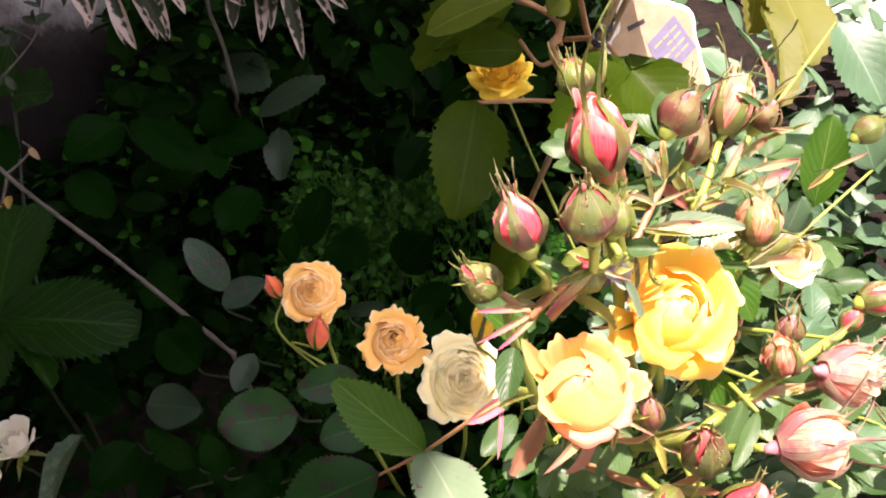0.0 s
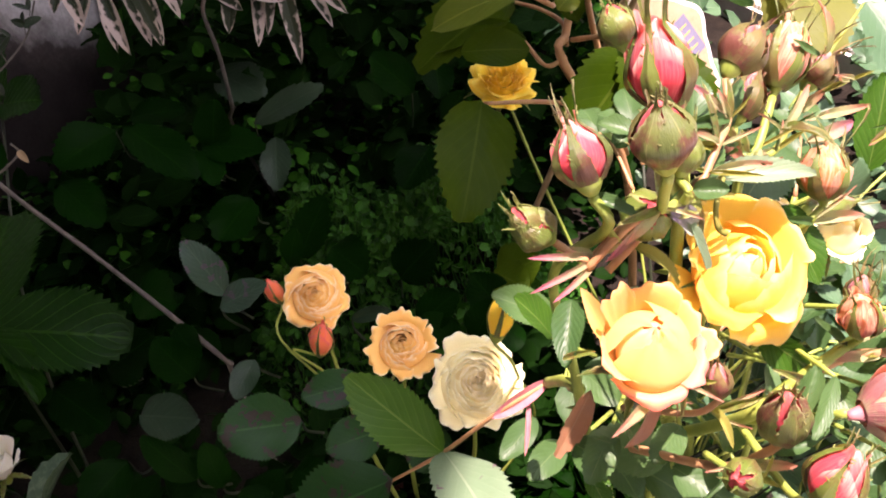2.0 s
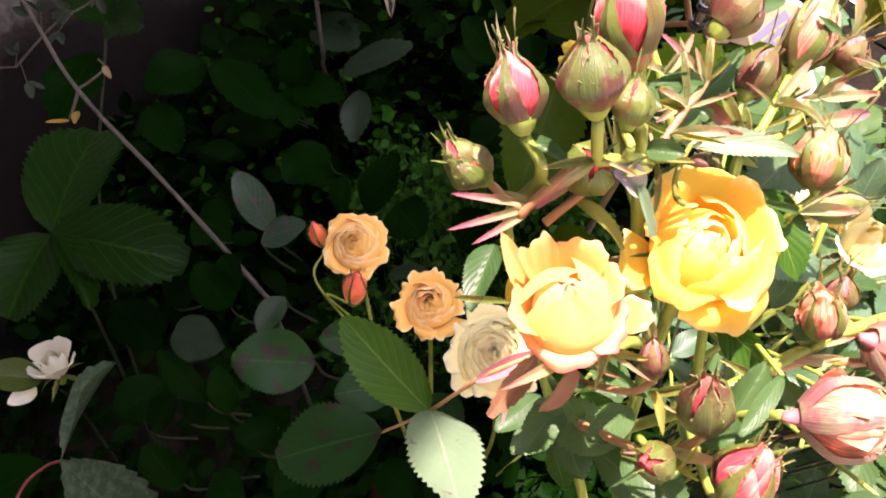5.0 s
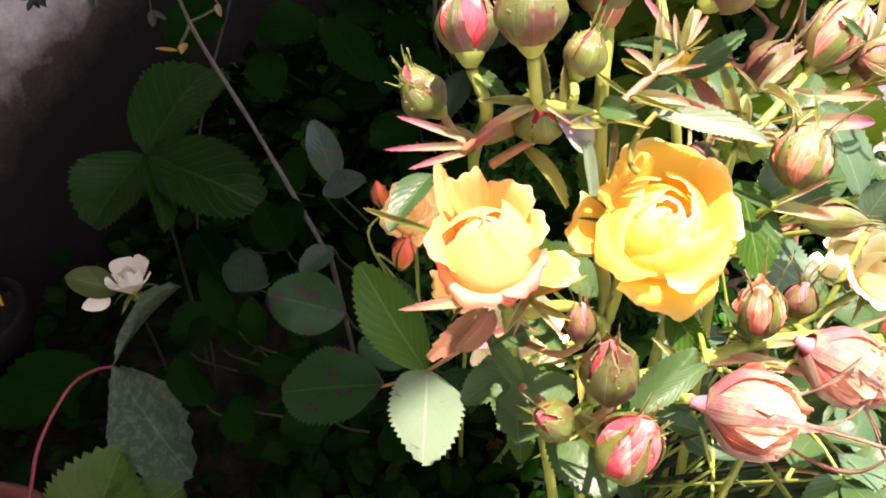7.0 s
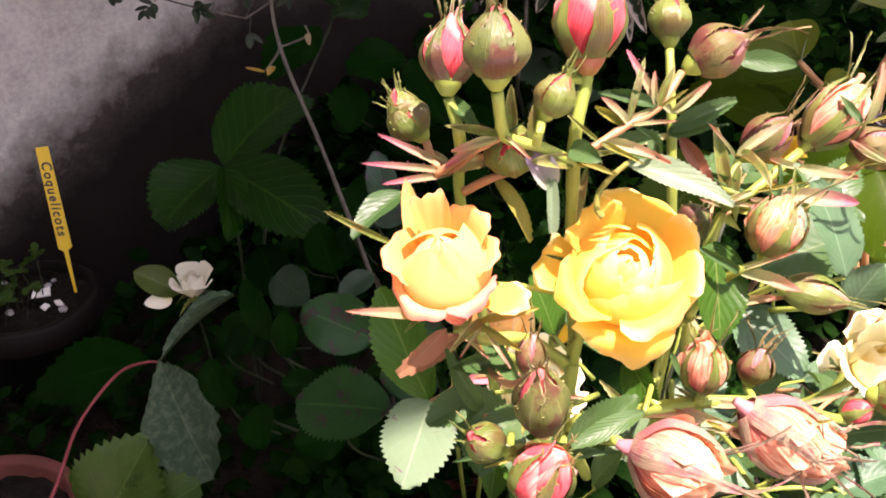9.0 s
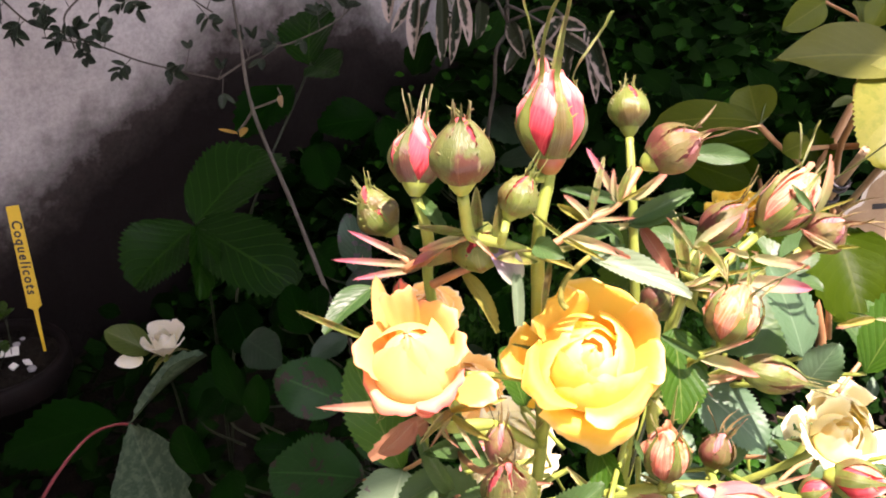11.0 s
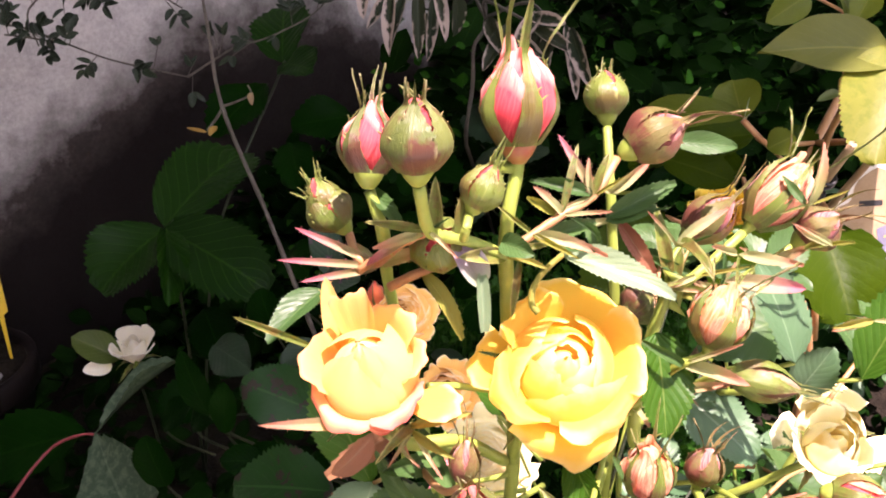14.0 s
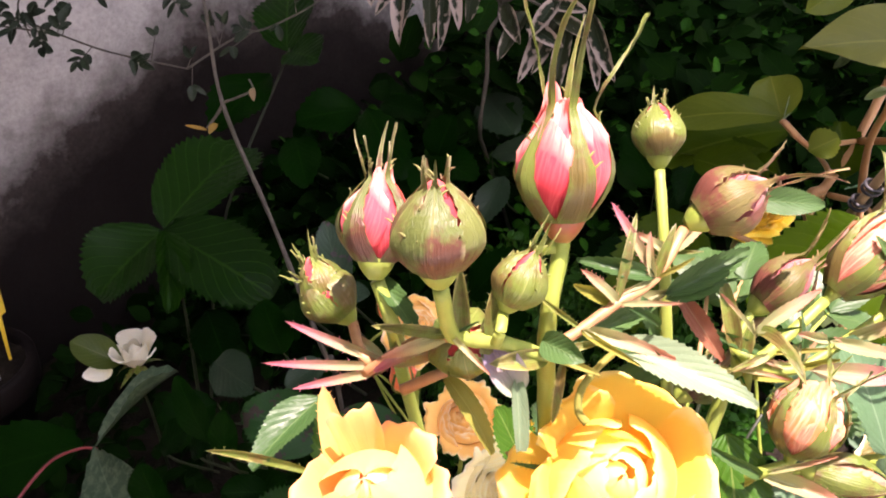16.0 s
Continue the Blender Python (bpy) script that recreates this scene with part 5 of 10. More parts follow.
bud(bush, (0.2420, 0.2308, 0.4787), (0.966, -0.013, 0.256), 0.0148, 0.0111, GREEN_BUD, seed=60, taper=0.6, tips=0.4, loose=0.1)

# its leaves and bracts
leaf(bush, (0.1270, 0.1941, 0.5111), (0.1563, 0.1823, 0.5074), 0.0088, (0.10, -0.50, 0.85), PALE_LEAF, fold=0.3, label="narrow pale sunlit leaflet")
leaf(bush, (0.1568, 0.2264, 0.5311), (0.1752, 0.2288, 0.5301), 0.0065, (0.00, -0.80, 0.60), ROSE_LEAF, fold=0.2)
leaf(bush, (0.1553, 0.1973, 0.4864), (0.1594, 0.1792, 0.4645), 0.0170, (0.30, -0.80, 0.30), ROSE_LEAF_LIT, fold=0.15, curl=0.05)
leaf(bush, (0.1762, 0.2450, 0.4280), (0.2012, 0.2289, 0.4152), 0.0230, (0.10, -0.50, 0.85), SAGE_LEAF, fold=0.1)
leaf(bush, (0.2148, 0.2667, 0.4518), (0.1799, 0.2457, 0.4468), 0.0280, (0.10, -0.40, 0.90), ROSE_LEAF, fold=0.1)
leaf(bush, (0.0685, 0.1727, 0.5081), (0.0575, 0.1575, 0.5022), 0.0085, (-0.50, -0.75, 0.30), ROSE_LEAF, fold=0.25)
leaf(bush, (0.1342, 0.1758, 0.4584), (0.1444, 0.1617, 0.4470), 0.0120, (-0.60, -0.60, 0.30), ROSE_LEAF_LIT, fold=0.2)
leaf(bush, (0.1196, 0.1450, 0.4461), (0.1358, 0.1526, 0.4629), 0.0110, (-0.20, -0.60, 0.70), ROSE_LEAF, fold=0.35)
leaf(bush, (0.0828, 0.1570, 0.4761), (0.0720, 0.1555, 0.4620), 0.0065, (0.30, -0.80, 0.30), RED_BRACT, fold=0.3, teeth=0)
leaf(bush, (0.0804, 0.1805, 0.5114), (0.0570, 0.1717, 0.5168), 0.0020, (0.00, -0.80, 0.60), PINK_BRACT, teeth=0, fold=0.4)
leaf(bush, (0.0803, 0.1809, 0.5121), (0.0603, 0.1783, 0.5226), 0.0022, (0.00, -0.80, 0.60), PINK_BRACT, teeth=0, fold=0.4)
leaf(bush, (0.0805, 0.1801, 0.5108), (0.0628, 0.1713, 0.5111), 0.0020, (0.00, -0.80, 0.60), PINK_BRACT, teeth=0, fold=0.4)
leaf(bush, (0.0934, 0.1706, 0.5281), (0.0791, 0.1717, 0.5167), 0.0024, (0.00, -0.80, 0.60), PINK_BRACT, teeth=0, fold=0.4)
leaf(bush, (0.0912, 0.1820, 0.5095), (0.1039, 0.1740, 0.4957), 0.0046, (0.40, -0.60, 0.60), YELLOW_SEPAL, fold=0.3, teeth=10, curl=0.35, label="narrow drooping leaflet")
leaf(bush, (0.1005, 0.1782, 0.5222), (0.1083, 0.1748, 0.5116), 0.0072, (0.30, -0.80, 0.40), LILAC_BRACT, fold=0.45, teeth=0, shape=0.5, tip_sharp=0.5, label="lilac-flushed stipule")
leaf(bush, (0.1072, 0.1760, 0.5150), (0.1091, 0.1700, 0.5010), 0.0034, (0.30, -0.80, 0.40), PALE_LEAF, fold=0.5, teeth=16, shape=0.5, tip_sharp=0.3, curl=0.05)
stem(bush, [(0.1275, 0.1880, 0.5145), (0.1235, 0.1850, 0.5115), (0.1206, 0.1820, 0.5080), (0.1204, 0.1800, 0.5040), (0.1222, 0.1790, 0.5020)], 0.0007, 0.0010, YELLOW_SEPAL, name="tendril")
stem(bush, [(0.0906, 0.1752, 0.5240), (0.0840, 0.1762, 0.5190), (0.0764, 0.1775, 0.5116)], 0.0016, 0.0011, RED_STEM)
leaf(bush, (0.1019, 0.1745, 0.5245), (0.1054, 0.1811, 0.5413), 0.0042, (0.00, -0.80, 0.60), SEPAL, fold=0.4, teeth=0)
leaf(bush, (0.0969, 0.1733, 0.5239), (0.0961, 0.1742, 0.5405), 0.0035, (0.00, -0.80, 0.60), SEPAL, fold=0.4, teeth=0)
leaf(bush, (0.1120, 0.1809, 0.5206), (0.1202, 0.1752, 0.5208), 0.0060, (0.00, -0.80, 0.60), ROSE_LEAF, teeth=0, fold=0.4)
leaf(bush, (0.1130, 0.1809, 0.5166), (0.1023, 0.1722, 0.5208), 0.0042, (0.00, -0.80, 0.60), SEPAL, teeth=0, fold=0.4)
leaf(bush, (0.1342, 0.1954, 0.5281), (0.1242, 0.2015, 0.5419), 0.0022, (0.00, -0.80, 0.60), PINK_BRACT, teeth=0, fold=0.4)
leaf(bush, (0.1263, 0.1896, 0.5248), (0.1295, 0.2011, 0.5400), 0.0021, (0.00, -0.80, 0.60), SEPAL, teeth=0, fold=0.4)
leaf(bush, (0.1335, 0.1949, 0.5274), (0.1375, 0.2003, 0.5384), 0.0022, (0.00, -0.80, 0.60), SEPAL, teeth=0, fold=0.5)
leaf(bush, (0.1389, 0.2101, 0.5142), (0.1586, 0.2207, 0.5217), 0.0060, (0.00, -0.80, 0.60), ROSE_LEAF, fold=0.3, teeth=10)
leaf(bush, (0.1390, 0.2097, 0.5135), (0.1535, 0.2162, 0.5161), 0.0050, (0.00, -0.80, 0.60), ROSE_LEAF, fold=0.3, teeth=10)
leaf(bush, (0.1136, 0.1818, 0.5179), (0.1364, 0.2004, 0.5185), 0.0050, (0.00, -0.80, 0.60), ROSE_LEAF, fold=0.3, teeth=10)
leaf(bush, (0.1433, 0.2197, 0.5092), (0.1560, 0.2143, 0.4938), 0.0050, (0.00, -0.80, 0.60), RED_BRACT, fold=0.3, teeth=10)
leaf(bush, (0.1345, 0.2136, 0.5114), (0.1387, 0.2088, 0.5029), 0.0040, (0.00, -0.80, 0.60), ROSE_LEAF, fold=0.3, teeth=6)
leaf(bush, (0.1614, 0.2240, 0.4870), (0.1553, 0.2333, 0.5087), 0.0042, (0.00, -0.80, 0.60), SEPAL, fold=0.4, teeth=0)
leaf(bush, (0.1624, 0.2237, 0.4863), (0.1643, 0.2276, 0.4975), 0.0035, (0.00, -0.80, 0.60), SEPAL, fold=0.4, teeth=0)
leaf(bush, (0.1733, 0.2078, 0.4980), (0.1972, 0.2105, 0.4959), 0.0050, (0.00, -0.80, 0.60), PINK_BRACT, teeth=0, fold=0.4)
leaf(bush, (0.0778, 0.1820, 0.5330), (0.0892, 0.1699, 0.5281), 0.0042, (0.50, -0.70, 0.30), ROSE_LEAF, fold=0.4, teeth=6)
leaf(bush, (0.0701, 0.1614, 0.4975), (0.0520, 0.1500, 0.5144), 0.0018, (0.00, -0.80, 0.60), SEPAL, teeth=0, fold=0.4, curl=-0.25)
leaf(bush, (0.0807, 0.1554, 0.4816), (0.0601, 0.1392, 0.4918), 0.0036, (0.00, -0.80, 0.60), CREAM_BRACT, teeth=0, fold=0.3, shape=0.22)
leaf(bush, (0.0915, 0.1611, 0.4765), (0.1075, 0.1608, 0.4830), 0.0026, (0.00, -0.80, 0.60), YELLOW_SEPAL, teeth=0, fold=0.4)
leaf(bush, (0.1168, 0.1879, 0.5134), (0.1153, 0.1827, 0.4965), 0.0021, (0.00, -0.80, 0.60), SEPAL, teeth=0, fold=0.4, curl=0.4)
leaf(bush, (0.0901, 0.1904, 0.4496), (0.1051, 0.1629, 0.4497), 0.0060, (0.00, -0.80, 0.60), ROSE_LEAF, fold=0.5)
leaf(bush, (0.0923, 0.1898, 0.4388), (0.0822, 0.1714, 0.4502), 0.0070, (0.00, -0.80, 0.60), ROSE_LEAF, fold=0.5)
leaf(bush, (0.0900, 0.1814, 0.4264), (0.0800, 0.1738, 0.4545), 0.0060, (0.00, -0.80, 0.60), ROSE_LEAF, fold=0.5)

# a five-part leaf that reaches into the shade
stem(bush, [(0.0890, 0.2190, 0.4180), (0.0960, 0.2480, 0.3920), (0.1000, 0.2760, 0.3630)], 0.0026, 0.0025, GREEN_STEM, thorns=4)
stem(bush, [(0.1000, 0.2760, 0.3630), (0.0750, 0.2810, 0.3520), (0.0500, 0.3070, 0.3110), (0.0242, 0.3307, 0.2784), (-0.0080, 0.3383, 0.2668)], 0.0013, 0.0007, RED_STEM, name="leafstalk")
leaf(bush, (0.1010, 0.2770, 0.3635), (0.0710, 0.2800, 0.3510), 0.0075, (0.00, -0.70, 0.70), STIPULE, teeth=0, fold=0.45, shape=0.45)
leaf(bush, (0.0900, 0.2780, 0.3580), (0.0780, 0.2620, 0.3380), 0.0025, (0.00, -0.70, 0.70), STIPULE, teeth=0, fold=0.5)
# Sun and shade on these leaflets are painted as paler and darker colours.
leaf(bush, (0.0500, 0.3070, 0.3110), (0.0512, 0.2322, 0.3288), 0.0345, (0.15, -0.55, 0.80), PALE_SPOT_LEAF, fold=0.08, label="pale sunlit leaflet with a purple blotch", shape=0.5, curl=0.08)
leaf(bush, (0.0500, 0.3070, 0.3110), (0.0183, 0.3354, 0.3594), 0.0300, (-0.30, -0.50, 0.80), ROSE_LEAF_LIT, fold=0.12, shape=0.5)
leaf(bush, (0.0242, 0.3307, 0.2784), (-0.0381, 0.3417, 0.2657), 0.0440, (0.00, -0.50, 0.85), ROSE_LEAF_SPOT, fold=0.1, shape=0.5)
leaf(bush, (0.1048, 0.1862, 0.4018), (0.0792, 0.1945, 0.4228), 0.0177, (-0.36, -0.45, 0.85), ROSE_LEAF, shape=0.5, teeth=13, fold=0.15)
stem(bush, [(0.1048, 0.1862, 0.4018), (0.1269, 0.2237, 0.3818)], 0.0007, 0.0011, GREEN_STEM, name="leafstalk")
leaf(bush, (0.1058, 0.1843, 0.3998), (0.1180, 0.1604, 0.3939), 0.0177, (-0.12, -0.45, 0.85), ROSE_LEAF, shape=0.5, teeth=13, fold=0.15)
stem(bush, [(0.1058, 0.1843, 0.3998), (0.1275, 0.2226, 0.3798)], 0.0007, 0.0011, GREEN_STEM, name="leafstalk")
leaf(bush, (0.0881, 0.2037, 0.4014), (0.0903, 0.1819, 0.3947), 0.0168, (0.36, -0.45, 0.85), ROSE_LEAF, shape=0.5, teeth=13, fold=0.15)
stem(bush, [(0.0881, 0.2037, 0.4014), (0.1168, 0.2342, 0.3814)], 0.0007, 0.0011, GREEN_STEM, name="leafstalk")
leaf(bush, (0.1373, 0.1473, 0.4626), (0.1192, 0.1341, 0.4596), 0.0055, (0.12, -0.45, 0.85), ROSE_LEAF, shape=0.5, teeth=13, fold=0.15)
stem(bush, [(0.1373, 0.1473, 0.4626), (0.1464, 0.2004, 0.4426)], 0.0007, 0.0011, GREEN_STEM, name="leafstalk")
leaf(bush, (0.1672, 0.1372, 0.4116), (0.1428, 0.1288, 0.4123), 0.0114, (0.36, -0.45, 0.85), ROSE_LEAF, shape=0.5, teeth=13, fold=0.15)
stem(bush, [(0.1672, 0.1372, 0.4116), (0.1643, 0.1943, 0.3916)], 0.0007, 0.0011, GREEN_STEM, name="leafstalk")
leaf(bush, (0.2010, 0.2180, 0.4650), (0.1880, 0.2290, 0.4930), 0.0180, (0.24, -0.45, 0.85), SAGE_LEAF, shape=0.5, teeth=13, fold=0.15)
stem(bush, [(0.2010, 0.2180, 0.4650), (0.1800, 0.2300, 0.4450)], 0.0007, 0.0011, GREEN_STEM, name="leafstalk")
leaf(bush, (0.2282, 0.2319, 0.4508), (0.2422, 0.2419, 0.4855), 0.0182, (-0.24, -0.45, 0.85), ROSE_LEAF_LIT, shape=0.5, teeth=13, fold=0.15)
stem(bush, [(0.2282, 0.2319, 0.4508), (0.2009, 0.2511, 0.4308)], 0.0007, 0.0011, GREEN_STEM, name="leafstalk")
leaf(bush, (0.2062, 0.2233, 0.4502), (0.2127, 0.2216, 0.4689), 0.0137, (0.12, -0.45, 0.85), SAGE_LEAF, shape=0.5, teeth=13, fold=0.15)
stem(bush, [(0.2062, 0.2233, 0.4502), (0.1877, 0.2460, 0.4302)], 0.0007, 0.0011, GREEN_STEM, name="leafstalk")
leaf(bush, (0.3658, 0.3804, 0.4292), (0.3659, 0.3358, 0.3952), 0.0378, (-0.12, -0.45, 0.85), SAGE_LEAF, shape=0.5, teeth=13, fold=0.15)
stem(bush, [(0.3658, 0.3804, 0.4292), (0.2835, 0.3403, 0.4092)], 0.0007, 0.0011, GREEN_STEM, name="leafstalk")
leaf(bush, (0.3412, 0.3126, 0.3734), (0.3347, 0.3262, 0.4066), 0.0253, (-0.24, -0.45, 0.85), SAGE_LEAF, shape=0.5, teeth=13, fold=0.15)
stem(bush, [(0.3412, 0.3126, 0.3734), (0.2687, 0.2996, 0.3534)], 0.0007, 0.0011, GREEN_STEM, name="leafstalk")
leaf(bush, (0.2003, 0.1817, 0.4307), (0.2123, 0.1737, 0.4436), 0.0129, (-0.12, -0.45, 0.85), SAGE_LEAF, shape=0.5, teeth=13, fold=0.15)
stem(bush, [(0.2003, 0.1817, 0.4307), (0.1842, 0.2210, 0.4107)], 0.0007, 0.0011, GREEN_STEM, name="leafstalk")
leaf(bush, (0.1732, 0.1789, 0.4197), (0.1884, 0.1672, 0.4290), 0.0129, (0.00, -0.45, 0.85), ROSE_LEAF, shape=0.5, teeth=13, fold=0.15)
stem(bush, [(0.1732, 0.1789, 0.4197), (0.1679, 0.2193, 0.3997)], 0.0007, 0.0011, GREEN_STEM, name="leafstalk")
leaf(bush, (0.1812, 0.1514, 0.4209), (0.1844, 0.1364, 0.4230), 0.0142, (0.36, -0.45, 0.85), SAGE_LEAF, shape=0.5, teeth=13, fold=0.15)
stem(bush, [(0.1812, 0.1514, 0.4209), (0.1727, 0.2028, 0.4009)], 0.0007, 0.0011, GREEN_STEM, name="leafstalk")
leaf(bush, (0.0893, 0.1972, 0.4178), (0.0720, 0.1829, 0.4149), 0.0129, (0.12, -0.45, 0.85), ROSE_LEAF, shape=0.5, teeth=13, fold=0.15)
stem(bush, [(0.0893, 0.1972, 0.4178), (0.1176, 0.2303, 0.3978)], 0.0007, 0.0011, GREEN_STEM, name="leafstalk")
leaf(bush, (0.1084, 0.1829, 0.4220), (0.0911, 0.1732, 0.4246), 0.0115, (0.24, -0.45, 0.85), ROSE_LEAF, shape=0.5, teeth=13, fold=0.15)
stem(bush, [(0.1084, 0.1829, 0.4220), (0.1290, 0.2217, 0.4020)], 0.0007, 0.0011, GREEN_STEM, name="leafstalk")
leaf(bush, (0.1479, 0.1634, 0.4415), (0.1494, 0.1437, 0.4375), 0.0078, (-0.36, -0.45, 0.85), ROSE_LEAF, shape=0.5, teeth=13, fold=0.15)
stem(bush, [(0.1479, 0.1634, 0.4415), (0.1527, 0.2100, 0.4215)], 0.0007, 0.0011, GREEN_STEM, name="leafstalk")
leaf(bush, (0.1292, 0.2217, 0.4739), (0.1418, 0.2140, 0.4873), 0.0104, (-0.24, -0.45, 0.85), ROSE_LEAF, shape=0.5, teeth=13, fold=0.15)
stem(bush, [(0.1292, 0.2217, 0.4739), (0.1415, 0.2450, 0.4539)], 0.0007, 0.0011, GREEN_STEM, name="leafstalk")
leaf(bush, (0.1429, 0.1822, 0.4350), (0.1303, 0.1633, 0.4304), 0.0077, (0.36, -0.45, 0.85), ROSE_LEAF, shape=0.5, teeth=13, fold=0.15)
stem(bush, [(0.1429, 0.1822, 0.4350), (0.1497, 0.2213, 0.4150)], 0.0007, 0.0011, GREEN_STEM, name="leafstalk")
leaf(bush, (0.1863, 0.2348, 0.3985), (0.1968, 0.2341, 0.4169), 0.0104, (-0.36, -0.45, 0.85), SAGE_LEAF, shape=0.5, teeth=13, fold=0.15)
stem(bush, [(0.1863, 0.2348, 0.3985), (0.1758, 0.2529, 0.3785)], 0.0007, 0.0011, GREEN_STEM, name="leafstalk")
leaf(bush, (0.1680, 0.1993, 0.4040), (0.1799, 0.1854, 0.4017), 0.0114, (-0.36, -0.45, 0.85), SAGE_LEAF, shape=0.5, teeth=13, fold=0.15)
stem(bush, [(0.1680, 0.1993, 0.4040), (0.1648, 0.2316, 0.3840)], 0.0007, 0.0011, GREEN_STEM, name="leafstalk")
leaf(bush, (0.1292, 0.1854, 0.3926), (0.1368, 0.1842, 0.4111), 0.0095, (-0.36, -0.45, 0.85), ROSE_LEAF, shape=0.5, teeth=13, fold=0.15)
stem(bush, [(0.1292, 0.1854, 0.3926), (0.1415, 0.2233, 0.3726)], 0.0007, 0.0011, GREEN_STEM, name="leafstalk")
for i, p in enumerate(((0.1132, 0.1809, 0.5166), (0.1200, 0.1849, 0.5210), (0.1263, 0.1896, 0.5248), (0.1342, 0.1954, 0.5281), (0.1416, 0.2194, 0.5092), (0.1426, 0.2420, 0.5068), (0.1620, 0.2241, 0.4833), (0.1688, 0.2245, 0.4895), (0.1766, 0.2251, 0.4848), (0.1890, 0.2324, 0.4891), (0.1547, 0.2163, 0.4451), (0.1708, 0.2236, 0.4466), (0.1372, 0.1596, 0.4511), (0.1531, 0.1585, 0.4583), (0.1626, 0.1541, 0.4527), (0.1790, 0.1659, 0.4538), (0.0949, 0.1699, 0.5285), (0.0803, 0.1809, 0.5121), (0.0922, 0.1622, 0.4743), (0.1108, 0.1411, 0.4517), (0.1029, 0.1472, 0.4445), (0.1623, 0.1905, 0.4813), (0.1574, 0.1996, 0.5124), (0.1752, 0.2053, 0.5084), (0.2043, 0.2215, 0.5043), (0.1978, 0.2299, 0.5124), (0.2185, 0.2146, 0.4844), (0.1760, 0.1515, 0.4606), (0.1156, 0.1869, 0.4805), (0.0880, 0.1650, 0.4667), (0.1067, 0.1647, 0.4484))):
    bracts(bush, p, 300 + i)
leaf(bush, (0.0864, 0.2242, 0.3823), (0.0970, 0.2043, 0.3793), 0.0204, (0.00, -0.45, 0.85), ROSE_LEAF, shape=0.5, teeth=13, fold=0.2)
stem(bush, [(0.0864, 0.2242, 0.3823), (0.1158, 0.2465, 0.3623)], 0.0007, 0.0011, GREEN_STEM, name="leafstalk")
leaf(bush, (0.1024, 0.2052, 0.3787), (0.1191, 0.1791, 0.3691), 0.0229, (0.24, -0.45, 0.85), ROSE_LEAF, shape=0.5, teeth=13, fold=0.2)
stem(bush, [(0.1024, 0.2052, 0.3787), (0.1255, 0.2351, 0.3587)], 0.0007, 0.0011, GREEN_STEM, name="leafstalk")
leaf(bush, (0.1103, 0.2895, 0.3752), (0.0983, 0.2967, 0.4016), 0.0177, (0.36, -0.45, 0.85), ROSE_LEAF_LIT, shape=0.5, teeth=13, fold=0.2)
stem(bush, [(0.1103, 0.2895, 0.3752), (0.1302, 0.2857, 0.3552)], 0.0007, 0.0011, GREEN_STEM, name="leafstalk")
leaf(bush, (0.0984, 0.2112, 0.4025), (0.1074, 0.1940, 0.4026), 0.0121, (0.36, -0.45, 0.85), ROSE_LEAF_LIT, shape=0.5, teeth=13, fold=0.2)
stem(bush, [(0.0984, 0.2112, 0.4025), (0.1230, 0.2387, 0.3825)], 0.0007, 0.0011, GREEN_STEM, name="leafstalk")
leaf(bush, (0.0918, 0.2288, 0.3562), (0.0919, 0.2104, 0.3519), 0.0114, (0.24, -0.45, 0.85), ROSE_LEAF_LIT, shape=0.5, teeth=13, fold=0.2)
stem(bush, [(0.0918, 0.2288, 0.3562), (0.1191, 0.2493, 0.3362)], 0.0007, 0.0011, GREEN_STEM, name="leafstalk")
leaf(bush, (0.0817, 0.1945, 0.4449), (0.0621, 0.1842, 0.4335), 0.0080, (0.00, -0.80, 0.60), RED_BRACT, teeth=6, fold=0.3)
bush_sprays()

# the shaded rose behind, in its own pot
rose2 = thing("rose_bush", (0.05, 0.50, -0.04), "shaded miniature rose with apricot and cream blooms and spotted leaves", "rose bush")
bloom(rose2, (0.0315, 0.5345, 0.2555), (-0.05, -0.62, 0.78), 0.0215, APRICOT_PETAL, APRICOT_CORE, [(51 * i + 12, 1.04 + 0.05 * (i % 3), 0.34 - 0.05 * (i % 2), 0.62, 0.45, 0.06) for i in range(7)], inner=30, height=0.74, fill=0.90, shut=0.36, drop=0.30, ruffle=1.1, seed=21, label="apricot double bloom")
bloom(rose2, (0.0712, 0.4620, 0.2430), (-0.02, -0.50, 0.86), 0.0205, APRICOT_PETAL, APRICOT_CORE, [(51 * i + 40, 1.06 + 0.14 * (i % 2), 0.50 - 0.07 * (i % 3), 0.50, 0.35, 0.22) for i in range(7)], inner=26, height=0.80, fill=0.86, shut=0.40, drop=0.24, ruffle=1.5, seed=22, label="apricot double bloom with ragged petals")
bloom(rose2, (0.1020, 0.4070, 0.2410), (-0.02, -0.66, 0.75), 0.0250, CREAM_PETAL, CREAM_CORE, [(40 * i + 5, 1.04 + 0.10 * (i % 3), 0.36 - 0.06 * (i % 2), 0.62, 0.40, 0.01) for i in range(9)], inner=46, height=0.64, fill=1.0, shut=0.26, drop=0.34, ruffle=1.7, seed=23, label="fading cream double bloom")
bud(rose2, (0.0185, 0.5117, 0.2206), (0.267, -0.129, 0.955), 0.0325, 0.0195, RED_BUD, seed=188, taper=2.2, tips=0.1, loose=0.2, sepals=4, slim=0.5, layers=5, blunt=0.4)
bud(rose2, (0.0080, 0.5532, 0.2476), (-0.214, 0.012, 0.977), 0.0249, 0.0150, RED_BUD, seed=189, taper=2.2, tips=0.1, loose=0.2, sepals=4, slim=0.5, layers=4, blunt=0.4)
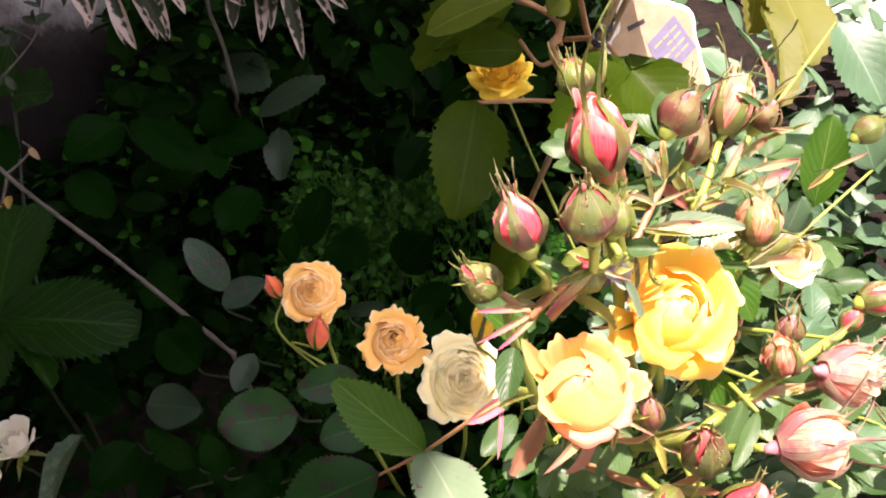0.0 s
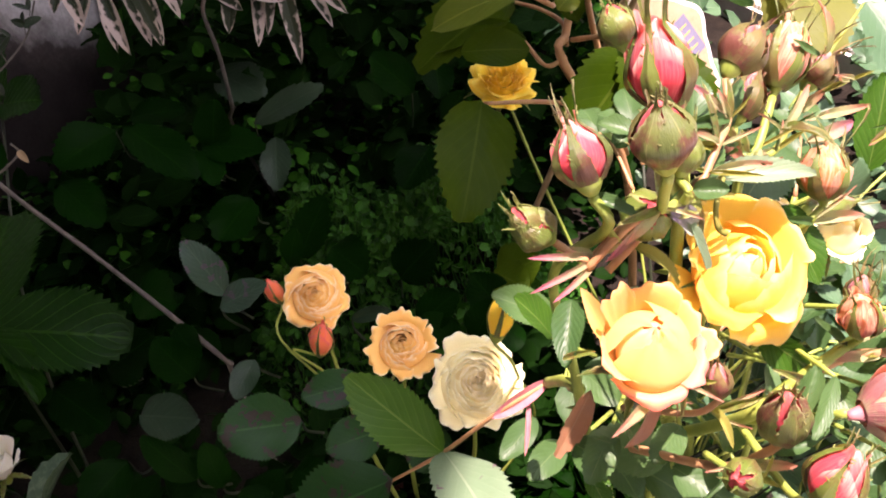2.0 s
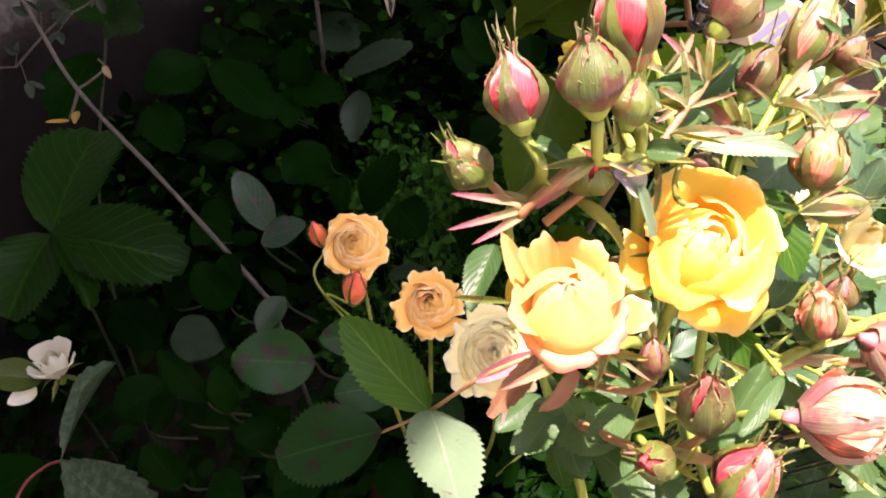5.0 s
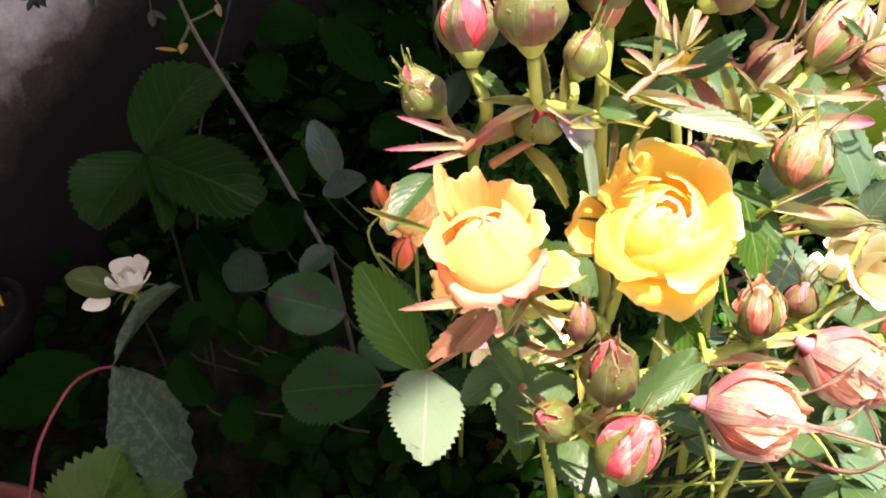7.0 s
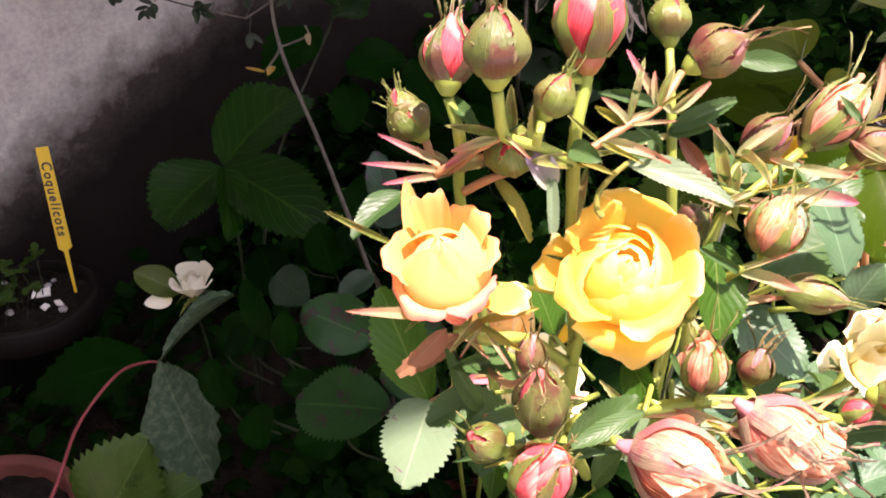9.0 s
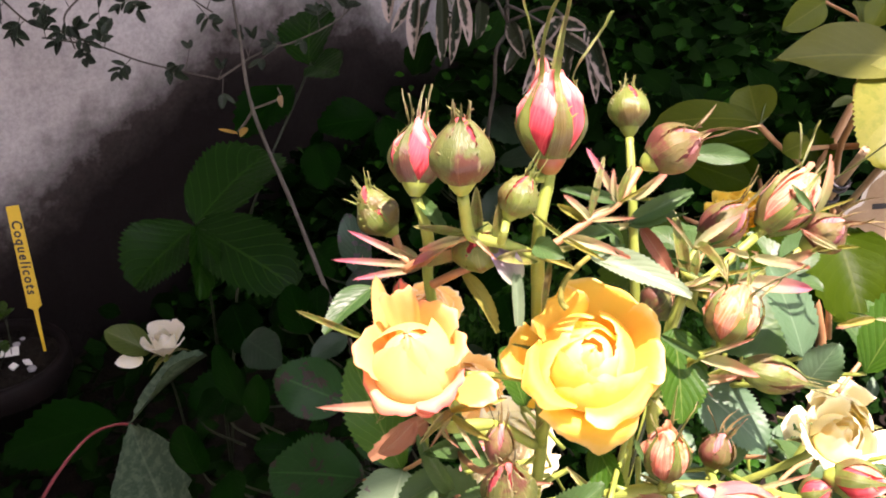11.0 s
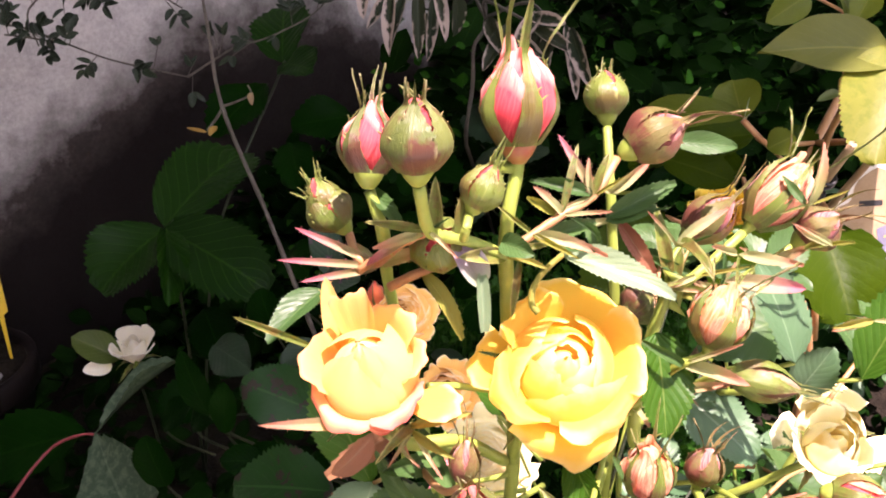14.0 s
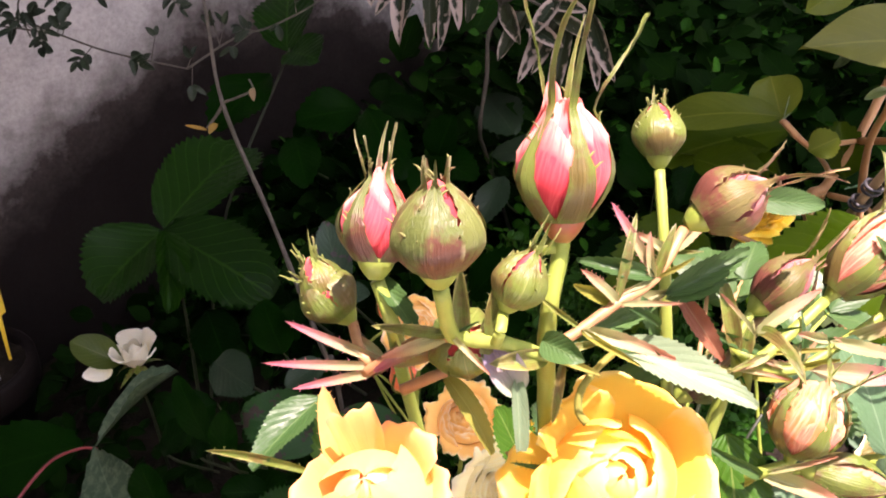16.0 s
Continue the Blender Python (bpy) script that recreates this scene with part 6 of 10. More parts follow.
bud(rose2, (0.1084, 0.3698, 0.3055), (0.509, 0.280, 0.814), 0.0299, 0.0190, DEEP_YELLOW, seed=190, taper=2.5, tips=0.0, loose=0.1, sepals=3, open_top=0.2, label="deep yellow bud under a leaf")
leaf(rose2, (0.1417, 0.3561, 0.3142), (0.1123, 0.3701, 0.3411), 0.0230, (0.00, -0.40, 0.90), ROSE_LEAF, shape=0.5)
stem(rose2, [(0.0500, 0.5000, -0.0400), (0.0300, 0.5200, 0.1200), (0.0305, 0.5395, 0.2470)], 0.0020, 0.0015, GREEN_STEM, thorns=4)
stem(rose2, [(0.0500, 0.5000, -0.0400), (0.0600, 0.5000, 0.1000), (0.0706, 0.4660, 0.2320)], 0.0020, 0.0015, GREEN_STEM, thorns=4)
stem(rose2, [(0.0500, 0.5000, -0.0400), (0.1000, 0.4700, 0.0800), (0.1012, 0.4135, 0.2300)], 0.0020, 0.0015, GREEN_STEM, thorns=4)
stem(rose2, [(0.0280, 0.5200, 0.1800), (0.0018, 0.5165, 0.2317), (0.0168, 0.5209, 0.2155)], 0.0010, 0.0010, GREEN_STEM)
stem(rose2, [(0.0280, 0.5200, 0.1600), (-0.0032, 0.5235, 0.2395), (0.0077, 0.5528, 0.2470)], 0.0010, 0.0010, GREEN_STEM)
stem(rose2, [(0.0500, 0.5000, -0.0400), (0.1500, 0.4600, 0.1000), (0.1254, 0.3903, 0.2530), (0.1082, 0.3695, 0.3050)], 0.0012, 0.0010, GREEN_STEM)
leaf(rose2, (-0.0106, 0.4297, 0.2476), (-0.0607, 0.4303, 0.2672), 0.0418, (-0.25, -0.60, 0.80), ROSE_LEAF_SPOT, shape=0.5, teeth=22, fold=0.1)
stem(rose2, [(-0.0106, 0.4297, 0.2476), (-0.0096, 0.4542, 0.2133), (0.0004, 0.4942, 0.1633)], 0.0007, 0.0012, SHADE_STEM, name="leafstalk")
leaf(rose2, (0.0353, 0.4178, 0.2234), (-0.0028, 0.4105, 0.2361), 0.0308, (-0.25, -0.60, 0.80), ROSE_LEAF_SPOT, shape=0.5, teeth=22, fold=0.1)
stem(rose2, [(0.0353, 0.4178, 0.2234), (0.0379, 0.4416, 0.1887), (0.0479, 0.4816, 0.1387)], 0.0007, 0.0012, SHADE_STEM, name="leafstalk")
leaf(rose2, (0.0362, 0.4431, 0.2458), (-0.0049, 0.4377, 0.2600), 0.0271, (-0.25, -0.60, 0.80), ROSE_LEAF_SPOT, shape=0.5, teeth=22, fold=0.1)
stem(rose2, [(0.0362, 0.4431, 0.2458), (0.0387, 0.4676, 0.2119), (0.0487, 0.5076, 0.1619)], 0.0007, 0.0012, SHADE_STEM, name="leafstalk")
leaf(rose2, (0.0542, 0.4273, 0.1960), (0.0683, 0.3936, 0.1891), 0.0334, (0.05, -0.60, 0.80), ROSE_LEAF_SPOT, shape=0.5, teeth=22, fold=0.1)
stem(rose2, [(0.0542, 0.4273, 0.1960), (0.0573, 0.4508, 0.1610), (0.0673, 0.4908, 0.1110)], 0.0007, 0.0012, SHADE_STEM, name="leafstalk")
leaf(rose2, (-0.0339, 0.5346, 0.2792), (0.0009, 0.5155, 0.2982), 0.0216, (0.05, -0.60, 0.80), BLUE_LEAF_SPOT, shape=0.5, teeth=22, fold=0.1)
stem(rose2, [(-0.0339, 0.5346, 0.2792), (-0.0337, 0.5611, 0.2473), (-0.0237, 0.6011, 0.1973)], 0.0007, 0.0012, SHADE_STEM, name="leafstalk")
leaf(rose2, (-0.0283, 0.5627, 0.2675), (-0.0421, 0.5764, 0.3158), 0.0255, (0.00, -0.60, 0.80), BLUE_LEAF_SPOT, shape=0.5, teeth=22, fold=0.1)
stem(rose2, [(-0.0283, 0.5627, 0.2675), (-0.0279, 0.5893, 0.2359), (-0.0179, 0.6293, 0.1859)], 0.0007, 0.0012, SHADE_STEM, name="leafstalk")
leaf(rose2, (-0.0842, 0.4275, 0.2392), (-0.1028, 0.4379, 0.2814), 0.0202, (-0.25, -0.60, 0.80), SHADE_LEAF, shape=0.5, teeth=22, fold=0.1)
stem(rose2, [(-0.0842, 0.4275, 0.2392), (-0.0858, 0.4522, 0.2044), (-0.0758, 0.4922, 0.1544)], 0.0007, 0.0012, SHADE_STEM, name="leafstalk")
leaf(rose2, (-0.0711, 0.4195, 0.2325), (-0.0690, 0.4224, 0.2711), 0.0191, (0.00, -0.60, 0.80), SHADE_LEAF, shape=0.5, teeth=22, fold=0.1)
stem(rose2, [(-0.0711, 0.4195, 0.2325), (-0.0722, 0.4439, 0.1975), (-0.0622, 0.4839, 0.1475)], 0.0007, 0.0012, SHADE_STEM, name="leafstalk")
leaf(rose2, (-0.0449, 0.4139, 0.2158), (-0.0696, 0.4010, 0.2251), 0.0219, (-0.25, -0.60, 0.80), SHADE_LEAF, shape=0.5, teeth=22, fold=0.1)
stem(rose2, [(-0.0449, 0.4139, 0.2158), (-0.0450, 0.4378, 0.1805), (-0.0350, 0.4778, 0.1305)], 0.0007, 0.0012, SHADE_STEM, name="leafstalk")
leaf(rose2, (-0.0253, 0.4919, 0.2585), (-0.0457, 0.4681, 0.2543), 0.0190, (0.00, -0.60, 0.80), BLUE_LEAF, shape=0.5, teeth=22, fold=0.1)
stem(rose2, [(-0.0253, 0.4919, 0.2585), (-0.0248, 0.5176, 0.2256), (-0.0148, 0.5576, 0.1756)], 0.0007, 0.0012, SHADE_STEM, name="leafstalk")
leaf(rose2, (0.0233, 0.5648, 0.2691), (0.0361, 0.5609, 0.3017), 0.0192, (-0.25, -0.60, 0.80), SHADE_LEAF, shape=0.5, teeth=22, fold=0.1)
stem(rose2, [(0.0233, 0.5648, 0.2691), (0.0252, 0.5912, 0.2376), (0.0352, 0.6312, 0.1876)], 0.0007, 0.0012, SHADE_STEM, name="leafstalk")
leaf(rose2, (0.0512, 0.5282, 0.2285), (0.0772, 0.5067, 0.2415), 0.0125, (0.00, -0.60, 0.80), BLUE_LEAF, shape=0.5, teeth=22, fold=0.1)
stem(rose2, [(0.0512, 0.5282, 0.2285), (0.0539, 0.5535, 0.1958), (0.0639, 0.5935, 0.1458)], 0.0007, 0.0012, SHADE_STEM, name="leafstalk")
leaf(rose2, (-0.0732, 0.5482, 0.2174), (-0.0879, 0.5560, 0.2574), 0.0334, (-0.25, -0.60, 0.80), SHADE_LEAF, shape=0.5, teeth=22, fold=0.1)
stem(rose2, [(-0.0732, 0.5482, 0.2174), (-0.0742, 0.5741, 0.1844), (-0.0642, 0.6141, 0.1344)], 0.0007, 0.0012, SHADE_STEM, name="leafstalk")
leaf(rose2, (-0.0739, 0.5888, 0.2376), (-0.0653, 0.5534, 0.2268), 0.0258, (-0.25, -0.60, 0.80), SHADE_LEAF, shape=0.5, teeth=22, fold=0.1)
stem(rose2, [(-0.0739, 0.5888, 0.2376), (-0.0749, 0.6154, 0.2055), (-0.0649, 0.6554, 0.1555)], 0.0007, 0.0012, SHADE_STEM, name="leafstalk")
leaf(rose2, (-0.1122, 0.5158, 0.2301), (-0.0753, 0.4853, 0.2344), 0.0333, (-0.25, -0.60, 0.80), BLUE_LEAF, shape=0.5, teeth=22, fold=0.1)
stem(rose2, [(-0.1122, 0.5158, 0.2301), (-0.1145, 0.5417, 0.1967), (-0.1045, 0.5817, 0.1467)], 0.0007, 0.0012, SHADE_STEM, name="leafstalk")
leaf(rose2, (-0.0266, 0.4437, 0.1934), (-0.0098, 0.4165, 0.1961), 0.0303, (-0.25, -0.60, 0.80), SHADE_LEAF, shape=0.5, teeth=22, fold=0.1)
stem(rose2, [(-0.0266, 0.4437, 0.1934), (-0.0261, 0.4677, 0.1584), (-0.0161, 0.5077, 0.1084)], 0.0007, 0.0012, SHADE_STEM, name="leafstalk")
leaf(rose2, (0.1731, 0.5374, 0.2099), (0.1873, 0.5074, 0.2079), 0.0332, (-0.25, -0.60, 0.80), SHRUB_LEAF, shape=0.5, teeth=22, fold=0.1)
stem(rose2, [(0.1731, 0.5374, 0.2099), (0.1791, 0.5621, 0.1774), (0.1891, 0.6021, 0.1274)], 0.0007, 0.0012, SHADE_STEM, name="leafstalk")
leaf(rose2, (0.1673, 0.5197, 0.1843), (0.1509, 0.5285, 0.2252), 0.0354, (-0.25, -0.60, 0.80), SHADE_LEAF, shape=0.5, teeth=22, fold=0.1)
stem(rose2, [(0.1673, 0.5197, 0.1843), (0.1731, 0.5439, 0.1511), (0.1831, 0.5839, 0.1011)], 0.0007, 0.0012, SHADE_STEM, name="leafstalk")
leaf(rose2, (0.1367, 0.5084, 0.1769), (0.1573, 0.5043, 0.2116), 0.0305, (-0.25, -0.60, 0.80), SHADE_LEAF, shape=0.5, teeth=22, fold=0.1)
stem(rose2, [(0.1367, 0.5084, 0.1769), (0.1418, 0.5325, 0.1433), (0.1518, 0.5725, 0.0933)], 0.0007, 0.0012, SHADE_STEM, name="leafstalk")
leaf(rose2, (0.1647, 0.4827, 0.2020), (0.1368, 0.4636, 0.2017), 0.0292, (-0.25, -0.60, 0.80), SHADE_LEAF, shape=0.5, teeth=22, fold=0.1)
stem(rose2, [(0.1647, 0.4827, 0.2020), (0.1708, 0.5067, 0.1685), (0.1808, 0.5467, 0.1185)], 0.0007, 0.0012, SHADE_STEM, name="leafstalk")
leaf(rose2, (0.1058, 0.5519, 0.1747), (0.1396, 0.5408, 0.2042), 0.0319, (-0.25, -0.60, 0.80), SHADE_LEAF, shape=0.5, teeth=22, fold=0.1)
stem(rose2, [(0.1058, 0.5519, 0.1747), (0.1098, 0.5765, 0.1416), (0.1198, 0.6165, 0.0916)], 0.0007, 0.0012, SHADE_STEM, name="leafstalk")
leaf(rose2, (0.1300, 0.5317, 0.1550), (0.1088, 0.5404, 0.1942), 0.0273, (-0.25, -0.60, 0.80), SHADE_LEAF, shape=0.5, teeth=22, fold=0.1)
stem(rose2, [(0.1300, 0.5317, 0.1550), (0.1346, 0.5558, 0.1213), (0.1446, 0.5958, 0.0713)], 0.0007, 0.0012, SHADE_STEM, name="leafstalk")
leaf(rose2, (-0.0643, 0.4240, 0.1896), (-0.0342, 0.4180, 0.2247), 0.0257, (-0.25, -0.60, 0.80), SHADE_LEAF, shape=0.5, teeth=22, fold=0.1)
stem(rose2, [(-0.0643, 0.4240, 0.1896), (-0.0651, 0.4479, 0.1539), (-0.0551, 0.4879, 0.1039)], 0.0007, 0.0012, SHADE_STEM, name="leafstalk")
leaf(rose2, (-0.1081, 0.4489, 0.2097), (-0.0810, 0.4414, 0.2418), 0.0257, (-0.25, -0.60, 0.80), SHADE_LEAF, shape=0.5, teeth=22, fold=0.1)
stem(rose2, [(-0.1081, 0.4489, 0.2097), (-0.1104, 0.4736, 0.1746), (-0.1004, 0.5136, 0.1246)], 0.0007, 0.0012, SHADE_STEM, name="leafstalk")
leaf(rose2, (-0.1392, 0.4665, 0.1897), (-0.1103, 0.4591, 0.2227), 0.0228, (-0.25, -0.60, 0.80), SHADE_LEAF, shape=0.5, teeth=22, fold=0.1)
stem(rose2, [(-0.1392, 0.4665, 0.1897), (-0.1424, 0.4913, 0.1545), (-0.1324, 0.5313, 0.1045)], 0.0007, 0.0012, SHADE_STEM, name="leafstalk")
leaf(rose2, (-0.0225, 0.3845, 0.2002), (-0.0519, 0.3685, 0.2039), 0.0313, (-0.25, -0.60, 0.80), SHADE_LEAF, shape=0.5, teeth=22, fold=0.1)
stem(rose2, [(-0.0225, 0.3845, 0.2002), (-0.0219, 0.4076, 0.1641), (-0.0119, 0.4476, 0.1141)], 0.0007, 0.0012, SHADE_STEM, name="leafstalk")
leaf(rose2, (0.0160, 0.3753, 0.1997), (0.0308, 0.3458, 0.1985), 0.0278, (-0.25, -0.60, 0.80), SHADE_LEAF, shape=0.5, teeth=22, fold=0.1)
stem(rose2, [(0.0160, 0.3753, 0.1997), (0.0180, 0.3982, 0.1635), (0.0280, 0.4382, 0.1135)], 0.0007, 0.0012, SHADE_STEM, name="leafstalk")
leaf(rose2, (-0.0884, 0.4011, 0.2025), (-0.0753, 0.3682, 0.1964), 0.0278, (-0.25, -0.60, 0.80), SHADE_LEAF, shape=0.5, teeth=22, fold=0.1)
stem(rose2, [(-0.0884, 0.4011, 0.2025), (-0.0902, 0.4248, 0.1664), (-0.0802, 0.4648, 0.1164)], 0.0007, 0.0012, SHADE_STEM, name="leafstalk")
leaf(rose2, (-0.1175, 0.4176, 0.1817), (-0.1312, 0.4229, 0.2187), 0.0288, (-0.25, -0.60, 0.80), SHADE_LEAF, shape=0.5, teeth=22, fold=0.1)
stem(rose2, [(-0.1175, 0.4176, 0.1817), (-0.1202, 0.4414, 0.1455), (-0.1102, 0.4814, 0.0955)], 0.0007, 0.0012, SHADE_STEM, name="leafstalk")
leaf(rose2, (0.1866, 0.5717, 0.1749), (0.2199, 0.5520, 0.1927), 0.0427, (-0.25, -0.60, 0.80), SHRUB_LEAF, shape=0.5, teeth=22, fold=0.1)
stem(rose2, [(0.1866, 0.5717, 0.1749), (0.1926, 0.5963, 0.1423), (0.2026, 0.6363, 0.0923)], 0.0007, 0.0012, SHADE_STEM, name="leafstalk")
leaf(rose2, (0.1496, 0.3430, 0.2821), (0.1564, 0.3134, 0.2785), 0.0190, (-0.25, -0.60, 0.80), ROSE_LEAF, shape=0.5, teeth=22, fold=0.1)
stem(rose2, [(0.1496, 0.3430, 0.2821), (0.1570, 0.3659, 0.2475), (0.1670, 0.4059, 0.1975)], 0.0007, 0.0012, SHADE_STEM, name="leafstalk")
leaf(rose2, (0.1144, 0.3392, 0.2662), (0.0842, 0.3214, 0.2672), 0.0158, (-0.25, -0.60, 0.80), ROSE_LEAF, shape=0.5, teeth=22, fold=0.1)
stem(rose2, [(0.1144, 0.3392, 0.2662), (0.1205, 0.3619, 0.2311), (0.1305, 0.4019, 0.1811)], 0.0007, 0.0012, SHADE_STEM, name="leafstalk")
leaf(rose2, (0.1118, 0.2958, 0.2922), (0.0844, 0.2804, 0.2973), 0.0171, (-0.25, -0.60, 0.80), ROSE_LEAF, shape=0.5, teeth=22, fold=0.1)
stem(rose2, [(0.1118, 0.2958, 0.2922), (0.1184, 0.3179, 0.2565), (0.1284, 0.3579, 0.2065)], 0.0007, 0.0012, SHADE_STEM, name="leafstalk")

# the broad-leaved shrub with its cane and label
shrub = thing("shrub", (0.36, 0.66, -0.12), "broad-leaved olive green shrub with red leafstalks and a yellow bloom", "shrub")
stem(shrub, [(0.3600, 0.6600, -0.1200), (0.3700, 0.6600, 0.1500), (0.3085, 0.6525, 0.3038), (0.3200, 0.6655, 0.3224), (0.3407, 0.6853, 0.3517), (0.3696, 0.7228, 0.4044)], 0.0050, 0.0030, RED_STEM)
stem(shrub, [(0.3127, 0.6544, 0.3072), (0.2937, 0.6567, 0.3046), (0.2923, 0.6920, 0.3146)], 0.0022, 0.0018, RED_STEM, name="leafstalk")
stem(shrub, [(0.3172, 0.6596, 0.3146), (0.3252, 0.6804, 0.3258), (0.3209, 0.7112, 0.3296), (0.3092, 0.7416, 0.3309)], 0.0022, 0.0018, RED_STEM, name="leafstalk")
stem(shrub, [(0.2957, 0.6331, 0.2772), (0.2674, 0.6357, 0.2880), (0.2251, 0.6418, 0.2992)], 0.0022, 0.0018, RED_STEM, name="leafstalk")
stem(shrub, [(0.3228, 0.6609, 0.3177), (0.3336, 0.6171, 0.3319), (0.3267, 0.5678, 0.3346)], 0.0025, 0.0018, RED_STEM, name="leafstalk")
stem(shrub, [(0.3407, 0.6853, 0.3517), (0.3756, 0.6019, 0.3888), (0.4139, 0.5241, 0.4018)], 0.0030, 0.0020, RED_STEM, name="leafstalk")
leaf(shrub, (0.3096, 0.7422, 0.3317), (0.2010, 0.7368, 0.3025), 0.0620, (-0.30, -0.50, 0.80), SHRUB_LEAF, fold=0.25, shape=0.45, teeth=10, curl=0.2)
leaf(shrub, (0.2950, 0.6917, 0.3149), (0.2164, 0.7568, 0.3069), 0.0360, (0.00, -0.30, 0.90), SHRUB_LEAF, fold=0.3, shape=0.45, teeth=10)
leaf(shrub, (0.2241, 0.6429, 0.3002), (0.1646, 0.5702, 0.2444), 0.0660, (-0.20, -0.85, 0.40), SHRUB_LEAF, fold=0.1, shape=0.42, teeth=14)
leaf(shrub, (0.3275, 0.5690, 0.3363), (0.2457, 0.5316, 0.3004), 0.0700, (0.10, -0.80, 0.50), SHRUB_LEAF, fold=0.15, shape=0.45, teeth=12)
leaf(shrub, (0.3370, 0.5766, 0.3321), (0.3165, 0.5111, 0.2960), 0.0750, (0.10, -0.80, 0.50), SHRUB_LEAF, fold=0.15, shape=0.45, teeth=12)
leaf(shrub, (0.3329, 0.6673, 0.3282), (0.3291, 0.6969, 0.3622), 0.0300, (0.00, -0.80, 0.50), SHRUB_LEAF, teeth=8)
leaf(shrub, (0.4215, 0.5210, 0.4004), (0.4048, 0.4398, 0.3624), 0.0620, (0.20, -0.70, 0.60), YELLOW_LEAF, fold=0.1, shape=0.5, teeth=16, label="sunlit yellowing leaf")
leaf(shrub, (0.4124, 0.5218, 0.3987), (0.3841, 0.4814, 0.3744), 0.0400, (0.20, -0.70, 0.60), YELLOW_LEAF, fold=0.2, shape=0.5, teeth=12, label="sunlit yellowing leaf")
leaf(shrub, (0.3818, 0.4734, 0.3958), (0.3527, 0.4028, 0.3669), 0.0300, (0.30, -0.70, 0.50), YELLOW_LEAF, fold=0.4, shape=0.4, teeth=10, label="sunlit yellowing leaf")
leaf(shrub, (0.3657, 0.6519, 0.4361), (0.2646, 0.6016, 0.4496), 0.0560, (0.00, -0.55, 0.80), YELLOW_LEAF, fold=0.12, shape=0.36, teeth=0, curl=0.12, tip_sharp=1.25, label="sunlit yellowing leaf with a drawn-out tip")
leaf(shrub, (0.3640, 0.6333, 0.4443), (0.3400, 0.5541, 0.3930), 0.0640, (-0.20, -0.80, 0.50), YELLOW_GREEN, fold=0.12, shape=0.5, teeth=30, tip_sharp=0.6, label="sunlit yellowing leaf, finely toothed")
leaf(shrub, (0.2647, 0.6140, 0.3945), (0.2572, 0.6350, 0.4173), 0.0340, (-0.20, -0.85, 0.40), LIT_OLIVE, fold=0.15, shape=0.55, teeth=0, tip_sharp=0.6)
leaf(shrub, (0.2647, 0.6125, 0.3948), (0.2754, 0.6320, 0.4158), 0.0075, (0.30, -0.80, 0.50), PALE_LEAF, fold=0.3, shape=0.55, teeth=14, label="pale folded rim")
leaf(shrub, (0.2647, 0.6140, 0.3945), (0.1883, 0.6300, 0.3851), 0.0290, (0.00, -0.60, 0.80), LIT_OLIVE, fold=0.15, shape=0.55, teeth=0, tip_sharp=0.6, curl=0.25)
leaf(shrub, (0.2820, 0.6000, 0.3790), (0.2990, 0.6000, 0.3902), 0.0210, (0.00, -0.80, 0.60), LIT_OLIVE, fold=0.2, shape=0.5, teeth=8)
leaf(shrub, (0.2193, 0.6600, 0.3414), (0.2737, 0.6400, 0.3341), 0.0340, (0.00, -0.70, 0.70), SHRUB_LEAF, fold=0.15, shape=0.5, teeth=0, tip_sharp=0.6)
leaf(shrub, (0.3286, 0.6200, 0.4160), (0.3119, 0.6100, 0.4131), 0.0070, (0.00, -0.70, 0.70), PALE_LEAF, fold=0.4, shape=0.5, teeth=0)
leaf(shrub, (0.3067, 0.6400, 0.4321), (0.2950, 0.6300, 0.4257), 0.0065, (0.00, -0.70, 0.70), BLUE_LIGHT, fold=0.3, shape=0.5, teeth=0)
leaf(shrub, (0.3218, 0.7200, 0.4613), (0.2887, 0.7000, 0.4426), 0.0260, (0.20, -0.80, 0.50), LIT_OLIVE, fold=0.15, shape=0.45, teeth=0)
leaf(shrub, (0.3688, 0.7200, 0.4643), (0.3548, 0.7000, 0.4457), 0.0240, (-0.30, -0.80, 0.50), LIT_OLIVE, fold=0.15, shape=0.45, teeth=0)
leaf(shrub, (0.3485, 0.7300, 0.4601), (0.3533, 0.7100, 0.4452), 0.0200, (0.40, -0.80, 0.50), LIT_OLIVE, fold=0.2, shape=0.45, teeth=0)
stem(shrub, [(0.3696, 0.7228, 0.4044), (0.3600, 0.7300, 0.4400), (0.3218, 0.7200, 0.4613)], 0.0018, 0.0012, RED_STEM, name="leafstalk")
stem(shrub, [(0.3640, 0.7290, 0.4300), (0.3688, 0.7200, 0.4643)], 0.0015, 0.0012, RED_STEM, name="leafstalk")
stem(shrub, [(0.3422, 0.6473, 0.3947), (0.3286, 0.6200, 0.4160)], 0.0012, 0.0010, RED_STEM, name="leafstalk")
leaf(shrub, (0.3021, 0.5089, 0.3624), (0.3138, 0.4559, 0.3283), 0.0550, (0.00, -0.70, 0.60), SHRUB_LEAF, fold=0.2, teeth=8)
stem(shrub, [(0.2647, 0.6140, 0.3945), (0.2813, 0.6100, 0.3805), (0.2950, 0.6300, 0.3700), (0.3407, 0.6853, 0.3517)], 0.0022, 0.0020, RED_STEM, name="leafstalk")
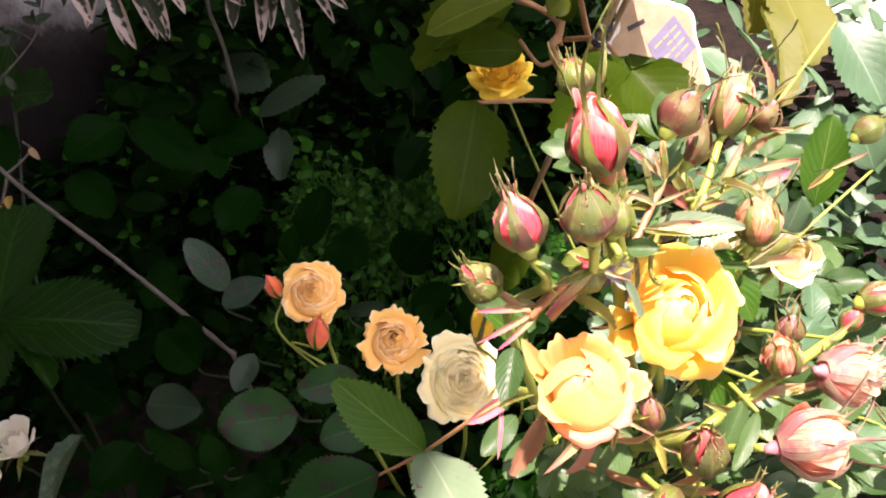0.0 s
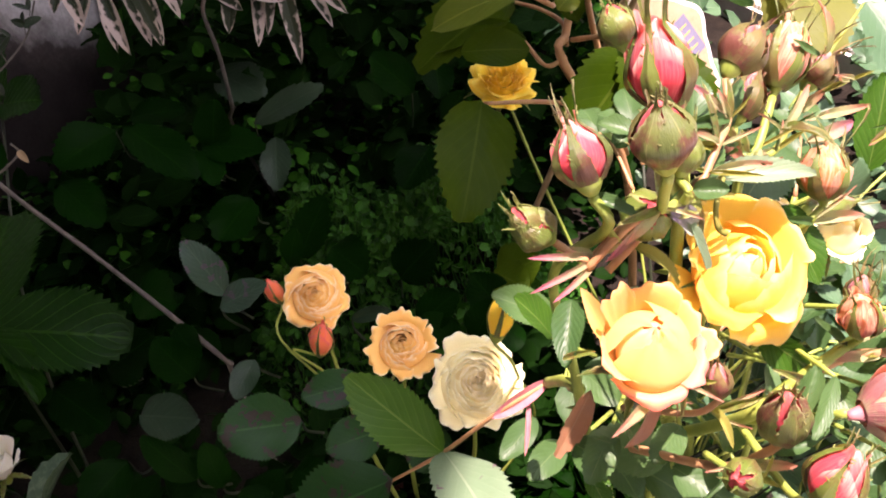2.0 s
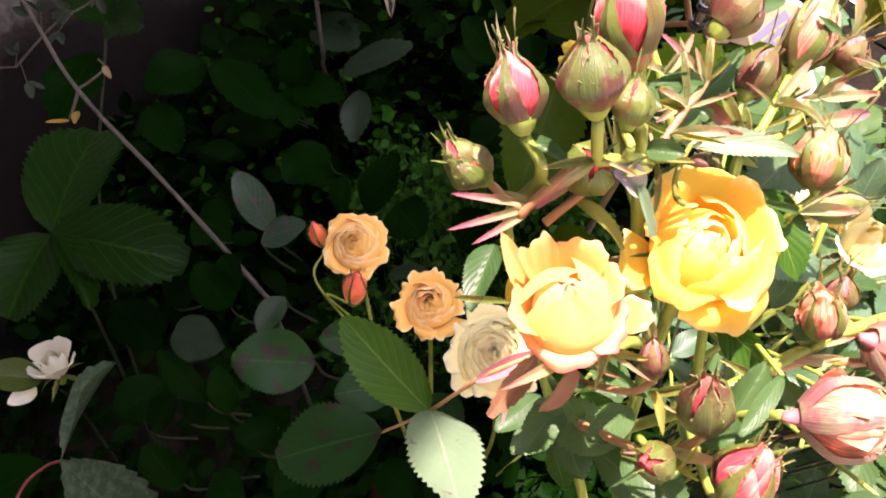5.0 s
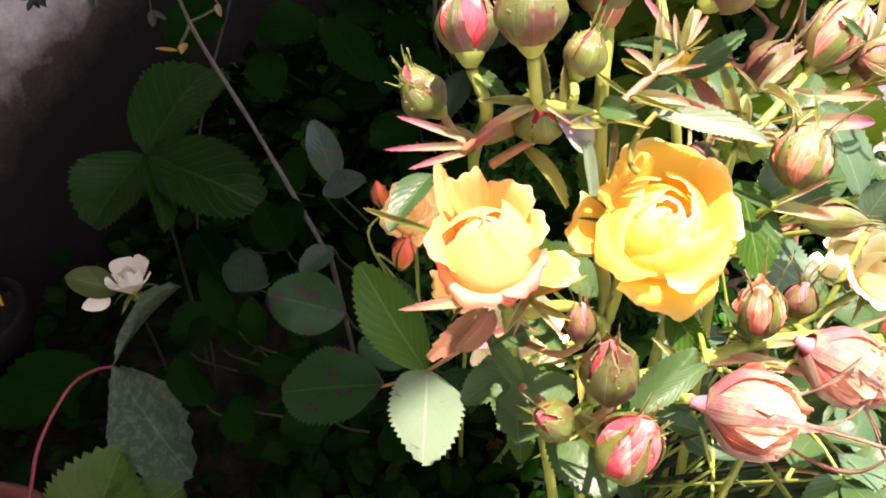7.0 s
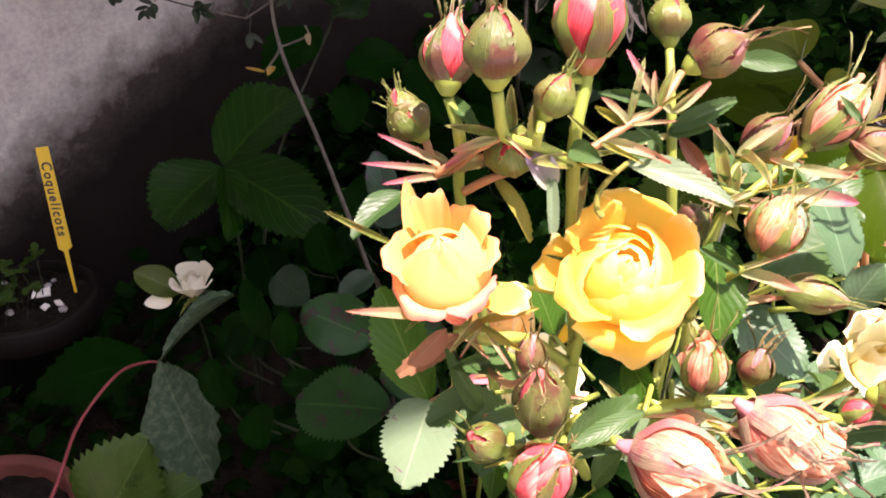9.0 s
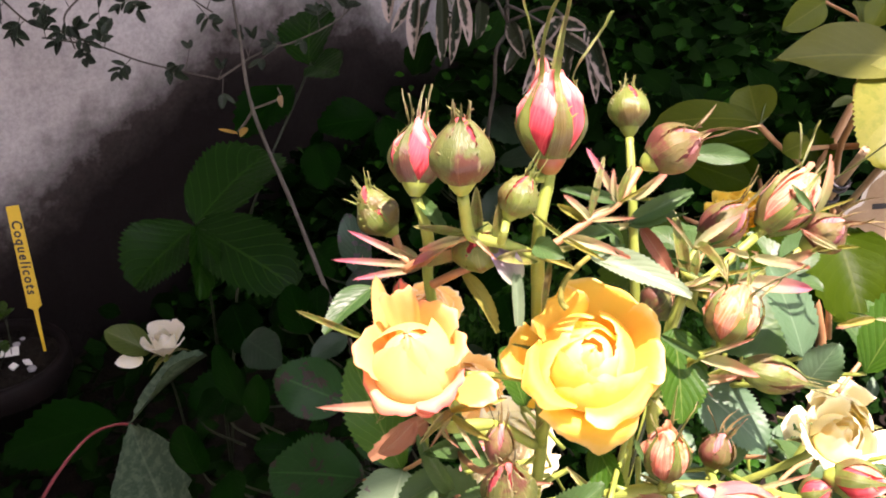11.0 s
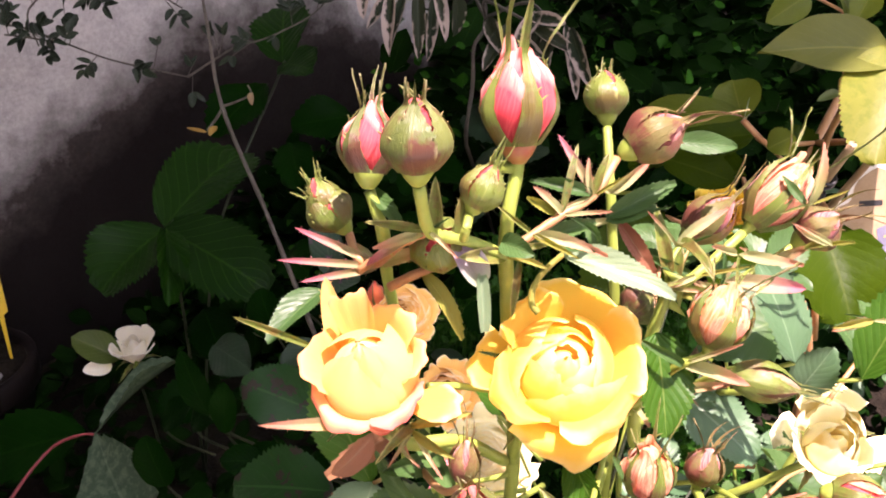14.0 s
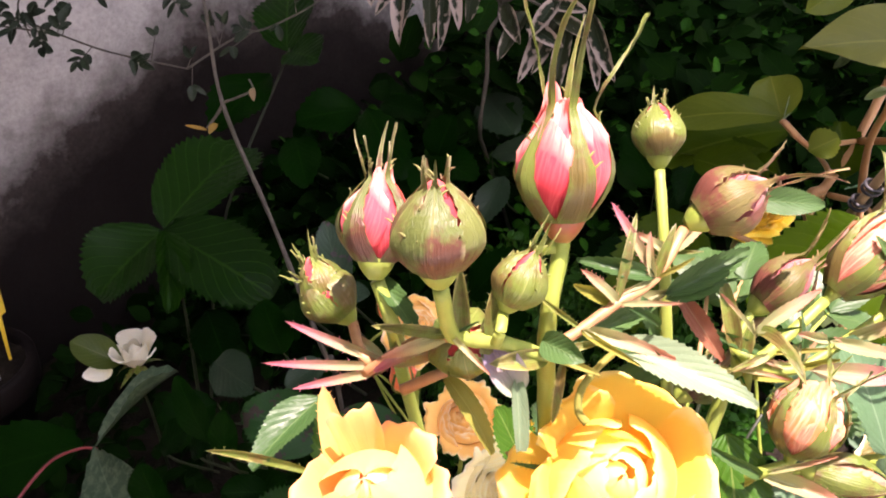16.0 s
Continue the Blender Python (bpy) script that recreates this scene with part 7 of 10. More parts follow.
stem(shrub, [(0.3700, 0.6600, 0.1800), (0.3428, 0.6629, 0.3409), (0.3422, 0.6473, 0.3947), (0.3360, 0.6399, 0.4234), (0.3670, 0.6528, 0.4402)], 0.0030, 0.0020, RED_STEM)
stem(shrub, [(0.3600, 0.6600, -0.1200), (0.3200, 0.7400, 0.1000), (0.3050, 0.7900, 0.2150)], 0.0020, 0.0015, GREEN_STEM)
rose(shrub, (0.3027, 0.7876, 0.2259), (0.0, -0.45, 0.9), 0.034, DEEP_YELLOW, inner=26, outer=12, height=0.7, shut=0.2, ruffle=0.14, loose=0.9, lip=0.12, seed=31, label="ruffled deep yellow double bloom")
cane = thing("bamboo_cane", (0.2369, 0.8173, -0.1200), "pale bamboo cane tied to the shrub, stuck in the soil", "garden cane", "bamboo canes")
stem(cane, [(0.2369, 0.8173, -0.1200), (0.2692, 0.7196, 0.0754), (0.3195, 0.5674, 0.3797), (0.3205, 0.5644, 0.3858)], 0.0032, 0.0028, BAMBOO, name="cane", rough=0.03)
ring_tie(cane, (0.3145, 0.5826, 0.3493), (0.1464, -0.4425, 0.8847))
ring_tie(cane, (0.3170, 0.5750, 0.3645), (0.1464, -0.4425, 0.8847))
cane2 = thing("bamboo_cane", (0.2549, 0.8393, -0.1200), "second pale bamboo cane beside the first, stuck in the soil", "garden cane", "bamboo canes")
stem(cane2, [(0.2549, 0.8393, -0.1200), (0.2872, 0.7416, 0.0754), (0.3470, 0.5970, 0.3645), (0.3515, 0.5894, 0.3797)], 0.0030, 0.0026, BAMBOO, name="cane", rough=0.03)
rose_label((0.3825, 0.6039, 0.3064))

# strawberry plant
berry = thing("strawberry_plant", (-0.24, 0.73, -0.12), "strawberry plant with large toothed green leaves", "strawberry plant")
stem(berry, [(-0.2400, 0.7300, -0.1200), (-0.2400, 0.7400, 0.1000), (-0.2320, 0.7110, 0.2160)], 0.0020, 0.0014, SHADE_STEM, name="leafstalk")
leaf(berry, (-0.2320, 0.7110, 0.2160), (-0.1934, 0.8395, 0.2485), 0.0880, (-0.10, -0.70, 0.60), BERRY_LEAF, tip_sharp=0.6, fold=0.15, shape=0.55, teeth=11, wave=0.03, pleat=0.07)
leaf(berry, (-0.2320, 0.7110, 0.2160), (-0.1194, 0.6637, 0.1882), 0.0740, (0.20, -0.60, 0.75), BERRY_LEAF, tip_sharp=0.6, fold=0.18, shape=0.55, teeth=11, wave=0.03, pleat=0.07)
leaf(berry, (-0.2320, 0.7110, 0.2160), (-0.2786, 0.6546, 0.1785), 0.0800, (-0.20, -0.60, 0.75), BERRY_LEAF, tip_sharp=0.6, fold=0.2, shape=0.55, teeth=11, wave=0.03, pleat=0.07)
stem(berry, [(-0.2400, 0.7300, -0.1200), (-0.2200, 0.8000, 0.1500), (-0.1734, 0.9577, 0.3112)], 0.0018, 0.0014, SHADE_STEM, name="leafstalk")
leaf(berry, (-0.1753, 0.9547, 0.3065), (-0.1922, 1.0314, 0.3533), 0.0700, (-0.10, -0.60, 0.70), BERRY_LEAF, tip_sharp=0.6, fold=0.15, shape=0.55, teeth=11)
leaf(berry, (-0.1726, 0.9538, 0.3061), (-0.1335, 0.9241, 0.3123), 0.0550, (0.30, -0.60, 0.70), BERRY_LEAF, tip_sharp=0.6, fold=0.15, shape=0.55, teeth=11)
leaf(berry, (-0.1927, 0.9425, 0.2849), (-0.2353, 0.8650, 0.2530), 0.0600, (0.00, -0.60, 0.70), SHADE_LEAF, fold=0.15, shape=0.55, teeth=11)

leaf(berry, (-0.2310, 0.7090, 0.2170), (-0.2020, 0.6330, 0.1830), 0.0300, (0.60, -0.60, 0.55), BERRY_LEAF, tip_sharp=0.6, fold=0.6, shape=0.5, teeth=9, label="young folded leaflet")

# bare stick
stick = thing("dry_stem", (-0.0499, 0.6616, -0.1200), "long dry brown stem with a withered node, leaning", "dry stem")
stem(stick, [(-0.0499, 0.6616, -0.1200), (-0.0499, 0.6016, 0.1549), (-0.0499, 0.5716, 0.2049), (-0.1080, 0.6488, 0.2764), (-0.1660, 0.7260, 0.3400), (-0.1984, 0.7967, 0.3938), (-0.2631, 0.9382, 0.5014)], 0.0024, 0.0014, BROWN_STEM, rough=0.12)
stem(stick, [(-0.1660, 0.7260, 0.3400), (-0.1521, 0.7254, 0.3455), (-0.1399, 0.7311, 0.3512), (-0.1432, 0.7353, 0.3586)], 0.0012, 0.0008, BROWN_STEM, name="twig")
stem(stick, [(-0.1660, 0.7260, 0.3380), (-0.1720, 0.7233, 0.3288), (-0.1789, 0.7164, 0.3200)], 0.0016, 0.0010, BROWN_STEM, name="twig")
leaf(stick, (-0.1400, 0.7316, 0.3521), (-0.1345, 0.7171, 0.3468), 0.0060, (0.00, -0.80, 0.60), WITHERED, teeth=0, name="withered_leaf")
leaf(stick, (-0.1714, 0.7197, 0.3231), (-0.1740, 0.7080, 0.3185), 0.0070, (0.00, -0.80, 0.60), OCHRE, teeth=0, name="withered_leaf")
leaf(stick, (-0.1787, 0.7156, 0.3186), (-0.1990, 0.7170, 0.3215), 0.0032, (0.00, -0.80, 0.60), OCHRE, teeth=0, name="withered_leaf")

# white flower with blue-green leaves
white = thing("white_flower", (-0.28, 0.72, -0.12), "small white bloom with blue-green toothed leaves on red stalks", "flower")
bloom(white, (-0.2890, 0.7128, 0.0540), (0.06, -0.10, 0.99), 0.0250, WHITE_PETAL, WHITE_PETAL, [(72 * i + 20, 0.95 + 0.15 * (i % 2), 1.30 - 0.22 * (i % 3), 0.62, 0.1, 0.42) for i in range(5)], inner=6, height=1.25, fill=0.55, shut=0.30, drop=0.1, ruffle=0.4, seed=41, label="white bloom with pointed petals")
leaf(white, (-0.3103, 0.7028, 0.0532), (-0.3358, 0.6876, 0.0548), 0.0180, (0.00, -0.80, 0.60), WHITE_PETAL, teeth=0, name="petal")
leaf(white, (-0.3017, 0.7076, 0.0584), (-0.3504, 0.7045, 0.0849), 0.0340, (0.00, -0.50, 0.80), OLIVE_LEAF, teeth=0, shape=0.5)
stem(white, [(-0.2800, 0.7200, -0.1200), (-0.2900, 0.7200, 0.0000), (-0.2914, 0.7050, 0.0424)], 0.0016, 0.0012, SHADE_STEM)
stem(white, [(-0.2903, 0.3852, 0.0397), (-0.2910, 0.4351, 0.0614), (-0.2943, 0.4815, 0.0783), (-0.2811, 0.5298, 0.0940), (-0.2660, 0.5545, 0.0911), (-0.2495, 0.5572, 0.0911)], 0.0018, 0.0012, CRIMSON_STEM, name="leafstalk")
leaf(white, (-0.2495, 0.5572, 0.0911), (-0.2015, 0.6249, 0.1278), 0.0400, (-0.75, -0.30, 0.55), BLUE_LIGHT, fold=0.35, shape=0.65, teeth=9)
leaf(white, (-0.2495, 0.5572, 0.0911), (-0.1626, 0.4502, 0.0701), 0.0700, (0.10, -0.75, 0.60), BLUE_LIGHT, fold=0.2, shape=0.62, teeth=9)
leaf(white, (-0.2718, 0.5777, 0.0727), (-0.3820, 0.5445, 0.0498), 0.0680, (0.00, -0.40, 0.90), SHADE_LEAF, fold=0.1, shape=0.5, teeth=10)

# young plant in the red pot
young = thing("seedling", (-0.31, 0.42, -0.02), "light green toothed leaf of a young plant in a red pot", "seedling")
leaf(young, (-0.2268, 0.3823, 0.0560), (-0.1900, 0.4170, 0.1375), 0.0750, (0.10, -0.60, 0.80), BERRY_LIGHT, fold=0.15, shape=0.55, teeth=10, pleat=0.08)
leaf(young, (-0.2224, 0.3830, 0.0560), (-0.1488, 0.4052, 0.1085), 0.0600, (0.30, -0.60, 0.80), BERRY_LIGHT, fold=0.15, shape=0.55, teeth=10, pleat=0.08)
stem(young, [(-0.3300, 0.4000, -0.0300), (-0.2266, 0.3833, 0.0482)], 0.0018, 0.0014, GREEN_STEM)

# climber twig before the wall
climber = thing("climbing_plant", (-0.62, 0.78, 0.42), "thin dark twig with small pinnate leaves hanging before the wall", "climbing plant")
stem(climber, [(-0.4800, 0.8506, 0.4010), (-0.4430, 0.8404, 0.3760), (-0.4073, 0.8402, 0.3689), (-0.3654, 0.8372, 0.3557), (-0.3234, 0.8346, 0.3430), (-0.2819, 0.8345, 0.3350), (-0.2404, 0.8350, 0.3279)], 0.0012, 0.0008, DARK_TWIG)
stem(climber, [(-0.4732, 0.8487, 0.3964), (-0.4755, 0.8393, 0.3905)], 0.0005, 0.0004, DARK_TWIG, name="leafstalk")
leaf(climber, (-0.4762, 0.8403, 0.3902), (-0.4848, 0.8356, 0.3800), 0.0056, (0.46, -0.70, 0.60), DARK_LEAF, teeth=0, wave=0)
leaf(climber, (-0.4762, 0.8403, 0.3902), (-0.4671, 0.8256, 0.3788), 0.0049, (-0.45, -0.70, 0.60), DARK_LEAF, teeth=0, wave=0)
leaf(climber, (-0.4748, 0.8414, 0.3920), (-0.4865, 0.8385, 0.3904), 0.0086, (0.47, -0.70, 0.60), DARK_LEAF, teeth=0, wave=0)
leaf(climber, (-0.4748, 0.8414, 0.3920), (-0.4717, 0.8347, 0.3809), 0.0088, (-0.46, -0.70, 0.60), DARK_LEAF, teeth=0, wave=0)
leaf(climber, (-0.4734, 0.8426, 0.3938), (-0.4805, 0.8370, 0.3929), 0.0089, (-0.48, -0.70, 0.60), DARK_LEAF, teeth=0, wave=0)
stem(climber, [(-0.4554, 0.8438, 0.3844), (-0.4546, 0.8267, 0.3643)], 0.0005, 0.0004, DARK_TWIG, name="leafstalk")
leaf(climber, (-0.4552, 0.8276, 0.3640), (-0.4612, 0.8296, 0.3525), 0.0056, (-0.14, -0.70, 0.60), DARK_LEAF, teeth=0, wave=0)
leaf(climber, (-0.4552, 0.8276, 0.3640), (-0.4460, 0.8241, 0.3564), 0.0048, (-0.13, -0.70, 0.60), DARK_LEAF, teeth=0, wave=0)
leaf(climber, (-0.4547, 0.8307, 0.3694), (-0.4739, 0.8317, 0.3610), 0.0047, (0.49, -0.70, 0.60), DARK_LEAF, teeth=0, wave=0)
leaf(climber, (-0.4547, 0.8307, 0.3694), (-0.4356, 0.8198, 0.3650), 0.0090, (-0.01, -0.70, 0.60), DARK_LEAF, teeth=0, wave=0)
leaf(climber, (-0.4541, 0.8338, 0.3747), (-0.4600, 0.8264, 0.3723), 0.0046, (0.09, -0.70, 0.60), DARK_LEAF, teeth=0, wave=0)
stem(climber, [(-0.4489, 0.8420, 0.3800), (-0.4571, 0.8309, 0.3722)], 0.0005, 0.0004, DARK_TWIG, name="leafstalk")
leaf(climber, (-0.4577, 0.8318, 0.3719), (-0.4685, 0.8270, 0.3633), 0.0056, (-0.29, -0.70, 0.60), DARK_LEAF, teeth=0, wave=0)
leaf(climber, (-0.4577, 0.8318, 0.3719), (-0.4601, 0.8273, 0.3590), 0.0065, (-0.19, -0.70, 0.60), DARK_LEAF, teeth=0, wave=0)
leaf(climber, (-0.4549, 0.8334, 0.3742), (-0.4736, 0.8333, 0.3731), 0.0088, (-0.04, -0.70, 0.60), DARK_LEAF, teeth=0, wave=0)
leaf(climber, (-0.4549, 0.8334, 0.3742), (-0.4521, 0.8211, 0.3641), 0.0070, (-0.20, -0.70, 0.60), DARK_LEAF, teeth=0, wave=0)
leaf(climber, (-0.4521, 0.8350, 0.3765), (-0.4710, 0.8354, 0.3754), 0.0061, (0.36, -0.70, 0.60), DARK_LEAF, teeth=0, wave=0)
leaf(climber, (-0.4521, 0.8350, 0.3765), (-0.4470, 0.8244, 0.3691), 0.0052, (-0.30, -0.70, 0.60), DARK_LEAF, teeth=0, wave=0)
stem(climber, [(-0.4363, 0.8403, 0.3747), (-0.4219, 0.8423, 0.3854)], 0.0005, 0.0004, DARK_TWIG, name="leafstalk")
leaf(climber, (-0.4225, 0.8432, 0.3851), (-0.4161, 0.8515, 0.3911), 0.0059, (-0.12, -0.70, 0.60), DARK_LEAF, teeth=0, wave=0)
leaf(climber, (-0.4225, 0.8432, 0.3851), (-0.4280, 0.8533, 0.3932), 0.0053, (0.47, -0.70, 0.60), DARK_LEAF, teeth=0, wave=0)
leaf(climber, (-0.4253, 0.8416, 0.3828), (-0.4131, 0.8398, 0.3796), 0.0064, (-0.05, -0.70, 0.60), DARK_LEAF, teeth=0, wave=0)
leaf(climber, (-0.4253, 0.8416, 0.3828), (-0.4294, 0.8502, 0.3959), 0.0073, (-0.04, -0.70, 0.60), DARK_LEAF, teeth=0, wave=0)
leaf(climber, (-0.4282, 0.8399, 0.3805), (-0.4194, 0.8435, 0.3801), 0.0086, (-0.10, -0.70, 0.60), DARK_LEAF, teeth=0, wave=0)
leaf(climber, (-0.4282, 0.8399, 0.3805), (-0.4312, 0.8429, 0.3899), 0.0056, (-0.23, -0.70, 0.60), DARK_LEAF, teeth=0, wave=0)
stem(climber, [(-0.4084, 0.8402, 0.3691), (-0.3933, 0.8387, 0.3738)], 0.0005, 0.0004, DARK_TWIG, name="leafstalk")
leaf(climber, (-0.3939, 0.8397, 0.3735), (-0.3768, 0.8405, 0.3785), 0.0076, (0.48, -0.70, 0.60), DARK_LEAF, teeth=0, wave=0)
leaf(climber, (-0.3939, 0.8397, 0.3735), (-0.3918, 0.8517, 0.3834), 0.0072, (0.46, -0.70, 0.60), DARK_LEAF, teeth=0, wave=0)
stem(climber, [(-0.3954, 0.8393, 0.3651), (-0.4098, 0.8293, 0.3603)], 0.0005, 0.0004, DARK_TWIG, name="leafstalk")
leaf(climber, (-0.4103, 0.8302, 0.3600), (-0.4238, 0.8236, 0.3553), 0.0088, (-0.47, -0.70, 0.60), DARK_LEAF, teeth=0, wave=0)
leaf(climber, (-0.4103, 0.8302, 0.3600), (-0.4057, 0.8162, 0.3546), 0.0062, (-0.16, -0.70, 0.60), DARK_LEAF, teeth=0, wave=0)
leaf(climber, (-0.4061, 0.8315, 0.3616), (-0.4205, 0.8413, 0.3689), 0.0051, (-0.03, -0.70, 0.60), DARK_LEAF, teeth=0, wave=0)
leaf(climber, (-0.4061, 0.8315, 0.3616), (-0.4168, 0.8307, 0.3460), 0.0077, (0.05, -0.70, 0.60), DARK_LEAF, teeth=0, wave=0)
leaf(climber, (-0.4018, 0.8329, 0.3631), (-0.4124, 0.8291, 0.3729), 0.0049, (0.33, -0.70, 0.60), DARK_LEAF, teeth=0, wave=0)
stem(climber, [(-0.3852, 0.8386, 0.3619), (-0.3793, 0.8250, 0.3471)], 0.0005, 0.0004, DARK_TWIG, name="leafstalk")
leaf(climber, (-0.3798, 0.8259, 0.3468), (-0.3733, 0.8128, 0.3408), 0.0089, (0.01, -0.70, 0.60), DARK_LEAF, teeth=0, wave=0)
leaf(climber, (-0.3798, 0.8259, 0.3468), (-0.3728, 0.8288, 0.3403), 0.0087, (-0.03, -0.70, 0.60), DARK_LEAF, teeth=0, wave=0)
leaf(climber, (-0.3806, 0.8282, 0.3508), (-0.3884, 0.8238, 0.3464), 0.0045, (0.20, -0.70, 0.60), DARK_LEAF, teeth=0, wave=0)
leaf(climber, (-0.3806, 0.8282, 0.3508), (-0.3642, 0.8158, 0.3460), 0.0060, (-0.12, -0.70, 0.60), DARK_LEAF, teeth=0, wave=0)
leaf(climber, (-0.3814, 0.8304, 0.3549), (-0.3907, 0.8195, 0.3476), 0.0063, (0.10, -0.70, 0.60), DARK_LEAF, teeth=0, wave=0)
stem(climber, [(-0.3635, 0.8371, 0.3551), (-0.3581, 0.8413, 0.3716)], 0.0005, 0.0004, DARK_TWIG, name="leafstalk")
leaf(climber, (-0.3586, 0.8423, 0.3713), (-0.3572, 0.8517, 0.3836), 0.0073, (0.18, -0.70, 0.60), DARK_LEAF, teeth=0, wave=0)
leaf(climber, (-0.3586, 0.8423, 0.3713), (-0.3734, 0.8469, 0.3791), 0.0047, (0.08, -0.70, 0.60), DARK_LEAF, teeth=0, wave=0)
stem(climber, [(-0.3339, 0.8352, 0.3462), (-0.3434, 0.8218, 0.3345)], 0.0005, 0.0004, DARK_TWIG, name="leafstalk")
leaf(climber, (-0.3439, 0.8227, 0.3342), (-0.3514, 0.8159, 0.3257), 0.0071, (-0.01, -0.70, 0.60), DARK_LEAF, teeth=0, wave=0)
leaf(climber, (-0.3439, 0.8227, 0.3342), (-0.3374, 0.8151, 0.3281), 0.0057, (-0.33, -0.70, 0.60), DARK_LEAF, teeth=0, wave=0)
leaf(climber, (-0.3409, 0.8249, 0.3375), (-0.3587, 0.8252, 0.3333), 0.0050, (-0.33, -0.70, 0.60), DARK_LEAF, teeth=0, wave=0)
leaf(climber, (-0.3409, 0.8249, 0.3375), (-0.3298, 0.8126, 0.3301), 0.0088, (0.00, -0.70, 0.60), DARK_LEAF, teeth=0, wave=0)
leaf(climber, (-0.3380, 0.8271, 0.3408), (-0.3487, 0.8188, 0.3473), 0.0057, (0.44, -0.70, 0.60), DARK_LEAF, teeth=0, wave=0)
leaf(climber, (-0.3380, 0.8271, 0.3408), (-0.3335, 0.8240, 0.3318), 0.0076, (0.47, -0.70, 0.60), DARK_LEAF, teeth=0, wave=0)
stem(climber, [(-0.3085, 0.8345, 0.3401), (-0.2934, 0.8297, 0.3389)], 0.0005, 0.0004, DARK_TWIG, name="leafstalk")
leaf(climber, (-0.2939, 0.8306, 0.3386), (-0.2828, 0.8351, 0.3341), 0.0078, (0.30, -0.70, 0.60), DARK_LEAF, teeth=0, wave=0)
leaf(climber, (-0.2939, 0.8306, 0.3386), (-0.2809, 0.8250, 0.3449), 0.0085, (0.26, -0.70, 0.60), DARK_LEAF, teeth=0, wave=0)
stem(climber, [(-0.3025, 0.8345, 0.3390), (-0.2850, 0.8282, 0.3347)], 0.0005, 0.0004, DARK_TWIG, name="leafstalk")
leaf(climber, (-0.2855, 0.8291, 0.3344), (-0.2668, 0.8205, 0.3309), 0.0077, (-0.43, -0.70, 0.60), DARK_LEAF, teeth=0, wave=0)
leaf(climber, (-0.2855, 0.8291, 0.3344), (-0.2757, 0.8355, 0.3419), 0.0065, (0.21, -0.70, 0.60), DARK_LEAF, teeth=0, wave=0)
leaf(climber, (-0.2893, 0.8296, 0.3359), (-0.2865, 0.8170, 0.3248), 0.0074, (-0.14, -0.70, 0.60), DARK_LEAF, teeth=0, wave=0)
leaf(climber, (-0.2893, 0.8296, 0.3359), (-0.2809, 0.8311, 0.3414), 0.0064, (0.01, -0.70, 0.60), DARK_LEAF, teeth=0, wave=0)
leaf(climber, (-0.2931, 0.8300, 0.3373), (-0.2864, 0.8220, 0.3274), 0.0086, (0.11, -0.70, 0.60), DARK_LEAF, teeth=0, wave=0)
stem(climber, [(-0.2761, 0.8345, 0.3340), (-0.2713, 0.8425, 0.3572)], 0.0005, 0.0004, DARK_TWIG, name="leafstalk")
leaf(climber, (-0.2717, 0.8435, 0.3569), (-0.2718, 0.8511, 0.3646), 0.0054, (0.40, -0.70, 0.60), DARK_LEAF, teeth=0, wave=0)
leaf(climber, (-0.2717, 0.8435, 0.3569), (-0.2797, 0.8423, 0.3653), 0.0059, (0.21, -0.70, 0.60), DARK_LEAF, teeth=0, wave=0)
stem(climber, [(-0.2409, 0.8350, 0.3280), (-0.2352, 0.8360, 0.3388)], 0.0005, 0.0004, DARK_TWIG, name="leafstalk")
leaf(climber, (-0.2356, 0.8369, 0.3385), (-0.2313, 0.8428, 0.3487), 0.0054, (-0.11, -0.70, 0.60), DARK_LEAF, teeth=0, wave=0)
leaf(climber, (-0.2356, 0.8369, 0.3385), (-0.2438, 0.8417, 0.3494), 0.0075, (-0.49, -0.70, 0.60), DARK_LEAF, teeth=0, wave=0)
stem(climber, [(-0.2404, 0.8350, 0.3279), (-0.1958, 0.8548, 0.3542), (-0.1616, 0.8641, 0.3639), (-0.1166, 0.8816, 0.3861), (-0.0954, 0.8987, 0.4120)], 0.0012, 0.0008, DARK_TWIG)
stem(climber, [(-0.2358, 0.8370, 0.3306), (-0.2330, 0.8232, 0.3160)], 0.0005, 0.0004, DARK_TWIG, name="leafstalk")
leaf(climber, (-0.2334, 0.8241, 0.3156), (-0.2326, 0.8161, 0.3020), 0.0087, (0.35, -0.70, 0.60), DARK_LEAF, teeth=0, wave=0)
leaf(climber, (-0.2334, 0.8241, 0.3156), (-0.2199, 0.8236, 0.3063), 0.0055, (0.40, -0.70, 0.60), DARK_LEAF, teeth=0, wave=0)
stem(climber, [(-0.2114, 0.8479, 0.3450), (-0.2053, 0.8552, 0.3668)], 0.0005, 0.0004, DARK_TWIG, name="leafstalk")
leaf(climber, (-0.2057, 0.8561, 0.3665), (-0.2008, 0.8569, 0.3805), 0.0062, (0.12, -0.70, 0.60), DARK_LEAF, teeth=0, wave=0)
leaf(climber, (-0.2057, 0.8561, 0.3665), (-0.2183, 0.8672, 0.3759), 0.0049, (0.37, -0.70, 0.60), DARK_LEAF, teeth=0, wave=0)
stem(climber, [(-0.2097, 0.8486, 0.3460), (-0.2150, 0.8538, 0.3663)], 0.0005, 0.0004, DARK_TWIG, name="leafstalk")
leaf(climber, (-0.2153, 0.8548, 0.3660), (-0.2169, 0.8526, 0.3825), 0.0074, (-0.44, -0.70, 0.60), DARK_LEAF, teeth=0, wave=0)
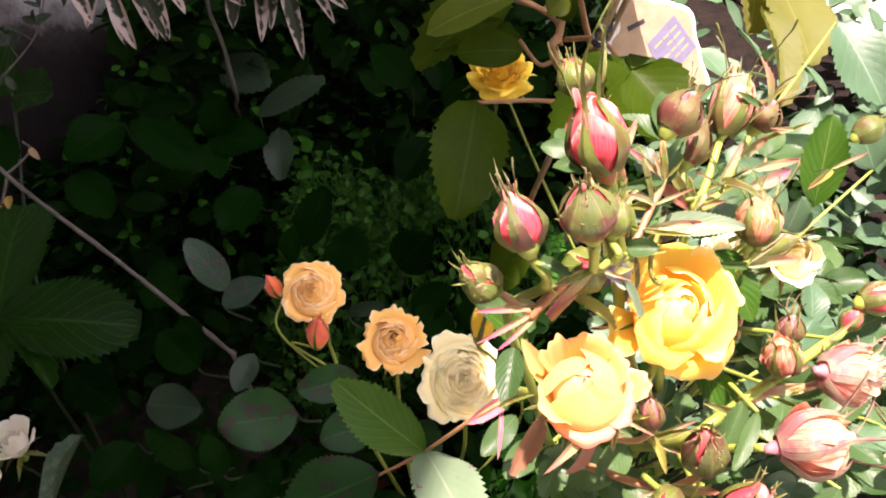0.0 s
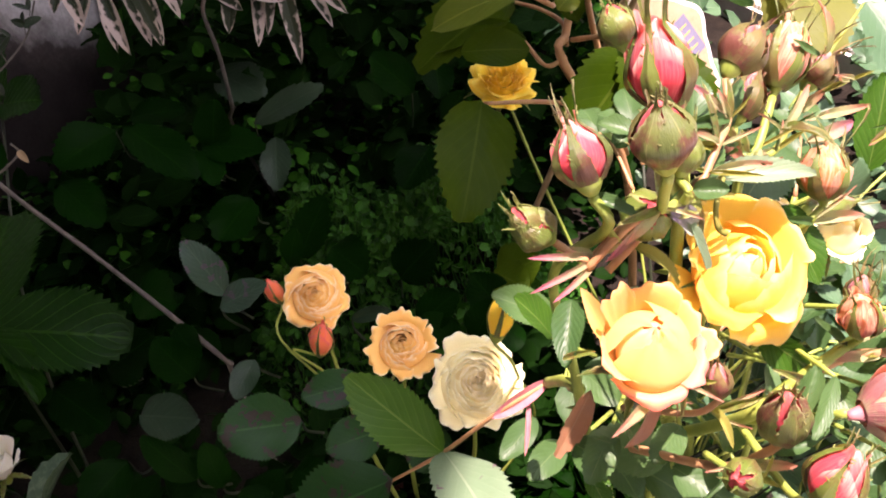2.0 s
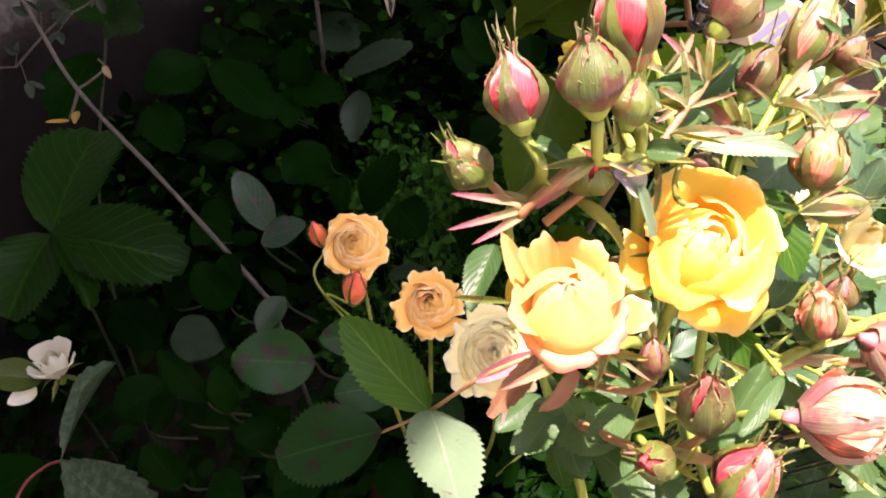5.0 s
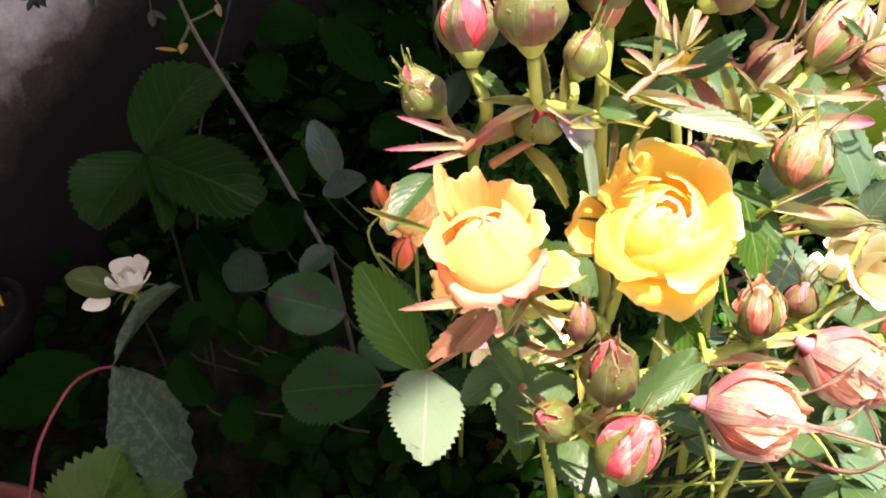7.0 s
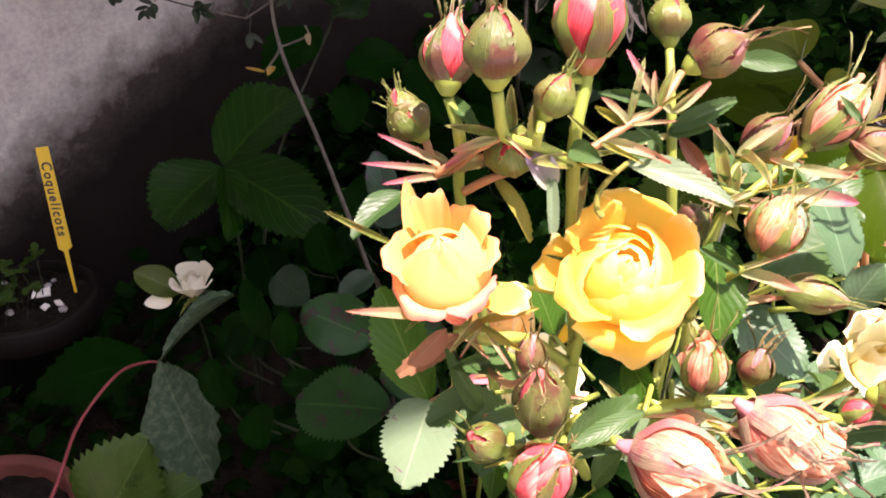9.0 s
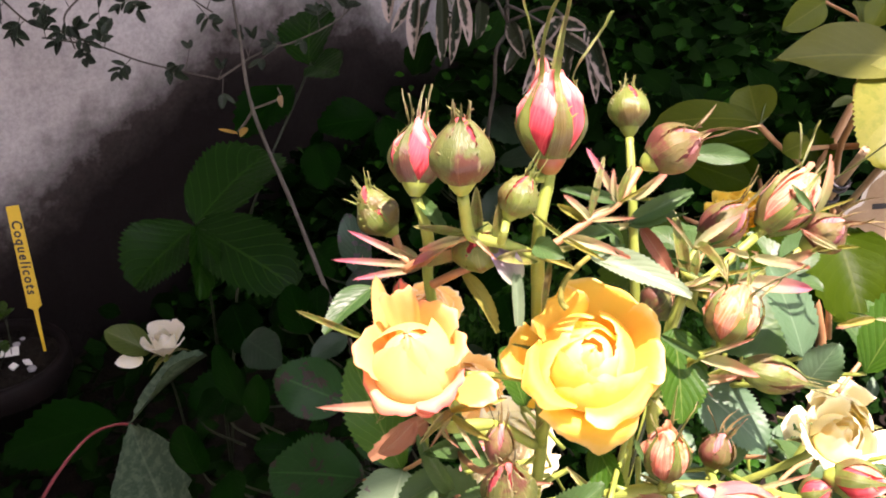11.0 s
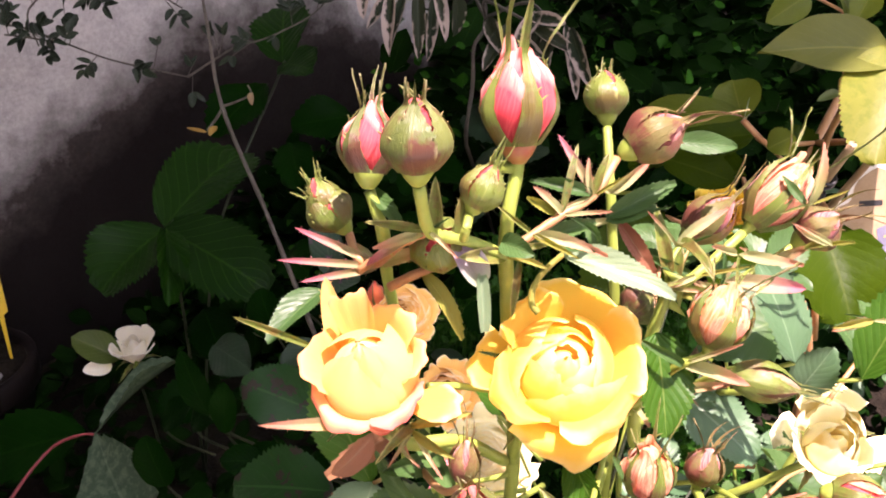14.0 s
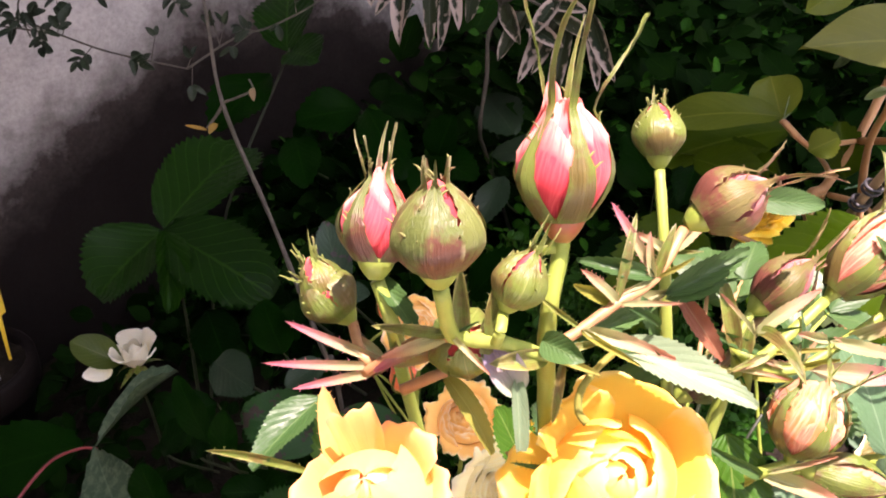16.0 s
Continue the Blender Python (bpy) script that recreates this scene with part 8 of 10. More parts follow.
leaf(climber, (-0.2153, 0.8548, 0.3660), (-0.2285, 0.8564, 0.3751), 0.0090, (0.12, -0.70, 0.60), DARK_LEAF, teeth=0, wave=0)
stem(climber, [(-0.1788, 0.8594, 0.3590), (-0.1957, 0.8457, 0.3483)], 0.0005, 0.0004, DARK_TWIG, name="leafstalk")
leaf(climber, (-0.1960, 0.8466, 0.3480), (-0.2091, 0.8407, 0.3394), 0.0058, (0.19, -0.70, 0.60), DARK_LEAF, teeth=0, wave=0)
leaf(climber, (-0.1960, 0.8466, 0.3480), (-0.1922, 0.8363, 0.3396), 0.0084, (0.34, -0.70, 0.60), DARK_LEAF, teeth=0, wave=0)
stem(climber, [(-0.1758, 0.8602, 0.3599), (-0.1879, 0.8553, 0.3637)], 0.0005, 0.0004, DARK_TWIG, name="leafstalk")
leaf(climber, (-0.1882, 0.8563, 0.3635), (-0.2005, 0.8590, 0.3646), 0.0046, (-0.42, -0.70, 0.60), DARK_LEAF, teeth=0, wave=0)
leaf(climber, (-0.1882, 0.8563, 0.3635), (-0.1972, 0.8514, 0.3599), 0.0072, (0.01, -0.70, 0.60), DARK_LEAF, teeth=0, wave=0)
leaf(climber, (-0.1848, 0.8563, 0.3629), (-0.1904, 0.8577, 0.3764), 0.0075, (0.47, -0.70, 0.60), DARK_LEAF, teeth=0, wave=0)
leaf(climber, (-0.1848, 0.8563, 0.3629), (-0.1950, 0.8493, 0.3518), 0.0080, (0.21, -0.70, 0.60), DARK_LEAF, teeth=0, wave=0)
leaf(climber, (-0.1814, 0.8563, 0.3622), (-0.1870, 0.8654, 0.3685), 0.0086, (0.35, -0.70, 0.60), DARK_LEAF, teeth=0, wave=0)
leaf(climber, (-0.1814, 0.8563, 0.3622), (-0.1907, 0.8457, 0.3530), 0.0046, (0.43, -0.70, 0.60), DARK_LEAF, teeth=0, wave=0)
stem(climber, [(-0.1472, 0.8697, 0.3710), (-0.1540, 0.8606, 0.3666)], 0.0005, 0.0004, DARK_TWIG, name="leafstalk")
leaf(climber, (-0.1542, 0.8616, 0.3663), (-0.1623, 0.8599, 0.3604), 0.0060, (-0.25, -0.70, 0.60), DARK_LEAF, teeth=0, wave=0)
leaf(climber, (-0.1542, 0.8616, 0.3663), (-0.1512, 0.8585, 0.3516), 0.0081, (0.18, -0.70, 0.60), DARK_LEAF, teeth=0, wave=0)
stem(climber, [(-0.1379, 0.8733, 0.3756), (-0.1405, 0.8773, 0.3932)], 0.0005, 0.0004, DARK_TWIG, name="leafstalk")
leaf(climber, (-0.1408, 0.8783, 0.3929), (-0.1421, 0.8803, 0.4020), 0.0049, (0.49, -0.70, 0.60), DARK_LEAF, teeth=0, wave=0)
leaf(climber, (-0.1408, 0.8783, 0.3929), (-0.1528, 0.8767, 0.3992), 0.0066, (0.09, -0.70, 0.60), DARK_LEAF, teeth=0, wave=0)
leaf(climber, (-0.1398, 0.8761, 0.3888), (-0.1336, 0.8827, 0.3959), 0.0075, (-0.13, -0.70, 0.60), DARK_LEAF, teeth=0, wave=0)
leaf(climber, (-0.1398, 0.8761, 0.3888), (-0.1553, 0.8780, 0.3948), 0.0052, (-0.25, -0.70, 0.60), DARK_LEAF, teeth=0, wave=0)
leaf(climber, (-0.1388, 0.8739, 0.3848), (-0.1247, 0.8713, 0.3970), 0.0047, (0.27, -0.70, 0.60), DARK_LEAF, teeth=0, wave=0)
stem(climber, [(-0.1201, 0.8803, 0.3844), (-0.1254, 0.8789, 0.3932)], 0.0005, 0.0004, DARK_TWIG, name="leafstalk")
leaf(climber, (-0.1257, 0.8799, 0.3929), (-0.1346, 0.8827, 0.4040), 0.0049, (0.35, -0.70, 0.60), DARK_LEAF, teeth=0, wave=0)
leaf(climber, (-0.1257, 0.8799, 0.3929), (-0.1403, 0.8837, 0.3948), 0.0066, (0.46, -0.70, 0.60), DARK_LEAF, teeth=0, wave=0)
stem(climber, [(-0.1138, 0.8839, 0.3896), (-0.1106, 0.8848, 0.4006)], 0.0005, 0.0004, DARK_TWIG, name="leafstalk")
leaf(climber, (-0.1108, 0.8858, 0.4004), (-0.1071, 0.8829, 0.4108), 0.0047, (-0.19, -0.70, 0.60), DARK_LEAF, teeth=0, wave=0)
leaf(climber, (-0.1108, 0.8858, 0.4004), (-0.1193, 0.8798, 0.4074), 0.0048, (-0.35, -0.70, 0.60), DARK_LEAF, teeth=0, wave=0)
leaf(climber, (-0.1113, 0.8843, 0.3979), (-0.0947, 0.8862, 0.4001), 0.0080, (0.21, -0.70, 0.60), DARK_LEAF, teeth=0, wave=0)
leaf(climber, (-0.1113, 0.8843, 0.3979), (-0.1194, 0.8788, 0.4077), 0.0070, (-0.25, -0.70, 0.60), DARK_LEAF, teeth=0, wave=0)
leaf(climber, (-0.1118, 0.8829, 0.3955), (-0.1025, 0.8870, 0.4029), 0.0070, (0.13, -0.70, 0.60), DARK_LEAF, teeth=0, wave=0)
stem(climber, [(-0.1058, 0.8903, 0.3992), (-0.1015, 0.8899, 0.4079)], 0.0005, 0.0004, DARK_TWIG, name="leafstalk")
leaf(climber, (-0.1017, 0.8909, 0.4076), (-0.0998, 0.9044, 0.4149), 0.0052, (-0.20, -0.70, 0.60), DARK_LEAF, teeth=0, wave=0)
leaf(climber, (-0.1017, 0.8909, 0.4076), (-0.1141, 0.8944, 0.4163), 0.0054, (0.48, -0.70, 0.60), DARK_LEAF, teeth=0, wave=0)
stem(climber, [(-0.3601, 0.8279, 0.3587), (-0.4010, 0.8266, 0.3641), (-0.4243, 0.8253, 0.3663)], 0.0012, 0.0008, DARK_TWIG)
stem(climber, [(-0.3638, 0.8278, 0.3591), (-0.3582, 0.8288, 0.3700)], 0.0005, 0.0004, DARK_TWIG, name="leafstalk")
leaf(climber, (-0.3588, 0.8297, 0.3697), (-0.3569, 0.8413, 0.3814), 0.0079, (0.44, -0.70, 0.60), DARK_LEAF, teeth=0, wave=0)
leaf(climber, (-0.3588, 0.8297, 0.3697), (-0.3667, 0.8354, 0.3750), 0.0068, (0.09, -0.70, 0.60), DARK_LEAF, teeth=0, wave=0)
leaf(climber, (-0.3595, 0.8283, 0.3674), (-0.3507, 0.8374, 0.3681), 0.0056, (0.42, -0.70, 0.60), DARK_LEAF, teeth=0, wave=0)
leaf(climber, (-0.3595, 0.8283, 0.3674), (-0.3700, 0.8307, 0.3766), 0.0087, (-0.22, -0.70, 0.60), DARK_LEAF, teeth=0, wave=0)
leaf(climber, (-0.3602, 0.8269, 0.3650), (-0.3523, 0.8326, 0.3662), 0.0053, (0.43, -0.70, 0.60), DARK_LEAF, teeth=0, wave=0)
leaf(climber, (-0.3602, 0.8269, 0.3650), (-0.3677, 0.8283, 0.3750), 0.0047, (-0.07, -0.70, 0.60), DARK_LEAF, teeth=0, wave=0)
stem(climber, [(-0.3823, 0.8272, 0.3616), (-0.4027, 0.8259, 0.3733)], 0.0005, 0.0004, DARK_TWIG, name="leafstalk")
leaf(climber, (-0.4033, 0.8268, 0.3730), (-0.4156, 0.8291, 0.3781), 0.0079, (0.36, -0.70, 0.60), DARK_LEAF, teeth=0, wave=0)
leaf(climber, (-0.4033, 0.8268, 0.3730), (-0.4194, 0.8241, 0.3653), 0.0053, (0.30, -0.70, 0.60), DARK_LEAF, teeth=0, wave=0)
leaf(climber, (-0.3975, 0.8260, 0.3705), (-0.3953, 0.8258, 0.3839), 0.0066, (-0.28, -0.70, 0.60), DARK_LEAF, teeth=0, wave=0)
leaf(climber, (-0.3975, 0.8260, 0.3705), (-0.4071, 0.8140, 0.3633), 0.0048, (0.32, -0.70, 0.60), DARK_LEAF, teeth=0, wave=0)
leaf(climber, (-0.3917, 0.8251, 0.3679), (-0.3967, 0.8328, 0.3790), 0.0064, (-0.02, -0.70, 0.60), DARK_LEAF, teeth=0, wave=0)
stem(climber, [(-0.4201, 0.8255, 0.3659), (-0.4219, 0.8273, 0.3794)], 0.0005, 0.0004, DARK_TWIG, name="leafstalk")
leaf(climber, (-0.4225, 0.8282, 0.3792), (-0.4254, 0.8320, 0.3892), 0.0083, (-0.04, -0.70, 0.60), DARK_LEAF, teeth=0, wave=0)
leaf(climber, (-0.4225, 0.8282, 0.3792), (-0.4423, 0.8329, 0.3810), 0.0067, (-0.43, -0.70, 0.60), DARK_LEAF, teeth=0, wave=0)
leaf(climber, (-0.4213, 0.8266, 0.3761), (-0.4091, 0.8225, 0.3867), 0.0080, (-0.29, -0.70, 0.60), DARK_LEAF, teeth=0, wave=0)
leaf(climber, (-0.4213, 0.8266, 0.3761), (-0.4281, 0.8235, 0.3843), 0.0052, (0.22, -0.70, 0.60), DARK_LEAF, teeth=0, wave=0)
leaf(climber, (-0.4201, 0.8250, 0.3731), (-0.4121, 0.8297, 0.3827), 0.0055, (-0.44, -0.70, 0.60), DARK_LEAF, teeth=0, wave=0)
stem(climber, [(-0.4865, 0.8601, 0.3985), (-0.3803, 0.8725, 0.4001), (-0.3041, 0.8844, 0.4065), (-0.2552, 0.8784, 0.3865)], 0.0012, 0.0008, DARK_TWIG)
stem(climber, [(-0.4737, 0.8616, 0.3987), (-0.4708, 0.8666, 0.4170)], 0.0005, 0.0004, DARK_TWIG, name="leafstalk")
leaf(climber, (-0.4714, 0.8675, 0.4168), (-0.4719, 0.8750, 0.4291), 0.0085, (-0.33, -0.70, 0.60), DARK_LEAF, teeth=0, wave=0)
leaf(climber, (-0.4714, 0.8675, 0.4168), (-0.4848, 0.8725, 0.4200), 0.0059, (-0.14, -0.70, 0.60), DARK_LEAF, teeth=0, wave=0)
leaf(climber, (-0.4714, 0.8651, 0.4125), (-0.4632, 0.8699, 0.4148), 0.0048, (-0.09, -0.70, 0.60), DARK_LEAF, teeth=0, wave=0)
leaf(climber, (-0.4714, 0.8651, 0.4125), (-0.4879, 0.8734, 0.4141), 0.0068, (-0.25, -0.70, 0.60), DARK_LEAF, teeth=0, wave=0)
leaf(climber, (-0.4713, 0.8626, 0.4082), (-0.4587, 0.8593, 0.4121), 0.0064, (0.14, -0.70, 0.60), DARK_LEAF, teeth=0, wave=0)
leaf(climber, (-0.4713, 0.8626, 0.4082), (-0.4834, 0.8694, 0.4122), 0.0073, (-0.30, -0.70, 0.60), DARK_LEAF, teeth=0, wave=0)
stem(climber, [(-0.4605, 0.8631, 0.3989), (-0.4675, 0.8589, 0.4030)], 0.0005, 0.0004, DARK_TWIG, name="leafstalk")
leaf(climber, (-0.4681, 0.8599, 0.4028), (-0.4796, 0.8553, 0.4084), 0.0067, (-0.15, -0.70, 0.60), DARK_LEAF, teeth=0, wave=0)
leaf(climber, (-0.4681, 0.8599, 0.4028), (-0.4771, 0.8472, 0.3984), 0.0069, (0.48, -0.70, 0.60), DARK_LEAF, teeth=0, wave=0)
leaf(climber, (-0.4656, 0.8597, 0.4020), (-0.4690, 0.8675, 0.4127), 0.0067, (-0.12, -0.70, 0.60), DARK_LEAF, teeth=0, wave=0)
stem(climber, [(-0.4343, 0.8662, 0.3993), (-0.4383, 0.8545, 0.3897)], 0.0005, 0.0004, DARK_TWIG, name="leafstalk")
leaf(climber, (-0.4389, 0.8555, 0.3895), (-0.4464, 0.8524, 0.3796), 0.0076, (0.10, -0.70, 0.60), DARK_LEAF, teeth=0, wave=0)
leaf(climber, (-0.4389, 0.8555, 0.3895), (-0.4311, 0.8458, 0.3781), 0.0046, (-0.20, -0.70, 0.60), DARK_LEAF, teeth=0, wave=0)
leaf(climber, (-0.4371, 0.8572, 0.3922), (-0.4500, 0.8518, 0.3910), 0.0070, (-0.04, -0.70, 0.60), DARK_LEAF, teeth=0, wave=0)
stem(climber, [(-0.4170, 0.8682, 0.3996), (-0.4197, 0.8672, 0.4085)], 0.0005, 0.0004, DARK_TWIG, name="leafstalk")
leaf(climber, (-0.4203, 0.8682, 0.4082), (-0.4290, 0.8742, 0.4199), 0.0075, (-0.23, -0.70, 0.60), DARK_LEAF, teeth=0, wave=0)
leaf(climber, (-0.4203, 0.8682, 0.4082), (-0.4313, 0.8621, 0.4086), 0.0062, (0.06, -0.70, 0.60), DARK_LEAF, teeth=0, wave=0)
leaf(climber, (-0.4189, 0.8672, 0.4063), (-0.4151, 0.8702, 0.4153), 0.0082, (-0.50, -0.70, 0.60), DARK_LEAF, teeth=0, wave=0)
leaf(climber, (-0.4189, 0.8672, 0.4063), (-0.4312, 0.8647, 0.4102), 0.0049, (0.47, -0.70, 0.60), DARK_LEAF, teeth=0, wave=0)
leaf(climber, (-0.4175, 0.8663, 0.4044), (-0.4115, 0.8684, 0.4124), 0.0068, (-0.33, -0.70, 0.60), DARK_LEAF, teeth=0, wave=0)
stem(climber, [(-0.4128, 0.8687, 0.3996), (-0.4066, 0.8716, 0.4136)], 0.0005, 0.0004, DARK_TWIG, name="leafstalk")
leaf(climber, (-0.4072, 0.8725, 0.4134), (-0.4029, 0.8795, 0.4272), 0.0046, (0.38, -0.70, 0.60), DARK_LEAF, teeth=0, wave=0)
leaf(climber, (-0.4072, 0.8725, 0.4134), (-0.4189, 0.8793, 0.4193), 0.0082, (0.29, -0.70, 0.60), DARK_LEAF, teeth=0, wave=0)
leaf(climber, (-0.4080, 0.8706, 0.4102), (-0.4025, 0.8802, 0.4116), 0.0081, (-0.02, -0.70, 0.60), DARK_LEAF, teeth=0, wave=0)
leaf(climber, (-0.4080, 0.8706, 0.4102), (-0.4172, 0.8806, 0.4200), 0.0048, (0.45, -0.70, 0.60), DARK_LEAF, teeth=0, wave=0)
leaf(climber, (-0.4088, 0.8687, 0.4070), (-0.3931, 0.8726, 0.4096), 0.0076, (0.19, -0.70, 0.60), DARK_LEAF, teeth=0, wave=0)
leaf(climber, (-0.4088, 0.8687, 0.4070), (-0.4182, 0.8731, 0.4125), 0.0085, (0.40, -0.70, 0.60), DARK_LEAF, teeth=0, wave=0)
stem(climber, [(-0.3828, 0.8722, 0.4001), (-0.3746, 0.8742, 0.4120)], 0.0005, 0.0004, DARK_TWIG, name="leafstalk")
leaf(climber, (-0.3752, 0.8751, 0.4118), (-0.3672, 0.8771, 0.4235), 0.0051, (0.38, -0.70, 0.60), DARK_LEAF, teeth=0, wave=0)
leaf(climber, (-0.3752, 0.8751, 0.4118), (-0.3800, 0.8739, 0.4186), 0.0061, (0.14, -0.70, 0.60), DARK_LEAF, teeth=0, wave=0)
leaf(climber, (-0.3765, 0.8735, 0.4091), (-0.3653, 0.8847, 0.4131), 0.0085, (0.41, -0.70, 0.60), DARK_LEAF, teeth=0, wave=0)
stem(climber, [(-0.3801, 0.8726, 0.4002), (-0.3733, 0.8560, 0.3799)], 0.0005, 0.0004, DARK_TWIG, name="leafstalk")
leaf(climber, (-0.3738, 0.8569, 0.3796), (-0.3758, 0.8583, 0.3668), 0.0073, (0.44, -0.70, 0.60), DARK_LEAF, teeth=0, wave=0)
leaf(climber, (-0.3738, 0.8569, 0.3796), (-0.3590, 0.8575, 0.3756), 0.0085, (-0.26, -0.70, 0.60), DARK_LEAF, teeth=0, wave=0)
leaf(climber, (-0.3749, 0.8599, 0.3850), (-0.3833, 0.8489, 0.3780), 0.0061, (-0.24, -0.70, 0.60), DARK_LEAF, teeth=0, wave=0)
stem(climber, [(-0.3629, 0.8753, 0.4016), (-0.3712, 0.8693, 0.4028)], 0.0005, 0.0004, DARK_TWIG, name="leafstalk")
leaf(climber, (-0.3717, 0.8702, 0.4026), (-0.3846, 0.8663, 0.4032), 0.0066, (-0.44, -0.70, 0.60), DARK_LEAF, teeth=0, wave=0)
leaf(climber, (-0.3717, 0.8702, 0.4026), (-0.3718, 0.8565, 0.3924), 0.0067, (-0.27, -0.70, 0.60), DARK_LEAF, teeth=0, wave=0)
leaf(climber, (-0.3690, 0.8705, 0.4026), (-0.3828, 0.8777, 0.4106), 0.0047, (-0.20, -0.70, 0.60), DARK_LEAF, teeth=0, wave=0)
stem(climber, [(-0.3467, 0.8778, 0.4029), (-0.3334, 0.8659, 0.3896)], 0.0005, 0.0004, DARK_TWIG, name="leafstalk")
leaf(climber, (-0.3338, 0.8668, 0.3894), (-0.3255, 0.8629, 0.3761), 0.0080, (-0.41, -0.70, 0.60), DARK_LEAF, teeth=0, wave=0)
leaf(climber, (-0.3338, 0.8668, 0.3894), (-0.3147, 0.8602, 0.3942), 0.0064, (0.30, -0.70, 0.60), DARK_LEAF, teeth=0, wave=0)
leaf(climber, (-0.3366, 0.8686, 0.3930), (-0.3464, 0.8669, 0.3841), 0.0087, (0.15, -0.70, 0.60), DARK_LEAF, teeth=0, wave=0)
leaf(climber, (-0.3366, 0.8686, 0.3930), (-0.3206, 0.8632, 0.3969), 0.0068, (0.46, -0.70, 0.60), DARK_LEAF, teeth=0, wave=0)
leaf(climber, (-0.3393, 0.8704, 0.3966), (-0.3464, 0.8587, 0.3863), 0.0070, (0.40, -0.70, 0.60), DARK_LEAF, teeth=0, wave=0)
leaf(climber, (-0.3393, 0.8704, 0.3966), (-0.3329, 0.8758, 0.3914), 0.0052, (0.42, -0.70, 0.60), DARK_LEAF, teeth=0, wave=0)
stem(climber, [(-0.3336, 0.8798, 0.4040), (-0.3521, 0.8661, 0.3937)], 0.0005, 0.0004, DARK_TWIG, name="leafstalk")
leaf(climber, (-0.3526, 0.8671, 0.3934), (-0.3606, 0.8524, 0.3888), 0.0058, (0.46, -0.70, 0.60), DARK_LEAF, teeth=0, wave=0)
leaf(climber, (-0.3526, 0.8671, 0.3934), (-0.3586, 0.8678, 0.3824), 0.0079, (-0.06, -0.70, 0.60), DARK_LEAF, teeth=0, wave=0)
leaf(climber, (-0.3474, 0.8693, 0.3963), (-0.3618, 0.8721, 0.3988), 0.0081, (0.46, -0.70, 0.60), DARK_LEAF, teeth=0, wave=0)
leaf(climber, (-0.3474, 0.8693, 0.3963), (-0.3525, 0.8664, 0.3868), 0.0048, (-0.19, -0.70, 0.60), DARK_LEAF, teeth=0, wave=0)
leaf(climber, (-0.3421, 0.8715, 0.3992), (-0.3585, 0.8776, 0.4005), 0.0077, (0.09, -0.70, 0.60), DARK_LEAF, teeth=0, wave=0)
stem(climber, [(-0.3101, 0.8835, 0.4060), (-0.3007, 0.8867, 0.4198)], 0.0005, 0.0004, DARK_TWIG, name="leafstalk")
leaf(climber, (-0.3011, 0.8876, 0.4196), (-0.2934, 0.8865, 0.4295), 0.0079, (-0.41, -0.70, 0.60), DARK_LEAF, teeth=0, wave=0)
leaf(climber, (-0.3011, 0.8876, 0.4196), (-0.3042, 0.8836, 0.4313), 0.0083, (0.37, -0.70, 0.60), DARK_LEAF, teeth=0, wave=0)
leaf(climber, (-0.3029, 0.8856, 0.4164), (-0.2917, 0.8831, 0.4165), 0.0051, (-0.10, -0.70, 0.60), DARK_LEAF, teeth=0, wave=0)
leaf(climber, (-0.3029, 0.8856, 0.4164), (-0.3039, 0.8890, 0.4278), 0.0055, (0.32, -0.70, 0.60), DARK_LEAF, teeth=0, wave=0)
leaf(climber, (-0.3047, 0.8836, 0.4133), (-0.2874, 0.8845, 0.4195), 0.0071, (-0.09, -0.70, 0.60), DARK_LEAF, teeth=0, wave=0)
stem(climber, [(-0.2905, 0.8828, 0.4009), (-0.3053, 0.8816, 0.4119)], 0.0005, 0.0004, DARK_TWIG, name="leafstalk")
leaf(climber, (-0.3058, 0.8826, 0.4117), (-0.3135, 0.8792, 0.4191), 0.0088, (0.13, -0.70, 0.60), DARK_LEAF, teeth=0, wave=0)
leaf(climber, (-0.3058, 0.8826, 0.4117), (-0.3188, 0.8780, 0.4024), 0.0051, (-0.34, -0.70, 0.60), DARK_LEAF, teeth=0, wave=0)
leaf(climber, (-0.3015, 0.8817, 0.4093), (-0.3078, 0.8906, 0.4164), 0.0046, (-0.36, -0.70, 0.60), DARK_LEAF, teeth=0, wave=0)
leaf(climber, (-0.3015, 0.8817, 0.4093), (-0.3093, 0.8770, 0.4096), 0.0084, (-0.28, -0.70, 0.60), DARK_LEAF, teeth=0, wave=0)
leaf(climber, (-0.2973, 0.8808, 0.4068), (-0.2955, 0.8936, 0.4197), 0.0060, (-0.33, -0.70, 0.60), DARK_LEAF, teeth=0, wave=0)
stem(climber, [(-0.2738, 0.8807, 0.3941), (-0.2531, 0.8680, 0.3782)], 0.0005, 0.0004, DARK_TWIG, name="leafstalk")
leaf(climber, (-0.2535, 0.8690, 0.3779), (-0.2443, 0.8648, 0.3696), 0.0046, (-0.36, -0.70, 0.60), DARK_LEAF, teeth=0, wave=0)
leaf(climber, (-0.2535, 0.8690, 0.3779), (-0.2425, 0.8736, 0.3799), 0.0082, (0.30, -0.70, 0.60), DARK_LEAF, teeth=0, wave=0)
leaf(climber, (-0.2581, 0.8710, 0.3822), (-0.2656, 0.8635, 0.3682), 0.0055, (-0.07, -0.70, 0.60), DARK_LEAF, teeth=0, wave=0)
leaf(climber, (-0.2581, 0.8710, 0.3822), (-0.2479, 0.8789, 0.3815), 0.0077, (0.34, -0.70, 0.60), DARK_LEAF, teeth=0, wave=0)
